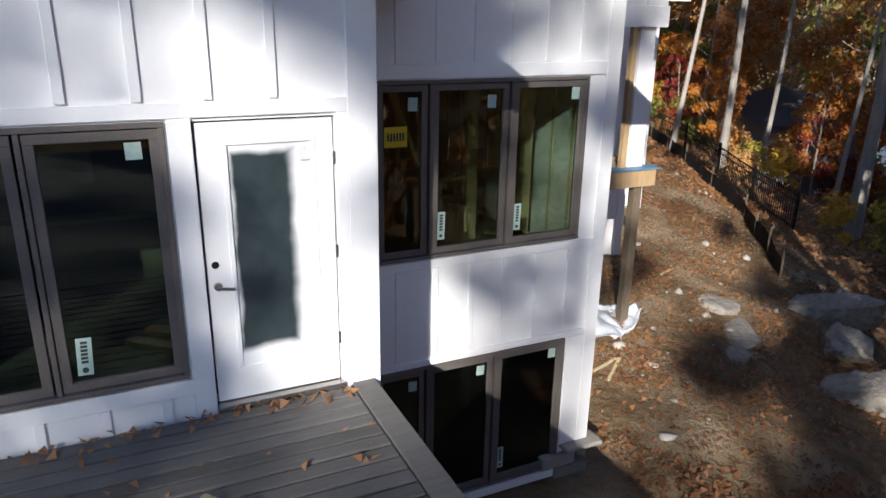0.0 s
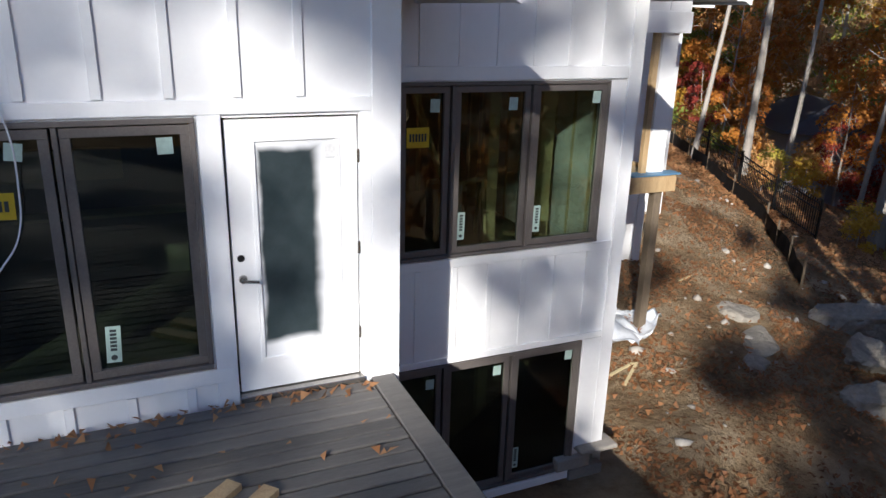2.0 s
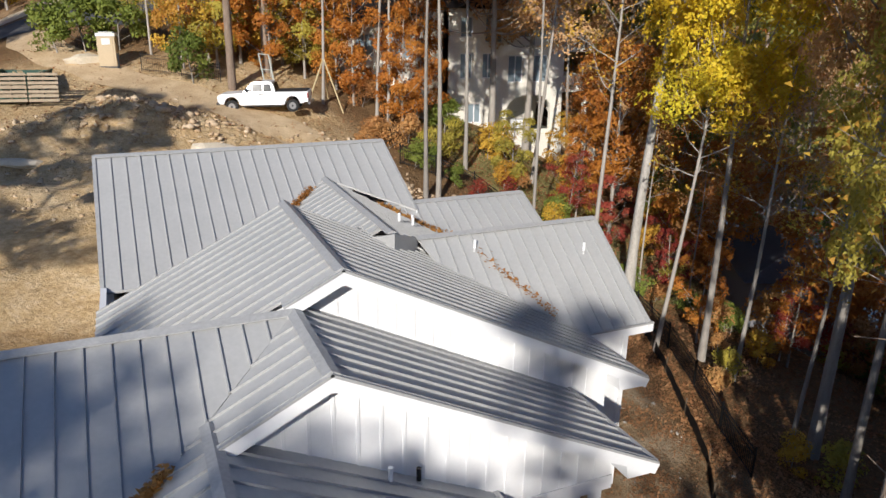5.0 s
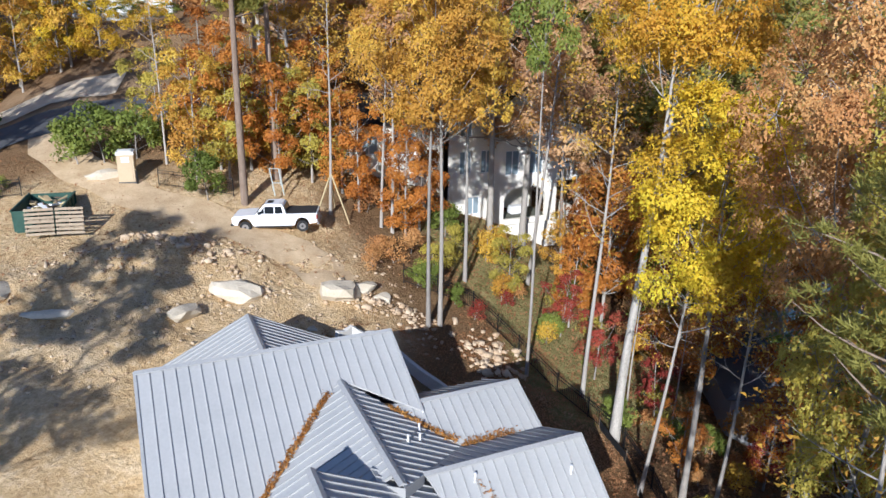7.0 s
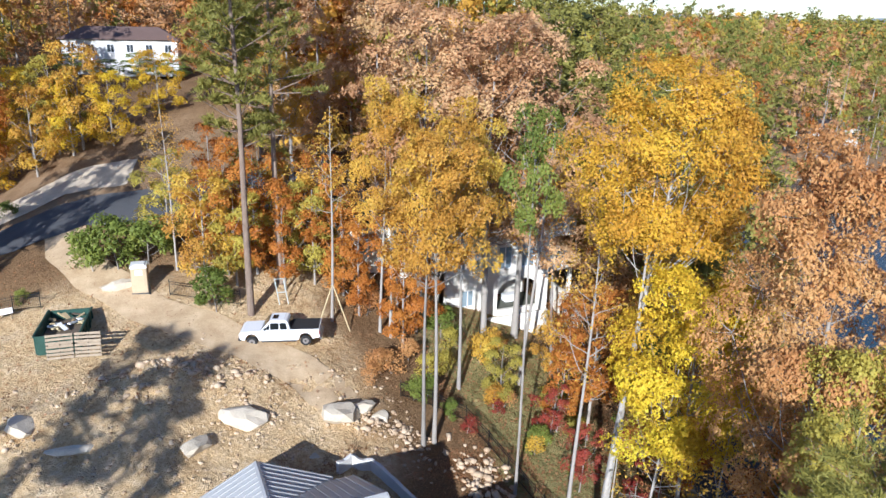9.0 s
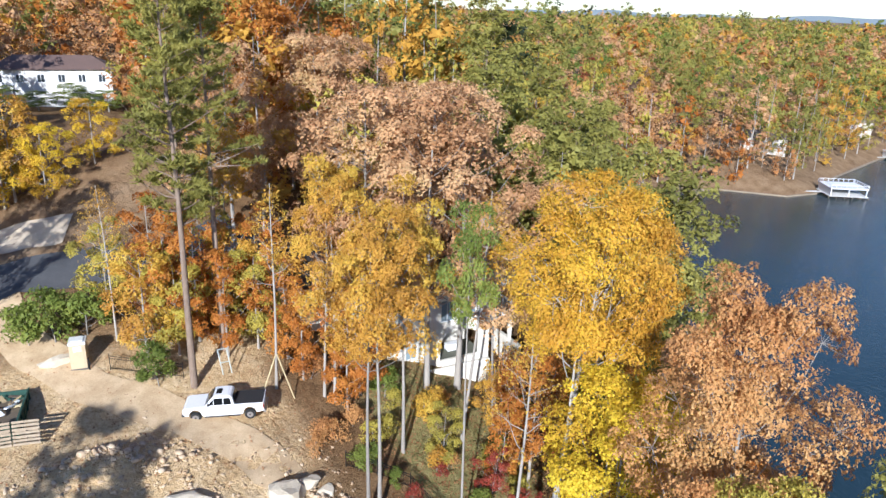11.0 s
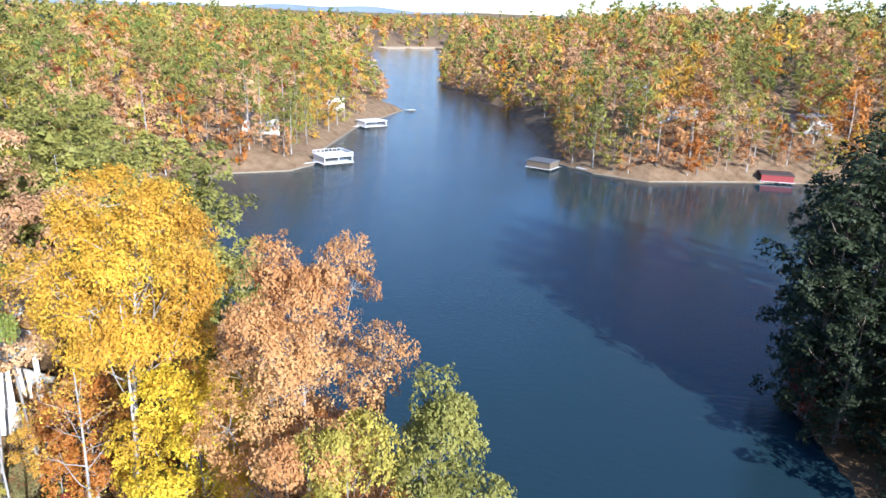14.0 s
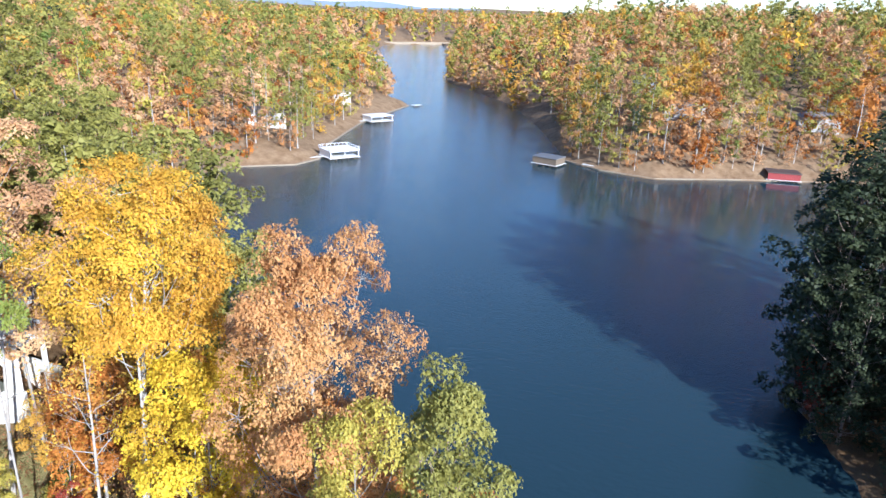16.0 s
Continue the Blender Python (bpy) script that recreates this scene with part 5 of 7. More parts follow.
# ladder frame and white planter leaning by the truck
frame_ = thing("metal_frame", "pale metal frame leaning on a tree behind the truck", "frame")
for a, b in (((9.2, 49.9, 7.3), (9.0, 50.5, 9.2)), ((9.9, 50.1, 7.2), (9.7, 50.7, 9.1)), ((9.0, 50.5, 9.2), (9.7, 50.7, 9.1)), ((9.1, 50.2, 8.2), (9.8, 50.4, 8.1))):
    part("bar", beam(a, b, 0.06, 0.06), plain("pale_metal", (0.55, 0.6, 0.55), 0.5), frame_)
for a, b in (((13.0, 48.5, 9.0), (11.6, 47.9, 5.9)), ((13.0, 48.5, 9.0), (14.0, 47.4, 5.3)), ((13.0, 48.5, 9.0), (13.6, 49.8, 5.8))):
    tagged(part("tree_brace", beam(a, b, 0.07, 0.07), MAT["studs"]), "pale timber brace propping a tree", "timber brace", "tree braces")

# ---- portable toilet ----
loo = thing("portable_toilet", "tan plastic portable toilet with a white roof beside the drive", "portable toilet", (-0.35, 54.0, gz(-0.35, 53.6) - 0.05), -8)
tan_ = plain("tan_plastic", (0.55, 0.43, 0.28), 0.5)
part("cabin", box(-0.56, 0.56, -0.56, 0.56, 0.12, 2.10, 0.03), tan_, loo)
part("base", box(-0.60, 0.60, -0.60, 0.60, 0.0, 0.14, 0.02), plain("dark_skid", (0.08, 0.08, 0.08), 0.7), loo)
bm = bmesh.new()
for k, (w, z) in enumerate(((0.60, 2.08), (0.58, 2.18), (0.42, 2.30), (0.0, 2.36))):
    if k < 3:
        add_box(bm, -w, w, -w, w, z, z + (0.10, 0.10, 0.05)[k])
part("roof", bm, plain("loo_roof", (0.78, 0.77, 0.72), 0.4), loo, "white translucent roof")
part("door", box(-0.42, 0.42, -0.585, -0.555, 0.18, 2.02, 0.012), tan_, loo)
part("sign", box(-0.26, 0.26, -0.60, -0.586, 1.55, 1.95), plain("loo_sign", (0.75, 0.75, 0.73), 0.5), loo, "white sign panel")
for x in (-0.58, 0.58):
    for z in (0.5, 1.0, 1.5):
        part("rib", box(x - 0.015, x + 0.015, -0.5, 0.5, z, z + 0.06, 0.005), tan_, loo)
part("side_pipe", box(0.60, 0.72, -0.66, -0.56, 0.0, 1.0, 0.01), MAT["black_metal"], loo)

# ---- open dumpster and pallets ----
dump = thing("dumpster", "open green steel dumpster full of building waste", "dumpster", (-5.4, 49.9, gz(-5.4, 49.5)), -8)
green = mottled("dump_green", (0.02, 0.06, 0.045), (0.04, 0.10, 0.075), 2, 20, 0.6, 0.2, 0.1)
for b in ((-1.35, -1.27, -2.2, 2.2, 0.15, 1.45), (1.27, 1.35, -2.2, 2.2, 0.15, 1.45), (-1.27, 1.27, 2.12, 2.2, 0.15, 1.45), (-1.27, 1.27, -2.2, -2.12, 0.15, 1.45)):
    part("side", box(*b, 0.01), green, dump)
for x in (-1.38, 1.38):
    for y in (-2.0, -1.0, 0.0, 1.0, 2.0):
        part("rib", box(x - 0.04, x + 0.04, y - 0.05, y + 0.05, 0.15, 1.42), green, dump)
    part("top_rail", box(x - 0.06, x + 0.06, -2.25, 2.25, 1.42, 1.52, 0.01), green, dump)
part("bottom", box(-1.27, 1.27, -2.12, 2.12, 0.05, 0.2), green, dump)
for k in range(26):
    r = random.Random(k)
    a = Vector((r.uniform(-1.1, 1.1), r.uniform(-1.9, 1.9), r.uniform(0.6, 1.2)))
    b = a + Vector((r.uniform(-0.9, 0.9), r.uniform(-0.9, 0.9), r.uniform(-0.1, 0.4)))
    b.x, b.y = max(-1.2, min(1.2, b.x)), max(-2.0, min(2.0, b.y))
    part("waste", beam(a, b, r.uniform(0.08, 0.4), r.uniform(0.02, 0.12)), (MAT["studs"], MAT["osb"], MAT["white_trim"], MAT["old_wood"])[k % 4], dump)
part("rubbish_bed", box(-1.26, 1.26, -2.1, 2.1, 0.2, 0.75), MAT["old_wood"], dump)


MAT["pallet_wood"] = mottled("pallet_wood", (0.26, 0.20, 0.135), (0.40, 0.32, 0.225), 3, 22, 0.8, strength=0.3)


def pallet(at, turn, tilt):
    p = thing("pallet", "grey timber pallet leaning on the dumpster", "pallet", group="leaning pallets")
    for k in range(7):
        part("slat", box(-0.62, 0.62, 0.0, 0.02, 0.02 + k * 0.19, 0.14 + k * 0.19, 0.004), MAT["pallet_wood"], p)
    for k in range(4):
        part("back_slat", box(-0.6, 0.6, 0.11, 0.13, 0.02 + k * 0.32, 0.12 + k * 0.32, 0.004), MAT["pallet_wood"], p)
    for x in (-0.58, -0.02, 0.54):
        part("bearer", box(x, x + 0.04, 0.02, 0.11, 0.0, 1.3), MAT["old_wood"], p)
    p.matrix_basis = pose(*at, tilt, 0, turn) @ Matrix.Scale(1.3, 4)
    return p


for x, y, t in ((-5.6, 47.0, -6), (-3.95, 46.75, -12)):
    pallet((x, y, gz(-5.4, 49.5) + 0.02), t, -13)

# low white sign and bench by the road
bench = thing("site_sign", "small white site sign on low legs by the road", "sign", (-9.6, 54.0, gz(-9.6, 54.0)), 15)
part("panel", box(-0.7, 0.7, -0.03, 0.03, 0.5, 0.95, 0.01), MAT["white_trim"], bench)
for x in (-0.6, 0.6):
    part("leg", box(x - 0.03, x + 0.03, -0.03, 0.03, -0.1, 0.5), MAT["old_wood"], bench)

# ---- road ----
MAT["asphalt"] = mottled("asphalt", (0.05, 0.052, 0.056), (0.095, 0.095, 0.098), 0.5, 18, 0.9, strength=0.4)
def ribbon(name, path, half, mat, lift, label, category):
    bm = bmesh.new()
    pts = along(path, 1.0)
    rows = []
    for i, (x, y) in enumerate(pts):
        a, b = pts[max(0, i - 1)], pts[min(len(pts) - 1, i + 1)]
        dx, dy = b[0] - a[0], b[1] - a[1]
        k = math.hypot(dx, dy)
        nx, ny = -dy / k, dx / k
        w = half * (1 + 0.12 * noise.noise(Vector((x * 0.4, y * 0.4, 0))))
        rows.append([bm.verts.new((x + nx * w * u, y + ny * w * u, gz(x + nx * w * u, y + ny * w * u) + lift)) for u in (-1, -0.5, 0, 0.5, 1)])
    for a, b in zip(rows[:-1], rows[1:]):
        for k in range(4):
            bm.faces.new((a[k], b[k], b[k + 1], a[k + 1]))
    bmesh.ops.recalc_face_normals(bm, faces=bm.faces[:])
    return tagged(part(name, bm, mat, smooth=True), label, category, kind="structure")


ribbon("road", [(-40, 64), (-24, 66), (-12, 68), (-4, 68.5), (3, 66.5), (9, 66.5), (16, 70)], 3.1, MAT["asphalt"], 0.10, "shaded asphalt road through the woods", "road")
ribbon("drive", [(-6, 67), (-5.5, 62), (-3.5, 57), (0, 51.5), (4, 48), (9, 43.5), (11, 40)], 1.7, mottled("drive_gravel", (0.38, 0.25, 0.13), (0.66, 0.50, 0.31), 0.8, 14, 0.95, strength=0.6, dist=0.03), 0.05, "gravel drive between the road and the house", "drive")
ribbon("verge", [(-30, 72), (-14, 75), (-6, 76.5), (0, 75)], 2.6, mottled("dry_verge", (0.40, 0.32, 0.22), (0.60, 0.50, 0.37), 0.8, 14, 0.95, strength=0.5), 0.08, "pale gravel verge beyond the road", "verge")

# ---- the white stucco house across the fence ----
villa = thing("villa", "large white stucco house with arches, balconies and dark tiled roof", "house")
tile = mottled("dark_tile", (0.055, 0.045, 0.042), (0.10, 0.085, 0.08), 1.2, 14, 0.8, strength=0.7)


def arch_hole(x0, x1, z0, z1, n_=10):
    r = (x1 - x0) / 2
    rise = min(r, (z1 - z0) * 0.4)
    return [(x0, z0), (x1, z0)] + [((x0 + x1) / 2 + r * math.cos(math.pi * i / n_), z1 - rise + rise * math.sin(math.pi * i / n_)) for i in range(n_ + 1)]


def vwall(outline, holes, along_, value, thick=0.35):
    return part("wall", panel_mesh(outline, holes, along_, value, thick), MAT["stucco"], villa)


VY = 52.6
front_holes = [arch_hole(29.6, 33.9, 2.6, 5.6)]
wins = [(25.2, 26.3, 7.0, 9.0), (27.2, 28.3, 7.0, 9.0), (29.6, 31.0, 6.6, 8.8), (32.0, 33.4, 6.6, 8.8), (25.2, 26.3, 10.2, 11.8), (27.4, 29.0, 9.8, 11.8), (26.0, 27.2, 3.4, 5.0), (30.4, 31.6, 10.2, 12.0), (32.2, 33.4, 10.2, 12.0)]
front_holes += [rect(*w) for w in wins]
vwall([(23.8, -2.0), (35.0, -2.0), (35.0, 12.6), (31.8, 14.2), (28.6, 12.6), (23.8, 12.4)], front_holes, "y", VY)
vwall([(VY + 0.36, -2.0), (64, -2.0), (64, 12.4), (VY + 0.36, 12.4)], [arch_hole(54, 57, -0.5, 4.6), arch_hole(58.5, 61.5, -0.5, 4.6), rect(54.2, 56.4, 6.8, 9.2), rect(58.4, 60.6, 6.8, 9.2), rect(54.2, 56.4, 10.0, 12.0)], "x", 35.0)
vwall([(16.5, 3.0), (23.79, 3.0), (23.79, 11.2), (16.5, 11.2)], [rect(17.4, 19.0, 8.6, 10.4), rect(20.2, 22.4, 8.4, 10.4), rect(18.0, 19.2, 5.2, 6.8)], "y", 55.5)
vwall([(VY, 0.0), (64, 0.0), (64, 12.4), (VY, 12.4)], [], "x", 24.15)
vwall([(55.86, 2.0), (66, 2.0), (66, 11.2), (55.86, 11.2)], [], "x", 16.85)
part("back_wall", box(16.5, 35, 64, 64.3, 0, 12), MAT["stucco"], villa)
for b in ((24.2, 34.6, VY + 0.36, 63.9, 5.7, 6.0), (24.2, 34.6, VY + 0.36, 63.9, 9.2, 9.4), (24.2, 34.6, VY + 0.36, 63.9, 2.2, 2.5), (16.9, 24.1, 56, 63.9, 7.6, 7.8)):
    part("floor", box(*b), MAT["interior_shade"], villa)
part("arch_back", box(24.2, 34.6, 56.2, 56.4, -1, 5.7), MAT["stucco"], villa)
for x0, x1, z0, z1 in wins + [(17.4, 19.0, 8.6, 10.4), (20.2, 22.4, 8.4, 10.4), (18.0, 19.2, 5.2, 6.8)]:
    y = VY if x0 > 23.5 else 55.5
    w = tagged(part("window", panel_mesh(rect(x0, x1, z0, z1), [rect(x0 + 0.08, (x0 + x1) / 2 - 0.04, z0 + 0.08, z1 - 0.08), rect((x0 + x1) / 2 + 0.04, x1 - 0.08, z0 + 0.08, z1 - 0.08)], "y", y + 0.12, 0.08), MAT["white_trim"], villa))
    # the panes' pale blue paints in reflected light and the blinds behind
    part("pane", box(x0 + 0.06, x1 - 0.06, y + 0.15, y + 0.16, z0 + 0.06, z1 - 0.06), plain("villa_glass", (0.26, 0.33, 0.37), 0.12) if "villa_glass" not in bpy.data.materials else bpy.data.materials["villa_glass"], w)


def pitched(poly, zs, label):
    bm = bmesh.new()
    f = bm.faces.new([bm.verts.new((x, y, z)) for (x, y), z in zip(poly, zs)])
    bmesh.ops.solidify(bm, geom=[f], thickness=0.18)
    bmesh.ops.recalc_face_normals(bm, faces=bm.faces[:])
    return part("roof", bm, tile, villa, label)


pitched([(28.2, 52.0), (31.8, 52.0), (31.8, 64.4), (28.2, 64.4)], [12.5, 14.5, 14.5, 12.5], "dark tiled gable roof")
pitched([(31.8, 52.0), (35.6, 52.0), (35.6, 64.4), (31.8, 64.4)], [14.5, 12.6, 12.6, 14.5], "dark tiled gable roof")
pitched([(23.2, 52.0), (28.3, 52.0), (28.3, 58.0), (23.2, 58.0)], [12.4, 12.4, 14.2, 14.2], "dark tiled roof")
pitched([(23.2, 64.4), (28.3, 64.4), (28.3, 58.0), (23.2, 58.0)], [12.4, 12.4, 14.2, 14.2], "dark tiled roof")
pitched([(15.9, 54.9), (24.1, 54.9), (24.1, 60.5), (15.9, 60.5)], [11.1, 11.1, 13.2, 13.2], "dark tiled roof")
pitched([(15.9, 66.2), (24.1, 66.2), (24.1, 60.5), (15.9, 60.5)], [11.1, 11.1, 13.2, 13.2], "dark tiled roof")
for z in (5.9, 9.3):
    bal = part("balcony", box(35.36, 38.2, 53.2, 63.0, z - 0.3, z, 0.02), MAT["stucco"], villa, "balcony with white balusters")
    for y in steps(53.3, 63.0, 0.45):
        part("baluster", box(38.02, 38.14, y, y + 0.12, z, z + 1.0), MAT["white_trim"], bal)
    part("rail", box(37.98, 38.18, 53.2, 63.0, z + 1.0, z + 1.12, 0.01), MAT["white_trim"], bal)
    for x in steps(35.5, 38.0, 0.45):
        part("baluster", box(x, x + 0.12, 53.25, 53.37, z, z + 1.0), MAT["white_trim"], bal)
    part("rail", box(35.37, 38.18, 53.2, 53.4, z + 1.0, z + 1.12, 0.01), MAT["white_trim"], bal)
for y in (53.3, 57.5, 62.6):
    part("column", box(37.8, 38.15, y, y + 0.35, -3.5, 5.6, 0.03), MAT["stucco"], villa)
part("terrace_wall", panel_mesh([(53.0, -4.0), (63.0, -4.0), (63.0, 2.2), (53.0, 2.2)], [arch_hole(53.8, 56.4, -2.6, 1.2), arch_hole(58.4, 61.2, -2.6, 1.2)], "x", 39.2, 0.3), MAT["stucco"], villa, "arched terrace wall")
part("garden_wall", box(24.0, 34.6, 51.6, 51.9, 0.0, 2.4, 0.02), MAT["stucco"], villa)
part("chimney", box(29.2, 30.2, 60, 61.2, 12.5, 16.0, 0.02), MAT["stucco"], villa)
part("table", box(31.4, 32.8, 54.3, 55.1, 2.5, 3.2, 0.02), MAT["white_trim"], villa)


def far_house(name, label, at, turn, w, d, h, wall_c, roof_c, rise=2.2, storeys=1):
    e = thing(name, label, "house", at, turn)
    part("wall", box(-w / 2, w / 2, -d / 2, d / 2, -3.0, h, 0.02), plain(name + "_wall", wall_c, 0.8), e)
    bm = bmesh.new()
    o = 0.5
    v = [bm.verts.new(p) for p in ((-w / 2 - o, -d / 2 - o, h), (w / 2 + o, -d / 2 - o, h), (w / 2 + o, d / 2 + o, h), (-w / 2 - o, d / 2 + o, h), (-w / 2 + d * 0.35, 0, h + rise), (w / 2 - d * 0.35, 0, h + rise))]
    for f in ((0, 1, 5, 4), (1, 2, 5), (2, 3, 4, 5), (3, 0, 4), (3, 2, 1, 0)):
        bm.faces.new([v[i] for i in f])
    part("roof", bm, mottled(name + "_roof", tuple(c * 0.8 for c in roof_c), roof_c, 0.8, 9, 0.85, strength=0.5), e)
    glass_ = plain(name + "_glass", (0.05, 0.06, 0.07), 0.08)
    for s in range(storeys):
        z = 0.9 + s * 2.8
        k = max(2, int(w // 2.6))
        for i in range(k):
            x = -w / 2 + w * (i + 0.5) / k
            wn_ = part("window", panel_mesh(rect(x - 0.6, x + 0.6, z, z + 1.4), [rect(x - 0.5, x - 0.03, z + 0.1, z + 1.3), rect(x + 0.03, x + 0.5, z + 0.1, z + 1.3)], "y", -d / 2 - 0.06, 0.05), MAT["white_trim"], e)
            part("pane", box(x - 0.52, x + 0.52, -d / 2 - 0.03, -d / 2 - 0.02, z + 0.08, z + 1.32), glass_, wn_)
    return e


def on(x, y, dz=0.0):
    return (x, y, gz(x, y) + dz)


far_house("hill_house", "white house with a red-brown hip roof up on the hill", (1.0, 138, 20.2), -8, 18, 9, 3.0, (0.68, 0.67, 0.64), (0.17, 0.11, 0.09), 2.0)
far_house("shore_house", "low house with a pale roof above the far shore", on(272, 22, 1.0), 100, 14, 8, 3.0, (0.45, 0.42, 0.38), (0.32, 0.28, 0.24), 1.8)
far_house("shore_house", "white house among orange trees on the far shore", on(278, -22, 1.0), 95, 13, 8, 3.0, (0.50, 0.48, 0.45), (0.25, 0.22, 0.20), 1.8)
far_house("slope_house", "grey house on a clearing above the far shore", on(330, 40, 1.5), 110, 18, 9, 4.0, (0.40, 0.42, 0.45), (0.20, 0.19, 0.20), 2.2)
far_house("cove_house", "pale house half hidden in trees above the cove", on(200, 152, 1.0), -35, 13, 8, 3.4, (0.50, 0.46, 0.40), (0.22, 0.17, 0.14), 2.0)
far_house("point_house", "pale house behind red trees on the point", on(268, 166, 1.0), -30, 12, 8, 3.4, (0.66, 0.60, 0.52), (0.30, 0.24, 0.20), 2.0)
far_house("lake_cottage", "dark cottage with grey walls below the bank by the water", (38.5, 31.0, gz(38.5, 31.0) + 2.0), 60, 9, 6, 2.6, (0.30, 0.30, 0.32), (0.10, 0.10, 0.11), 1.6)

# ---- docks and boathouses ----
def dock(at, turn, w, d, roof, label, wall_m="white_trim", roof_m=None, gang=6.0, h=2.6):
    e = thing("boathouse", label, "boathouse", at, turn)
    deck_m = plain("dock_deck", (0.62, 0.61, 0.58), 0.8) if "dock_deck" not in bpy.data.materials else bpy.data.materials["dock_deck"]
    k = 0.0
    while k < d - 0.05:
        part("deck_board", box(-w / 2, w / 2, k, min(d, k + 0.9) - 0.04, 0.55, 0.68), deck_m, e)
        k += 0.9
    n_ = max(3, int(w // 2))
    for i in range(n_ + 1):
        for y in (0.2, d - 0.2):
            x = -w / 2 + w * i / n_
            part("pile", box(x - 0.12, x + 0.12, y - 0.12, y + 0.12, -2.5, 0.56), MAT["old_wood"], e)
    if roof:
        for x in (-w / 2 + 0.5, 0, w / 2 - 0.5):
            for y in (0.5, d - 0.5):
                part("post", box(x - 0.1, x + 0.1, y - 0.1, y + 0.1, 0.68, h), MAT[wall_m], e)
        part("roof_deck", box(-w / 2 + 0.2, w / 2 - 0.2, 0.2, d - 0.2, h, h + 0.28, 0.03), roof_m or MAT["white_trim"], e)
        part("back_panel", box(-w / 2 + 0.5, w / 2 - 0.5, d - 0.55, d - 0.45, 0.68, h), MAT[wall_m], e)
        part("side_panel", box(-w / 2 + 0.45, -w / 2 + 0.55, 0.5, d - 0.5, 0.68, h), MAT[wall_m], e)
    if roof == "deck":
        for x in (-w / 2 + 0.25, w / 2 - 0.25):
            part("rail", box(x - 0.04, x + 0.04, 0.25, d - 0.25, h + 1.1, h + 1.2), MAT["white_trim"], e)
            for y in steps(0.3, d - 0.2, 1.4):
                part("rail_post", box(x - 0.05, x + 0.05, y, y + 0.1, h + 0.28, h + 1.1), MAT["white_trim"], e)
        for y in (0.25, d - 0.25):
            part("rail", box(-w / 2 + 0.25, w / 2 - 0.25, y - 0.04, y + 0.04, h + 1.1, h + 1.2), MAT["white_trim"], e)
            for x in steps(-w / 2 + 1.5, w / 2 - 0.3, 1.4):
                part("rail_post", box(x - 0.05, x + 0.05, y - 0.05, y + 0.05, h + 0.28, h + 1.1), MAT["white_trim"], e)
    if gang:
        part("gangway", box(-w / 2 - gang, -w / 2, d * 0.5, d * 0.5 + 1.3, 0.6, 0.72), deck_m, e)
    return e


dock((189.5, 113.5, LAKE), -33, 10.5, 9.0, "deck", "white boathouse with a railed sun deck on top, at the cove", gang=7)
dock((262, 139, LAKE), -30, 11, 8.0, "flat", "white boathouse with a flat roof and long dock near the point", gang=11)
dock((222, 55.5, LAKE), 78, 9, 7, "flat", "dark boathouse with a grey roof and white dock edge", "old_wood", plain("grey_roofing", (0.14, 0.14, 0.145), 0.8), gang=0)
dock((226, 44, LAKE), 85, 4, 4, None, "low timber dock by the far shore", gang=0)
dock((222.5, 27.0, LAKE), 95, 4.5, 3.0, None, "small white dock with two yellow chairs", gang=0)
dock((240, -11.5, LAKE), 100, 10, 7, "flat", "red boathouse with posts at the far shore", "red_paint" if "red_paint" in MAT else "old_wood", plain("red_roofing", (0.09, 0.06, 0.05), 0.7), gang=0)
dock((318, 149, LAKE), -20, 5, 3, None, "small grey dock at the tip of the point", gang=0)
for k, dx in enumerate((-0.9, 0.9)):
    c = thing("dock_chair", "yellow plastic chair on the small dock", "chair", (222.5 + 0.2, 27.6 + dx, LAKE + 0.68), 100, "dock chairs")
    ym = plain("yellow_plastic", (0.70, 0.62, 0.20), 0.5) if k == 0 else bpy.data.materials["yellow_plastic"]
    part("seat", box(-0.35, 0.35, -0.3, 0.3, 0.35, 0.42), ym, c)
    part("backrest", box(-0.35, 0.35, 0.25, 0.32, 0.42, 1.1), ym, c)
    for x in (-0.3, 0.3):
        part("leg", box(x - 0.04, x + 0.04, -0.28, 0.28, 0.0, 0.35), ym, c)
# low walls that hold the far shores, and the dam's pale edge at the lake's end
def seawall(path, label, mat, h=0.7):
    e = None
    bm = bmesh.new()
    for (ax, ay), (bx, by) in zip(path[:-1], path[1:]):
        d = Vector((bx - ax, by - ay, 0)).normalized()
        s = Vector((-d.y, d.x, 0)) * 0.35
        p, q = Vector((ax, ay, LAKE)), Vector((bx, by, LAKE))
        vs = [bm.verts.new(c + t * s + Vector((0, 0, z))) for c in (p - d * 0.15, q + d * 0.15) for t, z in ((-1, -1.0), (1, -1.0), (1, h), (-1, h))]
        for f in ((0, 1, 2, 3), (7, 6, 5, 4), (0, 4, 5, 1), (1, 5, 6, 2), (2, 6, 7, 3), (3, 7, 4, 0)):
            bm.faces.new([vs[i] for i in f])
    bmesh.ops.recalc_face_normals(bm, faces=bm.faces[:])
    return tagged(part("seawall", bm, mat), label, "sea wall", kind="structure")


MAT["seawall"] = mottled("seawall", (0.22, 0.17, 0.115), (0.34, 0.27, 0.19), 0.5, 8, 0.9)
seawall([(155, 137.5), (163, 135), (175, 122), (186, 121), (206, 131), (256, 146), (290, 151), (318, 154.5)], "low buff sea wall along the cove", MAT["seawall"], 0.35)
seawall([(228, 54), (219, 40), (216, 23), (230, -2), (238, -20), (250, -70)], "low buff sea wall along the far shore", MAT["seawall"], 0.35)
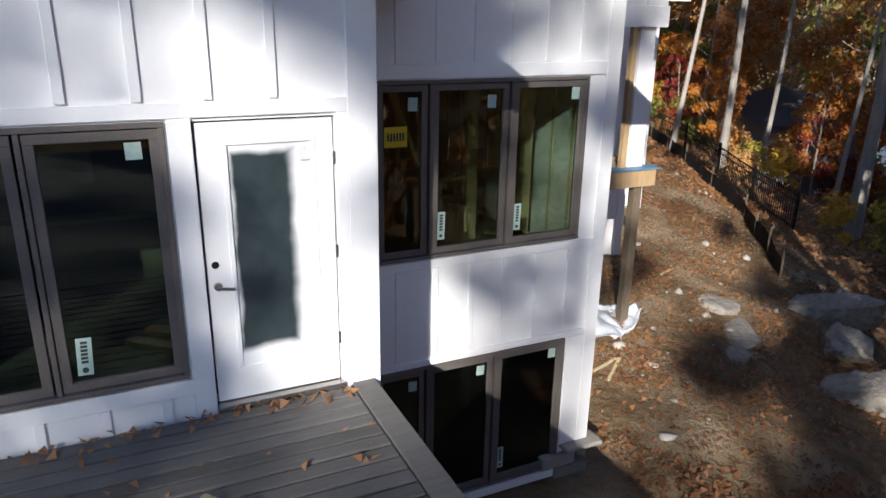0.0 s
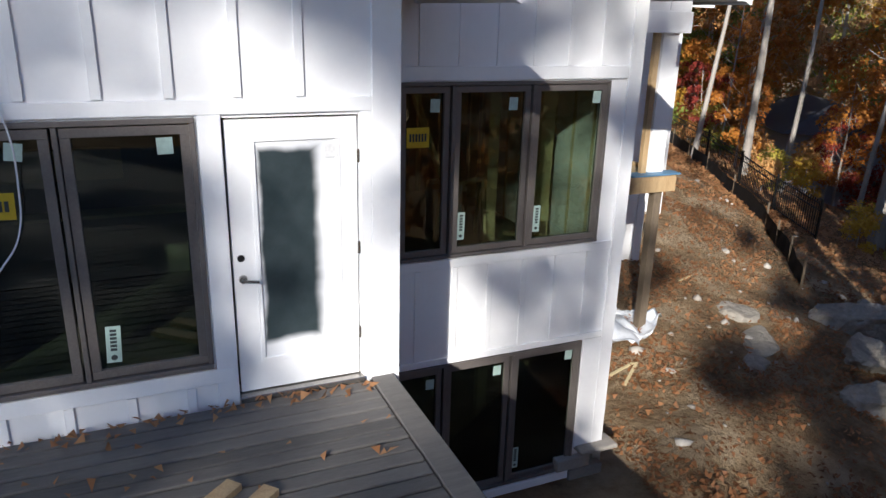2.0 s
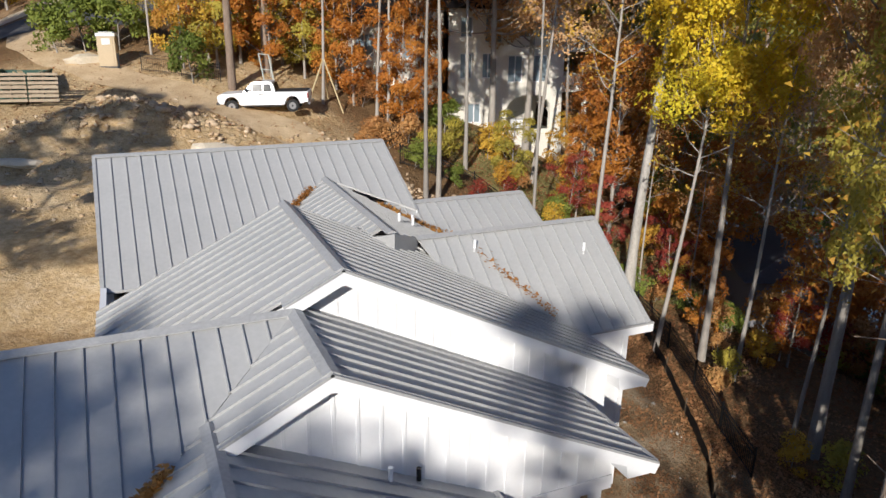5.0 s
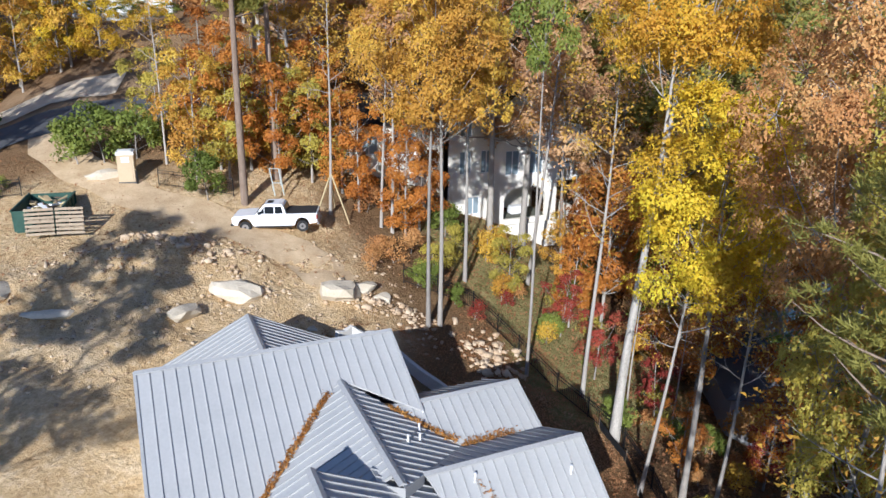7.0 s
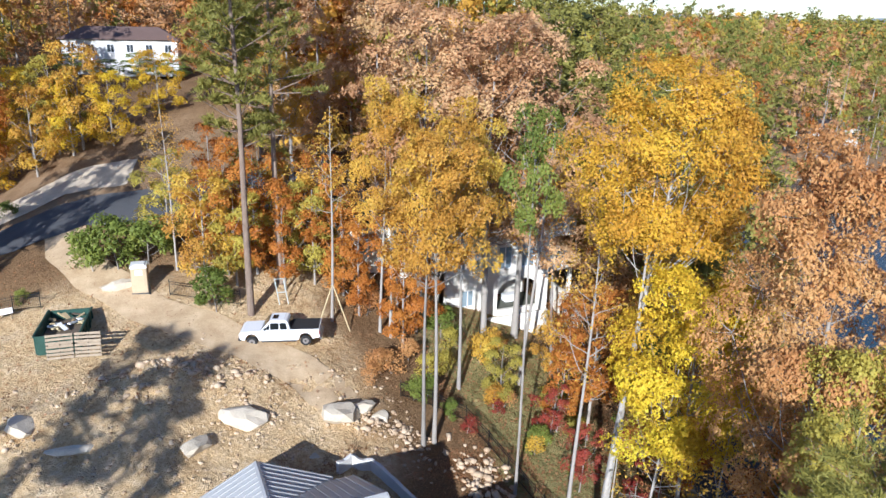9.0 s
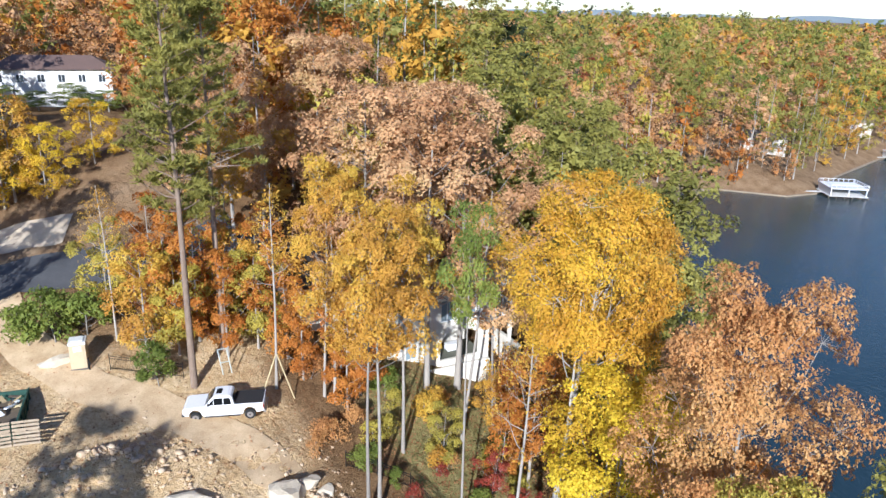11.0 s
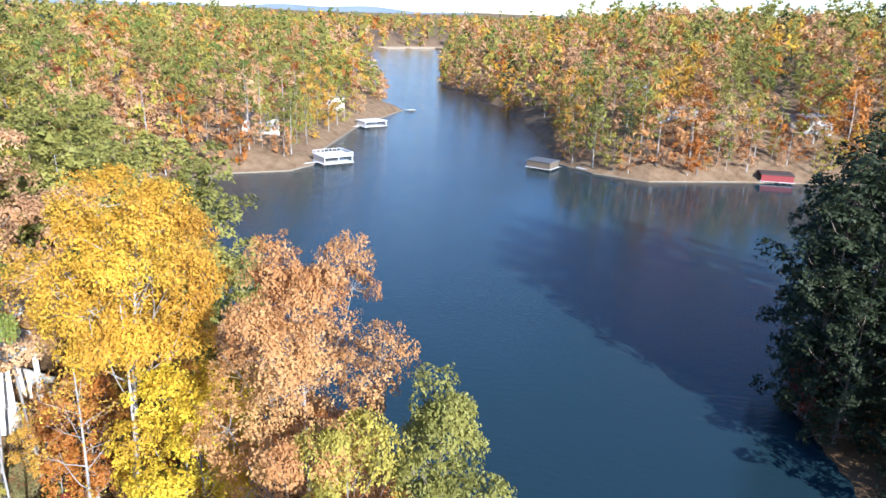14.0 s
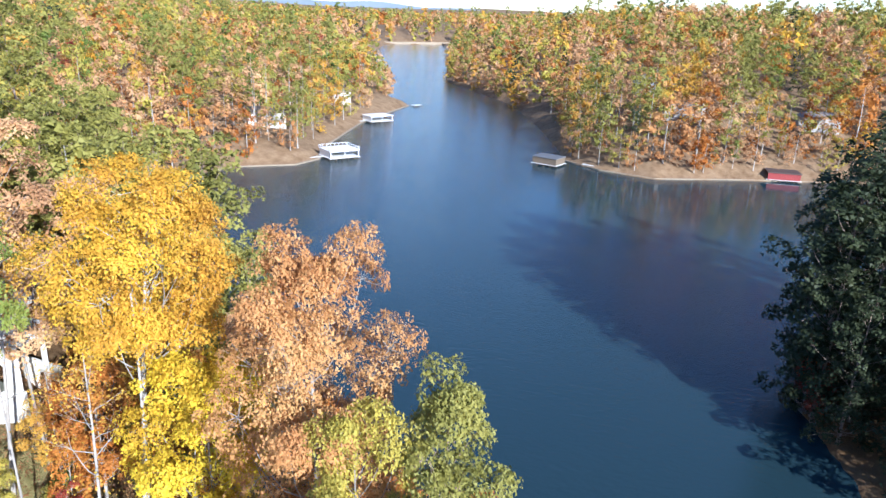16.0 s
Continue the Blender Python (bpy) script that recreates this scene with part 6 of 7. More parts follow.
seawall([(830, 440), (910, 382)], "pale edge of the dam at the lake's end", MAT["seawall"], 3.0)

# ---- trees ----
def leaf_cards(centres, normals, size, rng, long=1.0, loose=0.75):
    """Small leaves (or leaf clusters) at the centres, facing roughly along the normals."""
    k = len(centres)
    n = normals + rng.normal(size=(k, 3)) * loose
    n /= np.linalg.norm(n, axis=1)[:, None] + 1e-9
    a = rng.normal(size=(k, 3))
    a -= n * (a * n).sum(1)[:, None]
    a /= np.linalg.norm(a, axis=1)[:, None] + 1e-9
    c = np.cross(n, a)
    s = size * (0.6 + 0.8 * rng.random(k))[:, None]
    u, v = a * s * long, c * s * 0.8
    V = np.stack([centres - u - v * 0.35, centres + v, centres + u - v * 0.45], 1).reshape(-1, 3)
    return V, np.arange(3 * k).reshape(-1, 3)


def clumps(ends, per, spread, flat, rng, centre):
    """Leaf places in tufts round the branch ends, and the way that each faces: out of its tuft and out of the crown."""
    P, N = [], []
    for p, k in ends:
        m = max(2, int(per * (0.5 + rng.random()) * k))
        g = rng.normal(size=(m, 3))
        g /= np.linalg.norm(g, axis=1)[:, None]
        rad = spread * (0.7 + 0.6 * rng.random()) * (0.55 + 0.75 * rng.random((m, 1)) ** 0.6)
        P.append(np.array(p) + g * rad * np.array((1.25, 1.25, flat * 1.25)))
        out = np.array(p) - centre
        out = out / (np.linalg.norm(out) + 1e-9)
        N.append(g * 0.9 + out * 0.5 + np.array((0, 0, 0.35)))
    return np.concatenate(P), np.concatenate(N)


def join(parts_):
    V, F, off = [], [], 0
    for v, f in parts_:
        V.append(v)
        F.append(f + off)
        off += len(v)
    return np.concatenate(V), np.concatenate(F)


def branch(rng, start, way, length, r0, bend=0.25, steps=5, lift=0.15):
    pts, rad = [np.array(start, float)], [r0]
    d = np.array(way, float)
    d /= np.linalg.norm(d)
    for i in range(steps):
        d = d + rng.normal(size=3) * bend * 0.35 + np.array((0, 0, lift * 0.3))
        d /= np.linalg.norm(d)
        pts.append(pts[-1] + d * length / steps)
        rad.append(r0 * (1 - 0.8 * (i + 1) / steps))
    return pts, rad


def broadleaf(seed, height, spread, clear=0.45, girth=0.2, leaves=6000, size=0.16, lean=0.0, limbs=16, twigs=3, clump=0.7, sides=7, extra=0):
    """Trunk and crown of a leafy tree, base at the origin."""
    rng = np.random.default_rng(seed)
    wood = []
    top = np.array((rng.normal() * 0.4 + lean * height, rng.normal() * 0.4, height * 0.92))
    n = 9
    tp, tr = [], []
    for i in range(n + 1):
        f = i / n
        sway = np.array((math.sin(f * 4 + seed) * 0.18, math.cos(f * 3.3 + seed) * 0.18, 0)) * height / 16 * f
        tp.append(top * f + sway - np.array((0, 0, 0.4)) * (i == 0))
        tr.append(girth * (1.25 if i == 0 else 1) * (1 - 0.88 * f) + 0.015)
    wood.append(tube_arrays(tp, tr, sides))
    ends = []
    for i in range(limbs):
        f = clear + (0.93 - clear) * (i + rng.random() * 0.7) / limbs
        base = np.array([np.interp(f * n, range(n + 1), [p[k] for p in tp]) for k in range(3)])
        w = i * 2.4 + rng.random()
        g = (f - clear) / (1 - clear)
        reach = spread * (0.55 + 0.6 * math.sin(math.pi * min(1, 0.18 + g * 0.8))) * (0.75 + 0.5 * rng.random()) * (1.15 - 0.75 * g)
        up = 0.35 + 0.9 * g
        pts, rad = branch(rng, base, (math.cos(w), math.sin(w), up), reach, max(girth * 0.2, girth * (1 - 0.85 * f) * 0.62), 0.4, 5)
        wood.append(tube_arrays(pts, rad, 4 if sides > 4 else 3))
        ends.append((pts[-1], 1.0))
        for j in range(twigs):
            q = pts[2 + j % 3]
            d = np.array(pts[-1]) - np.array(pts[1]) + rng.normal(size=3) * reach * 0.6
            p2, r2 = branch(rng, q, d, reach * 0.5, rad[2] * 0.5, 0.5, 3)
            wood.append(tube_arrays(p2, r2, 3))
            ends.append((p2[-1], 0.8))
    for p, k in list(ends):
        for j in range(extra):
            ends.append((np.array(p) + rng.normal(size=3) * clump * np.array((1.15, 1.15, 0.9)), k * (0.5 + 0.6 * rng.random())))
    per = max(1, leaves // len(ends))
    P, N = clumps(ends, per, clump, 0.75, rng, np.array((0, 0, height * (0.5 + clear / 2))))
    return join(wood), leaf_cards(P, N, size, rng)


def unit(v):
    return v / (np.linalg.norm(v, axis=-1, keepdims=True) + 1e-9)


def spray_leaves(centres, normals, radius, per, size, rng, loose=0.42, sag=0.35):
    """Leaves laid in shallow sprays: each spray is a small sagging disc of leaves that face much the same way."""
    k = len(centres)
    n = np.repeat(unit(normals), per, 0)
    c = np.repeat(centres, per, 0)
    r_ = np.repeat(radius * (0.65 + 0.7 * rng.random(k)), per)
    a = unit(np.cross(n, rng.normal(size=(k * per, 3))))
    rho = np.sqrt(rng.random(k * per)) * r_
    p = c + a * rho[:, None] + n * (rng.normal(size=k * per) * r_ * 0.16 - sag * rho * rho / (r_ + 1e-9))[:, None]
    return leaf_cards(p, n + a * (rho / (r_ + 1e-9))[:, None] * 0.35, size, rng, 1.0, loose)


def limb(a, b, r0, r1, rng, n=4, sides=4):
    """A bowed limb from a to b."""
    a, b = np.array(a, float), np.array(b, float)
    d = np.linalg.norm(b - a)
    w = rng.normal(size=3) * d * 0.07 + np.array((0, 0, -0.10 * d))
    pts = [a + (b - a) * (i / n) + w * 4 * (i / n) * (1 - i / n) for i in range(n + 1)]
    return tube_arrays(pts, [r0 + (r1 - r0) * (i / n) ** 0.7 for i in range(n + 1)], sides)


def leafy(seed, height, radius, low, girth, leaves, size, lobes=36, sprays=26, spray=0.42, bulk=0.25, off=(0.0, 0.0), top=0.62, twigs=4, sides=7, fork=0.0, ragged=0.35, rise=0.5, core=0):
    """A leafy tree: trunk, limbs out to rounded boughs, and each bough clothed with sprays of leaves on its outer and upper side."""
    rng = np.random.default_rng(seed)
    n = 9
    tp = [np.array((off[0] * (i / n) ** 2 * 0.8 + math.sin(i * 0.5 + seed) * 0.012 * height * i / n, off[1] * (i / n) ** 2 * 0.8 + math.cos(i * 0.43 + seed) * 0.012 * height * i / n, height * 0.9 * i / n - 0.4 * (i == 0))) for i in range(n + 1)]
    wood = [tube_arrays(tp, [girth * (1.3 if i == 0 else 1) * (1 - 0.9 * i / n) + 0.012 for i in range(n + 1)], sides)]

    def at(z):
        f = min(max(z / (height * 0.9), 0), 1) * n
        return np.array([np.interp(f, range(n + 1), [p[k] for p in tp]) for k in range(3)])
    boughs = []
    for i in range(lobes):
        g = (i + 0.5 * rng.random()) / lobes
        prof = math.sin(math.pi * (0.17 + top * g)) ** 0.75 * (1 - 0.45 * g ** 3)
        w = i * 2.39996 + rng.random() * 0.9
        out = radius * prof * (0.30 + 0.62 * math.sqrt(rng.random())) * (1 + ragged * rng.normal() * 0.4)
        rad = radius * bulk * (0.7 + 0.6 * rng.random())
        c = at(height * low) * (1 - g) + at(height) * g
        c = np.array((c[0] + math.cos(w) * out, c[1] + math.sin(w) * out, height * (low + (0.985 - low) * g) - rad * 0.5 + rng.normal() * 0.02 * height))
        boughs.append((c, rad))
    if fork:
        w = rng.random() * 6.28
        e = at(height * 0.8) + np.array((math.cos(w), math.sin(w), 0)) * radius * 0.55
        wood.append(limb(at(height * fork), e, girth * 0.62, girth * 0.12, rng, 6, sides))
    P, N = [], []
    per = max(1, int(leaves / lobes / sprays))
    for c, rad in boughs:
        root = at(max(height * low * 0.85, c[2] - 0.55 * np.hypot(c[0], c[1]) - rad))
        if sides > 3:
            wood.append(limb(root, c, max(0.02, girth * 0.30 * (1.15 - root[2] / height)), 0.02, rng, 4, 4))
        out = unit(c - np.array((off[0] * 0.5, off[1] * 0.5, height * (low + 0.35 * (1 - low)))))
        g = unit(rng.normal(size=(sprays * 2, 3)) + out * 0.45 + np.array((0, 0, 0.40)))[:sprays]
        q = c + g * rad * (0.62 + 0.5 * rng.random((sprays, 1))) * np.array((1.12, 1.12, 0.78))
        P.append(q)
        N.append(g * 0.65 + out * 0.3 + np.array((0, 0, rise)) + rng.normal(size=(sprays, 3)) * 0.32)
        for j in range(min(twigs, sprays)):
            wood.append(limb(c, q[j], 0.018, 0.008, rng, 2, 3))
    crown = [spray_leaves(np.concatenate(P), np.concatenate(N), spray, per, size, rng)]
    for c, rad in boughs if core else ():
        g = unit(rng.normal(size=(core, 3)))
        crown.append(leaf_cards(c + g * rad * 0.22, g, rad * 0.42, rng, 1.0, 0.3))
    return join(wood), join(crown)


def conifer(seed, height, spread, clear=0.45, girth=0.19, needles=9000, length=0.42, whorls=16, per_whorl=4, taper=0.7, width=0.085, tufts=5, sides=7, stubs=5):
    """A pine: straight bole with dead stubs, level limbs in the upper part, tufts of needles out along them."""
    rng = np.random.default_rng(seed)
    n = 8
    tp = [np.array((math.sin(i * 0.9 + seed) * 0.05 * i / n * height / 10, math.cos(i * 0.7 + seed) * 0.05 * i / n * height / 10, height * i / n - 0.4 * (i == 0))) for i in range(n + 1)]
    wood = [tube_arrays(tp, [girth * (1 - 0.85 * i / n) + 0.01 for i in range(n + 1)], sides)]

    def at(f):
        return np.array([np.interp(f * n, range(n + 1), [p[k] for p in tp]) for k in range(3)])
    for i in range(stubs):
        w = rng.random() * 6.28
        p = at(clear * (0.45 + 0.5 * rng.random()))
        wood.append(limb(p, p + np.array((math.cos(w), math.sin(w), 0.1)) * (0.6 + rng.random()), 0.03, 0.01, rng, 2, 3))
    C, D = [], []
    for i in range(whorls):
        f = clear + (0.97 - clear) * (i + 0.7 * rng.random()) / whorls
        g = (f - clear) / (1 - clear)
        for j in range(per_whorl):
            if rng.random() < 0.15:
                continue
            w = rng.random() * 6.28
            reach = spread * (1 - taper * g ** 1.4) * (0.55 + 0.55 * rng.random()) * (0.7 if g < 0.12 else 1)
            pts, rad = branch(rng, at(f), (math.cos(w), math.sin(w), 0.05 + 0.55 * g), reach, girth * (1 - 0.8 * f) * 0.42, 0.3, 4, 0.35)
            if sides > 3:
                wood.append(tube_arrays(pts, rad, 4))
            pts = np.array(pts)
            side = unit(np.array((-math.sin(w), math.cos(w), 0.0)))
            for k in range(tufts):
                u = 0.38 + 0.66 * (k + rng.random() * 0.6) / tufts
                q = pts[0] + (pts[-1] - pts[0]) * min(u, 1.03) + side * rng.normal() * 0.26 * reach * (1.2 - u * 0.6) + np.array((0, 0, 0.16 + 0.12 * rng.normal()))
                C.append(q)
                D.append(unit(np.array((math.cos(w), math.sin(w), 0.0)) * 0.5 + np.array((0, 0, 0.75))))
    C, D = np.array(C), np.array(D)
    per = max(3, needles // len(C))
    c, d = np.repeat(C, per, 0), np.repeat(D, per, 0)
    m = len(c)
    way = unit(unit(rng.normal(size=(m, 3))) * np.array((1, 1, 0.75)) + d * 0.55)
    L = length * (0.65 + 0.6 * rng.random((m, 1)))
    b = c + way * L * 0.15 + rng.normal(size=(m, 3)) * length * np.array((0.30, 0.30, 0.14))
    s = unit(np.cross(way, d + rng.normal(size=(m, 3)) * 0.5)) * width * (0.7 + 0.6 * rng.random((m, 1)))
    V = np.stack([b - s, b + s, b + way * L], 1).reshape(-1, 3)
    return join(wood), (V, np.arange(3 * m).reshape(-1, 3))


class Kind:
    """A tree's meshes, built once and shared by its copies."""

    def __init__(self, wood, crown, bark, leaf, label, category="tree"):
        self.wood = mesh_from("trunk", *wood, MAT[bark], True)
        self.crown = mesh_from("crown", *crown, LEAF[leaf])
        self.label, self.category = label, category

    def plant(self, x, y, turn=0.0, scale=1.0, z=None, wide=None, tilt=(0, 0), name="tree", label=""):
        e = tagged(new(name), label or self.label, self.category)
        e.empty_display_size = 0.2
        e.matrix_basis = pose(x, y, gz(x, y) - 0.05 if z is None else z, tilt[0], tilt[1], turn) @ Matrix.Diagonal((wide or scale, wide or scale, scale, 1))
        for nm, me in (("trunk", self.wood), ("crown", self.crown)):
            o = new(nm, me)
            o.parent = e
        return e


def woods():
    """Far woods as one mesh for each leaf colour."""
    kinds = {}
    spec = [("pine", "n"), ("pine", "n"), ("evergreen", "n"), ("rust", "b"), ("tan", "b"), ("gold", "b"), ("orange", "b"), ("olive", "b"), ("red", "b"), ("amber", "b"), ("green", "n"), ("pine", "n")]
    # leaves, leaf size, boughs, sprays on a bough, spray radius
    lods = ((1280, 0.26, 17, 18, 0.55), (860, 0.33, 12, 18, 0.7), (220, 0.8, 9, 7, 1.2), (48, 2.0, 6, 4, 2.0))
    for lod, (lv, sz, lb, sp_, sr) in enumerate(lods):
        for k, (leaf, form) in enumerate(spec):
            for v in range(2 if lod < 2 else 1):
                if form == "n":
                    w, c = leafy(80 + k + 50 * v, 24 + 2 * v, 4.0, 0.26 + 0.1 * v, 0.22, lv, sz * 0.95, lb + 2, sp_, sr * 0.9, 0.42, twigs=0, sides=3, top=0.7, ragged=0.7, rise=0.2, core=6)
                else:
                    w, c = leafy(60 + k + 50 * v, 17 + (k % 3) * 2.0, 5.4 - 0.6 * v, 0.12 + 0.08 * v, 0.22, lv, sz, lb, sp_, sr, 0.38, twigs=0, sides=3, rise=0.2, core=6)
                kinds[lod, k, v] = (leaf, w, c)
    out = {}
    r = np.random.default_rng(11)
    weights = np.array((1.0, 3.4, 0.5, 3.4, 5.4, 2.4, 1.8, 4.6, 0.03, 0.5, 1.0, 3.2))
    spots = []
    for ring, (r0, r1, gap, a0, a1) in enumerate(((58, 150, 7.4, -14, 125), (150, 330, 9.6, -8, 103), (330, 760, 14.0, 0, 101), (760, 1900, 25.0, 24, 101))):
        xs = np.arange(-120, r1, gap)
        ys = np.arange(-150, r1, gap)
        X, Y = np.meshgrid(xs, ys)
        X = X.ravel() + r.uniform(-0.45, 0.45, X.size) * gap
        Y = Y.ravel() + r.uniform(-0.45, 0.45, Y.size) * gap
        R = np.hypot(X, Y)
        ang = np.degrees(np.arctan2(X, Y))          # clockwise from +y
        d = shore_distance(X, Y)
        ok = (R >= r0) & (R < r1) & (ang > a0) & (ang < a1) & (d > 2.5)
        ok &= ~((X > 150) & (X < 330) & (Y > 100) & (Y < 175) & (d < 4))
        ok &= ~((X > 205) & (X < 262) & (Y > -70) & (Y < 45) & (d < 4) & (r.random(X.size) < 0.5))
        ok &= ~((X > 318) & (X < 345) & (Y > 20) & (Y < 60))
        ok &= ~((X < 13) & (Y < 80)) & ~((X > 13) & (X < 42) & (Y > 40) & (Y < 67))
        ok &= ~((X > -14) & (X < 12) & (Y > 80) & (Y < 146))
        ok &= ~((Y < -5) & (X < 150) & (ang < 104))
        for x, y, d_ in zip(X[ok], Y[ok], d[ok]):
            spots.append((x, y, ring, d_))
    # a fringe of lower trees along the water
    for (ax, ay), (bx, by), gap in (((247, 62), (229, 55), 5.0), ((228, 54), (219, 40), 5.0), ((219, 40), (216, 26), 5.5), ((355, 113), (247, 62), 7.0), ((447, 190), (355, 113), 9.0), ((640, 268), (447, 190), 12.0), ((60, 61), (150, 137), 8.0), ((230, -2), (217, 22), 14.0), ((250, -70), (231, -4), 9.0), ((330, 168), (420, 234), 9.0)):
        n_ = int(math.hypot(bx - ax, by - ay) / gap)
        for i in range(n_):
            f = (i + r.random() * 0.8) / n_
            x, y = ax + (bx - ax) * f, ay + (by - ay) * f
            for k in range(8):
                q = (x + 2.6 * math.cos(k * 0.785), y + 2.6 * math.sin(k * 0.785))
                if shore_distance(np.array([q[0]]), np.array([q[1]]))[0] > 1.9:
                    spots.append((q[0], q[1], 1 if math.hypot(*q) < 330 else 2, 3.0))
                    break
    X, Y = np.meshgrid(np.arange(120, 300, 5.5), np.arange(-80, 175, 5.5))
    X = X.ravel() + r.uniform(-2.4, 2.4, X.size)
    Y = Y.ravel() + r.uniform(-2.4, 2.4, Y.size)
    d = shore_distance(X, Y)
    ok = (d > np.where(Y > 75, 7.0, 3.0)) & (d < 20) & (np.hypot(X, Y) < 330) & (r.random(X.size) < np.where(Y > 75, 0.35, 0.5))
    low = set(range(len(spots), len(spots) + int(ok.sum())))
    spots += [(x, y, 1, d_) for x, y, d_ in zip(X[ok], Y[ok], d[ok])]
    zs = ground(np.array([s_[0] for s_ in spots]), np.array([s_[1] for s_ in spots]))
    for i_, ((x, y, lod, d_), z) in enumerate(zip(spots, zs)):
        patch = waves(np.array([x]), np.array([y]), 21.0)[0]
        p = weights.copy()
        p[[0, 1, 2, 10, 11]] *= 1.7 if patch > 0.2 else 0.45
        dark = y < -10 and x < 150
        top = 99.0
        if dark:
            p[:3] *= 3
            lim = (-5 + 0.81 * (x - 84) - y) / 0.333 if x < 100 else (12 + 0.6 * (x - 105) - y) / 0.456
            top = -12 + 0.435 * lim
            if top < z + 4 or (x > 66 and d_ < 34):
                continue
        p /= p.sum()
        k = r.choice(len(p), p=p)
        leaf, w, c = kinds[lod, k, int(r.random() * 2) if lod < 2 else 0]
        s_ = (0.68 + 0.55 * r.random()) * (0.8 if d_ < 7 and not dark else 1.0)
        s_ = min(s_, (top - z) / 23) * (0.40 if i_ in low else 1.0)
        a = r.random() * 6.283
        wide = s_ * (0.9 + 0.3 * r.random())
        ca, sa = math.cos(a) * wide, math.sin(a) * wide
        M = np.array(((ca, -sa, 0), (sa, ca, 0), (0, 0, s_ * (0.85 + 0.3 * r.random()))))
        t = np.array((x, y, z))
        out.setdefault(("leaf", leaf), []).append((c[0] @ M.T + t, c[1]))
        if lod == 0 or (lod == 1 and d_ < 30):
            out.setdefault(("wood", "bark_grey"), []).append((w[0] @ M.T + t, w[1]))
    for (what, key), lst in out.items():
        V, F = join(lst)
        if what == "leaf":
            o = new("woods", mesh_from("woods", V, F, FAR_LEAF[key]))
            tagged(o, f"far {key} autumn woods on the lake's hills", "woods", kind="stuff")
        else:
            o = new("woods_trunks", mesh_from("woods_trunks", V, F, MAT[key], True))
            tagged(o, "grey trunks of the far woods", "woods", kind="stuff")


woods()
BIG_YELLOW = Kind(*leafy(1, 28, 4.7, 0.72, 0.30, 66000, 0.072, 52, 40, 0.46, 0.27, (1.6, -2.6), fork=0.46), "bark_pale", "amber", "tall amber and yellow autumn tree with a pale forked trunk")
YELLOW = Kind(*leafy(18, 19, 3.9, 0.58, 0.17, 40000, 0.078, 34, 32, 0.45, 0.28), "bark_grey", "yellow", "bright yellow autumn tree")
YELLOW_LOW = Kind(*leafy(19, 11, 4.2, 0.2, 0.14, 8500, 0.12, 18, 20, 0.5, 0.28), "bark_grey", "yellow", "low spreading yellow tree on the bank above the road")
RUST = Kind(*leafy(2, 27, 5.6, 0.55, 0.30, 78000, 0.075, 50, 40, 0.46, 0.25, ragged=0.8, twigs=10), "bark_grey", "rust", "rust-brown oak in autumn leaf by the lake")
TAN = Kind(*leafy(3, 26, 5.8, 0.36, 0.26, 22000, 0.128, 38, 26, 0.55, 0.25, ragged=0.6), "bark_grey", "tan", "pinkish tan oak in autumn leaf")
GOLD = Kind(*leafy(4, 22, 3.7, 0.62, 0.17, 17000, 0.092, 22, 24, 0.46, 0.29, ragged=0.7), "bark_grey", "gold", "golden orange tree with a slender grey trunk")
GOLD_LOW = Kind(*leafy(5, 10, 2.9, 0.2, 0.10, 8000, 0.098, 18, 18, 0.42, 0.3, twigs=2), "bark_grey", "gold", "young golden orange tree in the understorey")
ORANGE = Kind(*leafy(6, 17, 4.3, 0.30, 0.18, 14000, 0.125, 26, 22, 0.55, 0.28), "bark_grey", "orange", "orange autumn tree in the woods")
ORANGE_LOW = Kind(*leafy(36, 10, 2.8, 0.2, 0.10, 7500, 0.098, 17, 18, 0.42, 0.3, twigs=2), "bark_grey", "orange", "young orange tree in the understorey")
OLIVE = Kind(*leafy(7, 22, 4.2, 0.44, 0.22, 40000, 0.082, 34, 32, 0.48, 0.28), "bark_grey", "olive", "olive and yellow tree turning in autumn")
OLIVE_LOW = Kind(*leafy(17, 9, 2.7, 0.2, 0.09, 7500, 0.098, 17, 18, 0.42, 0.3, twigs=2), "bark_grey", "olive", "young olive-yellow tree in the understorey")
GREEN = Kind(*leafy(8, 14, 3.5, 0.3, 0.15, 12000, 0.11, 22, 22, 0.5, 0.28), "bark_grey", "green", "small tree still in green leaf")
GREEN_TOP = Kind(*leafy(28, 22, 2.4, 0.72, 0.13, 6500, 0.10, 12, 22, 0.45, 0.36), "bark_grey", "green", "slender tree still in green leaf")
RED = Kind(*leafy(9, 10, 2.8, 0.25, 0.09, 4600, 0.105, 15, 16, 0.42, 0.28, ragged=0.7, twigs=2), "bark_grey", "red", "small tree with dark red autumn leaves")
RUSSET = Kind(*leafy(10, 11, 3.0, 0.25, 0.09, 4600, 0.11, 15, 16, 0.42, 0.28, ragged=0.7, twigs=2), "bark_grey", "orange", "small russet tree in the understorey")
PINE = Kind(*conifer(11, 27, 4.4, 0.42, 0.26, 13000, 0.40, 15, 4, 0.62, 0.05, 6), "bark_pine", "pine", "tall pine with a bare bole and tufted crown")
NEAR_PINE = Kind(*conifer(14, 27, 3.6, 0.66, 0.26, 26000, 0.24, 15, 5, 0.62, 0.016, 9), "bark_pine", "pine", "tall pine with long green needles beside the yard's boulders")
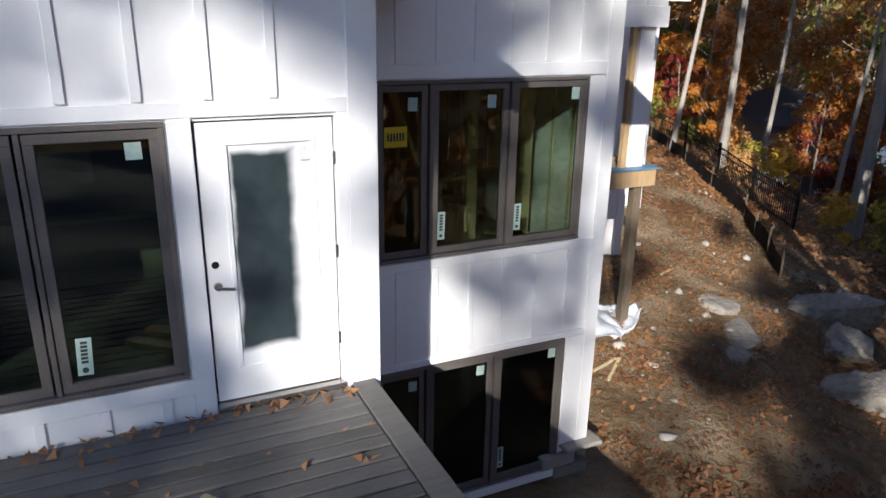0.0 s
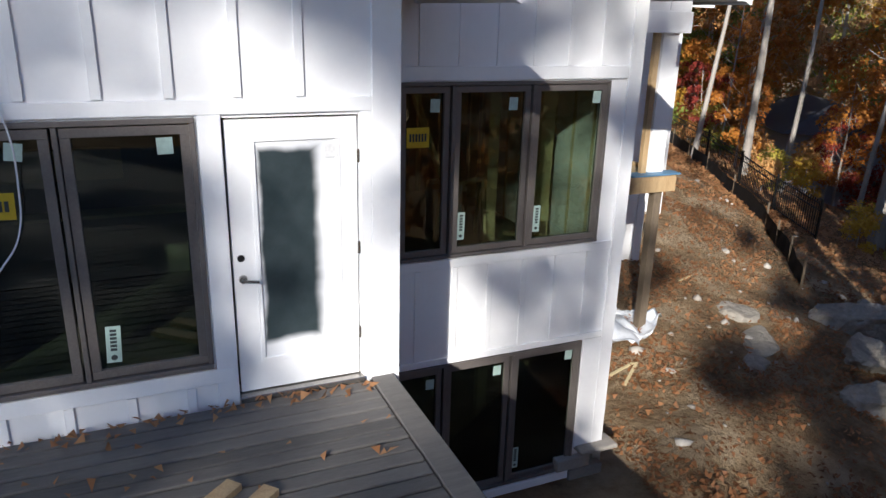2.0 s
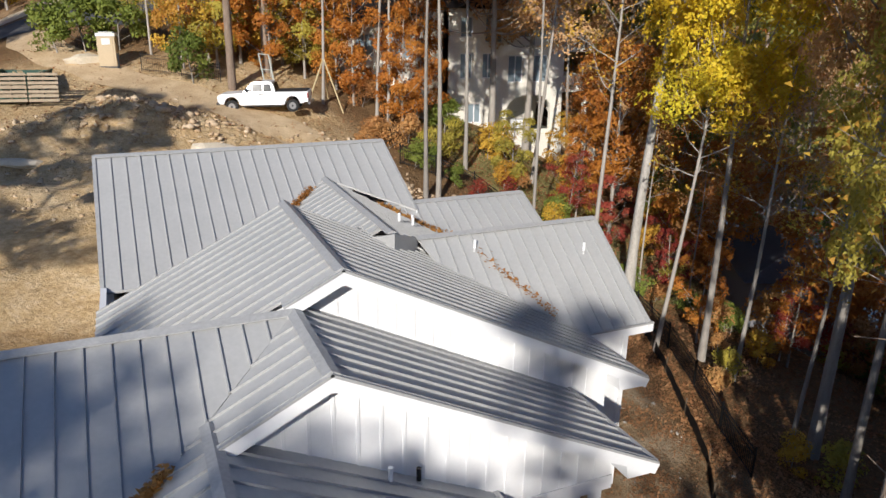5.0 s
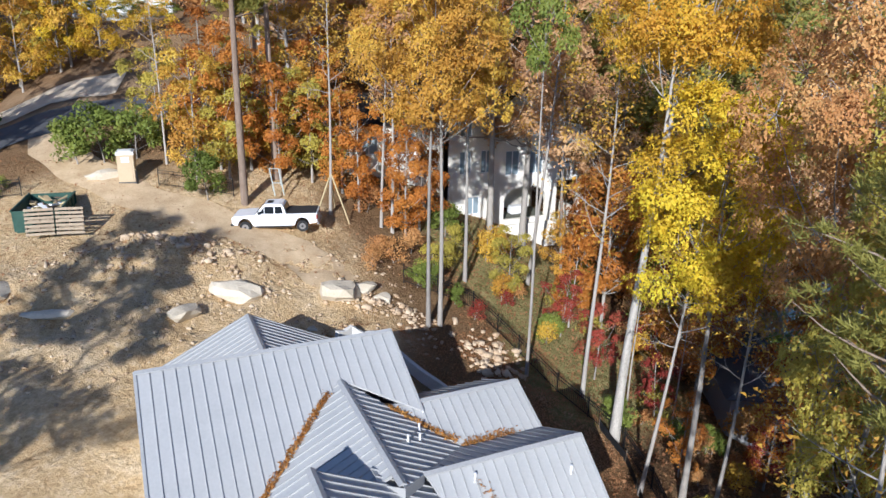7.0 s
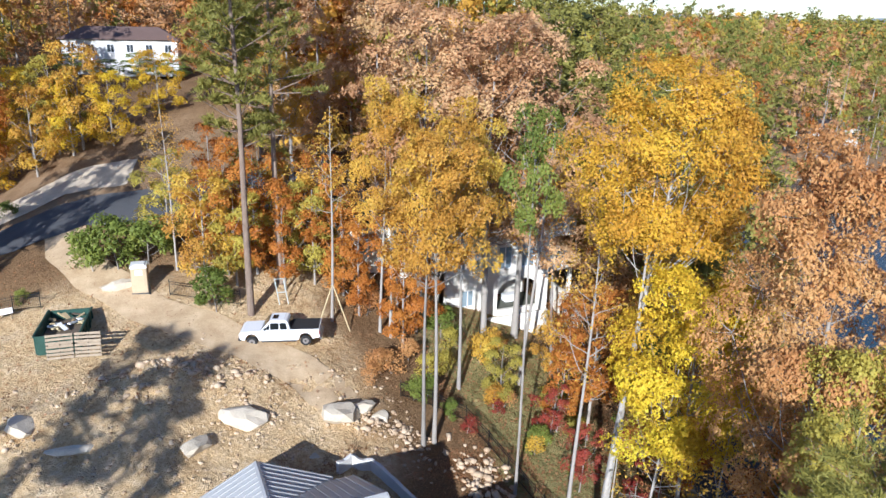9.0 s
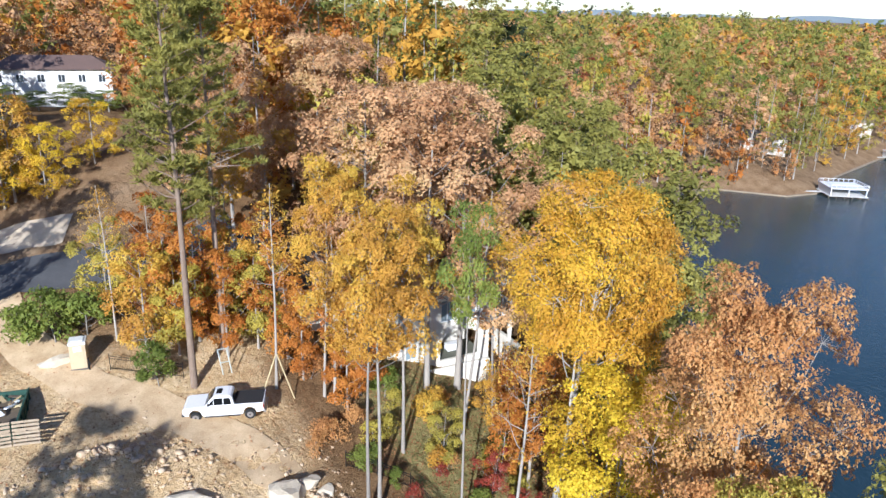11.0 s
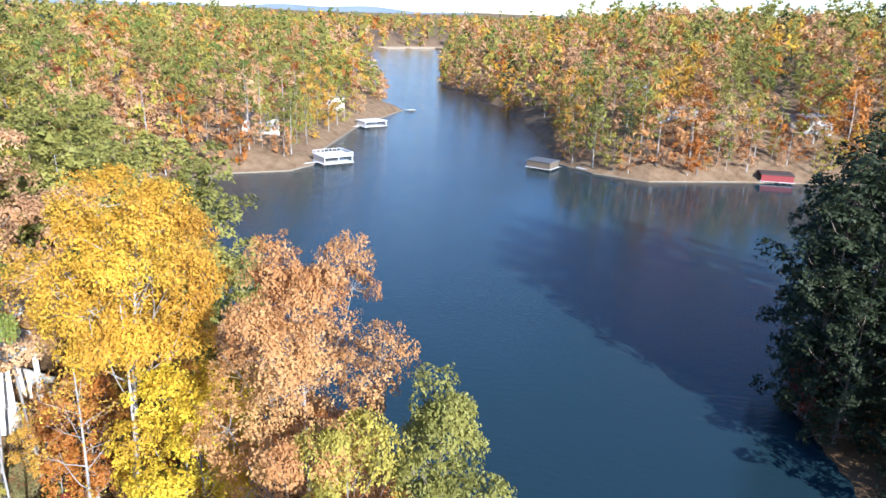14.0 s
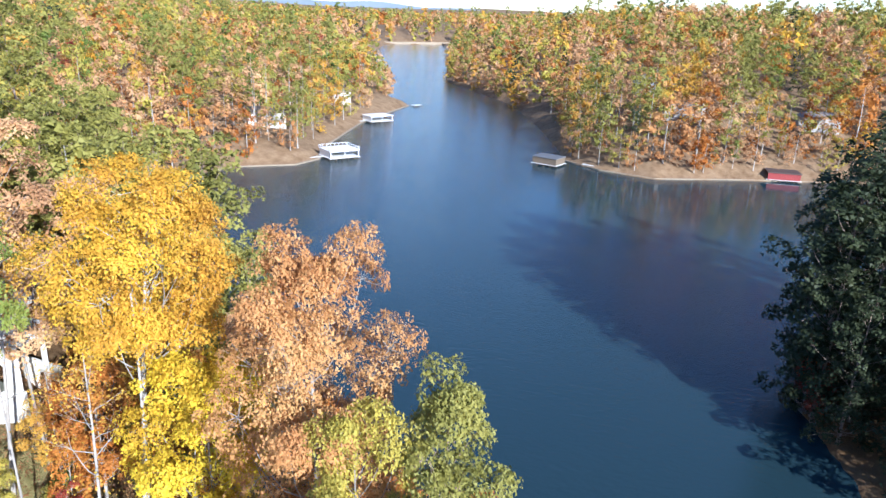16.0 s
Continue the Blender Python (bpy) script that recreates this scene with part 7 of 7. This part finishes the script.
HILL_PINE = Kind(*leafy(13, 26, 4.6, 0.30, 0.24, 10500, 0.17, 42, 18, 0.5, 0.26, top=0.72, ragged=0.8, rise=0.6, twigs=3), "bark_pine", "pine", "broad tufted pine on the lake's bank")
CEDAR = Kind(*leafy(12, 24, 3.8, 0.44, 0.24, 40000, 0.096, 44, 34, 0.42, 0.29, top=0.74, ragged=0.5, twigs=8, rise=0.3), "bark_pine", "pine", "full green pine at the lake's edge")
BANK_PINE = Kind(*leafy(45, 27, 6.0, 0.08, 0.26, 5700, 0.255, 40, 18, 0.6, 0.24, top=0.76, ragged=0.8, sides=5, twigs=2), "bark_pine", "evergreen", "broad dark pine overhanging the lake's bank")
BARE = Kind(*broadleaf(14, 20, 2.4, 0.5, 0.12, 1500, 0.09, limbs=14, twigs=5, clump=0.5), "bark_grey", "gold", "slender pale tree with a few last leaves")
THIN = Kind(*broadleaf(15, 15, 1.9, 0.5, 0.08, 1500, 0.085, limbs=12, twigs=4, clump=0.4), "bark_grey", "rust", "thin grey sapling with a few brown leaves")
SOUTH = Kind(*leafy(46, 22, 5.0, 0.12, 0.26, 3200, 0.30, 20, 14, 0.7, 0.30, twigs=0, sides=4), "bark_grey", "rust", "dense oak on the slope south of the deck")
SHRUB = {}
for nm, sd, lf, n_ in (("green", 21, "green", 1400), ("rust", 22, "rust", 900), ("olive", 23, "olive", 950), ("red", 24, "red", 700), ("gold", 25, "gold", 900)):
    SHRUB[nm] = Kind(*broadleaf(sd, 2.2, 0.95, 0.08, 0.03, int(n_ * 1.5), 0.085, limbs=10, twigs=1, clump=0.3, sides=3), "bark_grey", lf, {"green": "leafy green bush on the slope", "rust": "rusty brown bush on the bank", "olive": "olive-yellow bush in the woods", "red": "low crimson bush by the fence", "gold": "golden bush in autumn leaf"}[nm], "bush")
SHADE = Kind(*broadleaf(31, 30, 4.4, 0.42, 0.24, 2700, 0.30, limbs=17, twigs=2, clump=0.55), "bark_grey", "tan", "tall oak behind the deck that dapples the house with shade")
SHADE_THIN = Kind(*broadleaf(32, 30, 4.6, 0.40, 0.20, 3000, 0.205, limbs=16, twigs=3, clump=0.7), "bark_grey", "tan", "tall half-bare oak behind the deck that dapples the house")
SHADE_HIGH = Kind(*broadleaf(33, 37, 4.8, 0.60, 0.22, 1300, 0.27, limbs=12, twigs=2, clump=0.5), "bark_grey", "tan", "very tall oak behind the deck with a high crown")

# trees that stand in sight, one by one
rr2 = random.Random(5)
BIG_YELLOW.plant(22.8, 26.6, 0, 1.06, wide=0.92)
YELLOW.plant(23.9, 22.2, 200, (18.6 - gz(23.9, 22.2)) / 19, wide=0.98, label="bright yellow tree beside the tall pale-trunked one")
NEAR_PINE.plant(13.1, 6.5, 200, (21.0 - gz(13.1, 6.5)) / 27, wide=0.95)
RUST.plant(24.0, 15.9, 10, (25.2 - gz(24.0, 15.9)) / 26.6, wide=0.82)
TAN.plant(42, 33, 130, 0.8)
OLIVE.plant(21.2, 12.4, 70, (19.4 - gz(21.2, 12.4)) / 21.7, wide=0.72)
CEDAR.plant(23.1, 9.1, 0, (20.9 - gz(23.1, 9.1)) / 23.7, wide=0.74)
for x, y, t, s_ in ((26.5, 49.3, 0, 1.08), (30.2, 50.2, 120, 1.1), (21.0, 50.5, 240, 1.0), (34.5, 67.5, 60, 0.85), (23.5, 69.0, 180, 0.85), (40.5, 51, 300, 0.95), (14.0, 66.0, 20, 0.8), (28.5, 72, 150, 0.85)):
    TAN.plant(x, y, t, s_)
for x, y, t, s_ in ((15.5, 36.1, 0, 0.95), (16.4, 36.4, 110, 1.0), (17.2, 47.2, 200, 0.9), (20.6, 41.6, 60, 0.95), (19.0, 50.5, 20, 0.85), (36.5, 38.5, 150, 0.85), (12.0, 60.0, 250, 0.75)):
    GOLD.plant(x, y, t, s_, wide=s_ * 0.85)
for x, y, t, s_, tl in ((26.8, 43.3, 30, 1.15, (0, 6)), (31.0, 44.9, 140, 1.1, (0, 3)), (23.2, 30.4, 60, 1.05, (0, 0)), (21.4, 22.6, 0, 0.85, (0, 5)), (16.5, 47.7, 80, 0.9, (0, -2)), (12.9, 48.6, 10, 0.9, (0, 0)),
                        (2.4, 56.0, 60, 0.7, (0, -4)), (24.6, 20.8, 300, 0.85, (0, 2)), (22.9, 16.1, 20, 0.75, (0, 3)), (18.2, 8.6, 130, 1.05, (0, 4))):
    BARE.plant(x, y, t, s_, tilt=tl)
for x, y, t, s_ in ((7.0, 49.6, 0, 1.08), (10.0, 53.4, 70, 1.02), (10.0, 70.5, 40, 0.85), (12.5, 74.0, 120, 0.85)):
    PINE.plant(x, y, t, s_)
for x, y, t, s_ in ((52, 58, 0, 0.95), (57, 66, 50, 0.9), (63, 71, 100, 0.95), (48, 64, 150, 0.9), (55, 73, 200, 1.0), (67, 79, 250, 0.9), (45, 71, 300, 0.95), (61, 84, 20, 1.0), (73, 84, 70, 0.9), (51, 82, 110, 1.0),
                    (49, 51.5, 40, 0.85), (45.5, 57.5, 190, 0.9), (57, 60.5, 310, 0.8), (69, 75, 10, 0.8), (41, 63, 80, 0.95), (79, 90, 140, 0.9),
                    (47.6, 42.6, 220, 1.12), (44.6, 46.0, 20, 1.05), (50.0, 47.5, 100, 1.0), (46.8, 38.0, 60, 0.8)):
    HILL_PINE.plant(x, y, t, s_ * 1.18)
for x, y, t, top in ((91, -13.2, 60, 14), (97, -14.6, 200, 17), (104, -16.0, 0, 19), (112, -20, 120, 21), (94, -17.5, 30, 17), (102, -22, 90, 20), (88, -17, 260, 11), (110, -26, 140, 22), (87, -13.0, 20, 6), (83, -15.5, 90, 4), (99, -14.2, 150, 9), (107, -17.2, 290, 12)):
    s_ = (top + 3.5 - gz(x, y)) / 27
    BANK_PINE.plant(x, y, t, s_, wide=max(0.8, s_ * 1.12))
# pines out of view, added as blockers that shade the bank
for k in range(24):
    x, y = 72 + 7.2 * (k % 8) + rr2.uniform(-2, 2), -25 - 8.5 * (k // 8) + rr2.uniform(-2, 2)
    far = (-5 + 0.81 * (x - 84) - y) / 0.333 if x < 100 else (12 + 0.6 * (x - 105) - y) / 0.456
    top = min(-13 + 0.435 * far, 24)
    if top > gz(x, y) + 5 and y < -0.27 * x:
        BANK_PINE.plant(x, y, k * 50, (top - gz(x, y)) / 27, wide=1.15, label="unseen tall pine added to shade the lake's bank")
for x, y, t, s_ in ((91, -12.6, 40, 0.6), (94, -13.2, 100, 0.65), (89, -13.0, 200, 0.55), (98, -14.2, 20, 0.6), (102, -15.4, 60, 0.55), (86.5, -13.4, 10, 0.5)):
    RED.plant(x, y, t, s_ * 1.3, label="dark red tree over the stones at the water's edge")
for x, y, t, s_ in ((92.5, -12.8, 0, 0.4), (96, -13.8, 180, 0.4)):
    ORANGE.plant(x, y, t, s_, label="russet tree over the stones at the water's edge")
for x, y, t, s_ in ((20, 77, 0, 1.25), (14, 80, 100, 1.1), (38, 72, 200, 1.0), (45, 55, 280, 0.95), (41, 44, 30, 0.85), (30, 38, 330, 0.8), (35, 60, 90, 0.9), (-14, 82, 120, 0.9)):
    ORANGE.plant(x, y, t, s_)
ORANGE.plant(24.5, 84.0, 10, 1.55, wide=1.7, label="large orange tree behind the tan oaks")
for x, y, t, s_ in ((33.0, 31.0, 90, 0.8), (36.5, 24.5, 200, 0.95), (34.5, 18.5, 40, 0.8), (38.0, 13.5, 300, 0.75)):
    ORANGE.plant(x, y, t, s_)
for x, y, t, s_ in ((4.3, 53.4, 0, 1.0), (11.6, 55.5, 140, 1.0), (-4.5, 84.0, 0, 1.2), (-9.0, 82.0, 90, 1.0)):
    GOLD_LOW.plant(x, y, t, s_)
for x, y, t, s_ in ((6.6, 53.2, 30, 0.95), (12.8, 53.4, 120, 1.0), (9.6, 58.5, 230, 1.1), (2.2, 60.0, 310, 0.9), (23.6, 40.5, 50, 0.6), (-7.0, 86.0, 200, 1.2)):
    OLIVE_LOW.plant(x, y, t, s_)
for x, y, t, s_ in ((8.4, 54.5, 60, 1.1), (5.5, 57.5, 20, 1.1), (6.2, 54.8, 10, 1.0), (10.2, 52.6, 90, 0.9), (14.8, 52.0, 210, 0.95), (13.6, 56.5, 300, 1.1), (17.8, 46.0, 30, 0.85), (19.6, 47.8, 150, 1.0), (15.4, 49.6, 60, 0.9)):
    ORANGE_LOW.plant(x, y, t, s_)
for x, y, t, s_ in ((40.5, 28.0, 100, 0.9), (34.5, 36.5, 240, 0.8)):
    GREEN.plant(x, y, t, s_)
GREEN_TOP.plant(20.2, 32.0, 30, 1.16, wide=0.72, label="slender tree still in green leaf beside the fence")
SHRUB["green"].plant(4.6, 50.0, 40, 1.5, wide=1.3, name="bush", label="small dark evergreen by the iron fence")
rr = random.Random(77)
for k in range(30):
    x, y = rr.uniform(24, 43), rr.uniform(4, 46)
    kind = (RUSSET, RED, THIN, RUSSET, RED, THIN, GOLD_LOW)[k % 7]
    if gz(x, y) > LAKE + 1 and not (34 < x < 43 and 26 < y < 36):
        kind.plant(x, y, rr.uniform(0, 360), rr.uniform(0.45, 0.75), tilt=(rr.uniform(-4, 4), rr.uniform(-4, 4)))
for k in range(40):
    x, y = rr.uniform(35, 44.5), rr.uniform(16, 36)
    if gz(x, y) > LAKE + 0.3:
        SHRUB[("rust", "red", "rust", "green")[k % 4]].plant(x, y, rr.uniform(0, 360), rr.uniform(1.2, 2.0), name="bush", label="tall dark bush under the trees by the water")
for k in range(60):
    x, y = rr.uniform(21.5, 42), rr.uniform(6, 50)
    if gz(x, y) > LAKE + 1:
        SHRUB[("rust", "olive", "gold", "rust", "green")[k % 5]].plant(x, y, rr.uniform(0, 360), rr.uniform(0.5, 1.0), name="bush")
for nm, x, y, s_ in (("green", -1.8, 57.2, 1.9), ("green", 0.4, 57.6, 1.7), ("green", -3.6, 57.8, 1.5), ("red", 19.2, 37.2, 0.6), ("gold", 22.6, 39.8, 0.9), ("red", 22.9, 39.4, 0.6), ("gold", 25.2, 45.4, 1.3), ("gold", 24.0, 45.0, 1.1), ("rust", 14.6, 43.4, 0.8),
                     ("rust", 15.8, 43.0, 0.9), ("rust", 13.8, 41.8, 0.7), ("green", 16.4, 40.2, 0.8), ("green", 17.6, 40.6, 0.7), ("olive", 18.6, 42.6, 0.9), ("olive", 20.2, 43.6, 0.8), ("rust", 17.6, 44.4, 0.9), ("green", 18.4, 38.6, 0.6), ("olive", 27.8, 40.5, 0.9),
                     ("olive", 29.0, 38.0, 0.9), ("gold", 30.5, 41.0, 0.9), ("green", 21.6, 47.4, 1.2), ("rust", 16.0, 49.6, 0.9), ("green", -13.5, 73.0, 0.8), ("green", -11.0, 74.0, 0.7), ("green", -8.6, 55.8, 0.5)):
    SHRUB[nm].plant(x, y, rr.uniform(0, 360), s_, name="bush")
# oaks behind the deck, between the sun and the house
sa, ca = math.sin(radians(SUN_AZIMUTH)), math.cos(radians(SUN_AZIMUTH))
for kind, p, s0, sc in ((SHADE_THIN, -6.0, -40, 0.98), (SHADE_THIN, -8.5, -34, 0.84), (SHADE_THIN, -4.2, -34, 0.86), (SHADE_THIN, -2.4, -46, 0.98), (SHADE_HIGH, 0.2, -38, 0.84), (SHADE, -8.9, -45, 1.05), (SHADE, 11.8, -42, 0.9), (SHADE, 16, -44, 0.85)):
    kind.plant(p * ca + s0 * sa, -p * sa + s0 * ca, p * 77, sc)
for p, s0 in ((3.4, -43), (5.4, -39), (7.2, -45)):
    x, y = p * ca + s0 * sa, -p * sa + s0 * ca
    SHADE.plant(x, y, p * 77, (23.0 - gz(x, y)) / 29)
for x, y, t, s_ in ((-21.8, 10, 0, 0.95), (-25.4, 12.5, 200, 1.0), (-30, 42, 150, 1.0), (-26, 50, 10, 0.9)):
    SHADE.plant(x, y, t, s_, label="tall oak beside the clay slope, casting shade on it")
for x, y, t, s_ in ((-15, 57, 0, 0.9), (-18, 60, 100, 0.85), (-16, 84, 200, 0.8), (14, 92, 300, 0.85), (-19, 95, 60, 0.9)):
    TAN.plant(x, y, t, s_, wide=s_ * 0.8)
for x, y, t_, s_ in ((-10.0, 90.0, 0, 1.05), (-5.5, 83.5, 100, 0.8), (-1.5, 82.0, 200, 0.75), (-13.5, 84, 300, 0.9), (3.5, 86, 50, 0.7)):
    YELLOW_LOW.plant(x, y, t_, s_)
for x, y, t_, top in ((-7.0, 129, 0, 21.5), (-2.0, 128, 90, 20.5), (3.0, 129.5, 180, 21.5), (8.0, 128, 270, 20.5)):
    GREEN.plant(x, y, t_, (top - gz(x, y)) / 14, wide=0.9, label="low green tree on the slope below the hill house")
# low oaks beside and below the yard, out of view, added to shade the slope
for p, s0, top in ((10.5, 6, 4.5), (12.5, 9, 5), (14.5, 10, 8), (17, 10, 9.5), (14.5, 18, 3), (17.5, 18, 4), (20.5, 21, 3), (23.5, 24, 2), (19.5, 9, 10), (22, 12, 8.5), (25, 15, 6), (28, 20, 2), (21, 5, 11), (24, 7, 10), (27, 11, 8)):
    x, y = p * 0.809 + s0 * 0.588, -p * 0.588 + s0 * 0.809
    if gz(x, y) > LAKE + 0.5:
        SOUTH.plant(x, y, p * 31, (top + 3 - gz(x, y)) / 22, wide=0.85, label="low oak below the yard, unseen, added for its shade")
# tall oaks beyond the deck's end, unseen, added to keep the wooded bank dark
for p, s0, top in ((8.0, -6, 28.5), (10.2, -3, 28), (12.8, -6, 18), (14.8, -7, 18), (16.8, -4, 17)):
    x, y = p * 0.809 + s0 * 0.588, -p * 0.588 + s0 * 0.809
    SOUTH.plant(x, y, p * 53, (top - gz(x, y)) / 22, wide=0.68, label="tall dense oak past the deck's end, unseen, added for shade")
# a stand of unseen oaks on the slope south of the yard, added for shade
for k in range(33):
    p, s0 = 14 + 3.4 * (k % 11) + rr.uniform(-1, 1), -20 + 11 * (k // 11) + rr.uniform(-2, 2)
    x, y = p * 0.809 + s0 * 0.588, -p * 0.588 + s0 * 0.809
    top = 7.5 if p < 19 else 11.0
    top = min(top, -12 + 0.435 * (-5 + 0.81 * (x - 84) - y) / 0.333 + 30 * (x < 40))
    if y < -0.25 * x - 5 and gz(x, y) > LAKE + 0.5 and top > gz(x, y) + 4:
        SOUTH.plant(x, y, k * 67, (top - gz(x, y)) / 22, wide=0.95)

# ---- curved retaining wall behind the rear gable, and flat ledges in the yard ----
def retaining_wall(path, tall, thick):
    """A curved wall that follows the ground, with a flat top."""
    pts = along(path, 0.25)
    bm = bmesh.new()
    prev = None
    for i, (x, y) in enumerate(pts):
        ax, ay = pts[max(i - 1, 0)]
        bx, by = pts[min(i + 1, len(pts) - 1)]
        d = Vector((bx - ax, by - ay, 0)).normalized()
        n_ = Vector((-d.y, d.x, 0)) * thick / 2
        z = gz(x, y)
        c = Vector((x, y, 0))
        row = [bm.verts.new(c + n_ * s + Vector((0, 0, h))) for s, h in ((-1, z - 0.5), (-1, z + tall), (1, z + tall), (1, z - 0.5))]
        if prev:
            for k in range(3):
                bm.faces.new((prev[k], prev[k + 1], row[k + 1], row[k]))
        else:
            bm.faces.new(row)
        prev = row
    bm.faces.new(list(reversed(prev)))
    bmesh.ops.recalc_face_normals(bm, faces=bm.faces[:])
    bmesh.ops.bevel(bm, geom=[e for e in bm.edges if not e.is_boundary and e.calc_face_angle(0) > 1.2], offset=0.02, segments=1, affect="EDGES")
    return bm


tagged(part("retaining_wall", retaining_wall([(9.2, 34.2), (10.2, 34.7), (11.4, 34.4), (12.3, 32.8), (13.2, 31.1), (14.1, 29.4)], 0.75, 0.24),
            mottled("poured_concrete", (0.52, 0.50, 0.46), (0.66, 0.64, 0.59), 1.2, 16, 0.85, strength=0.3)), "pale poured concrete retaining wall curving behind the house", "wall")
for k, (x, y, sx, sy, turn) in enumerate(((10.8, 8.9, 0.6, 0.3, 40), (11.3, 9.9, 0.4, 0.3, 110), (9.9, 8.2, 0.3, 0.22, 10))):
    o = part("ledge_stone", lump(k + 60, sx, sy, 0.16, 0.2, 3), MAT["boulder"])
    o.matrix_basis = pose(x, y, gz(x, y) - 0.02, 3, -6, turn)
    tagged(o, "flat grey ledge stone half sunk in the yard's leaves", "stone", "yard ledges")
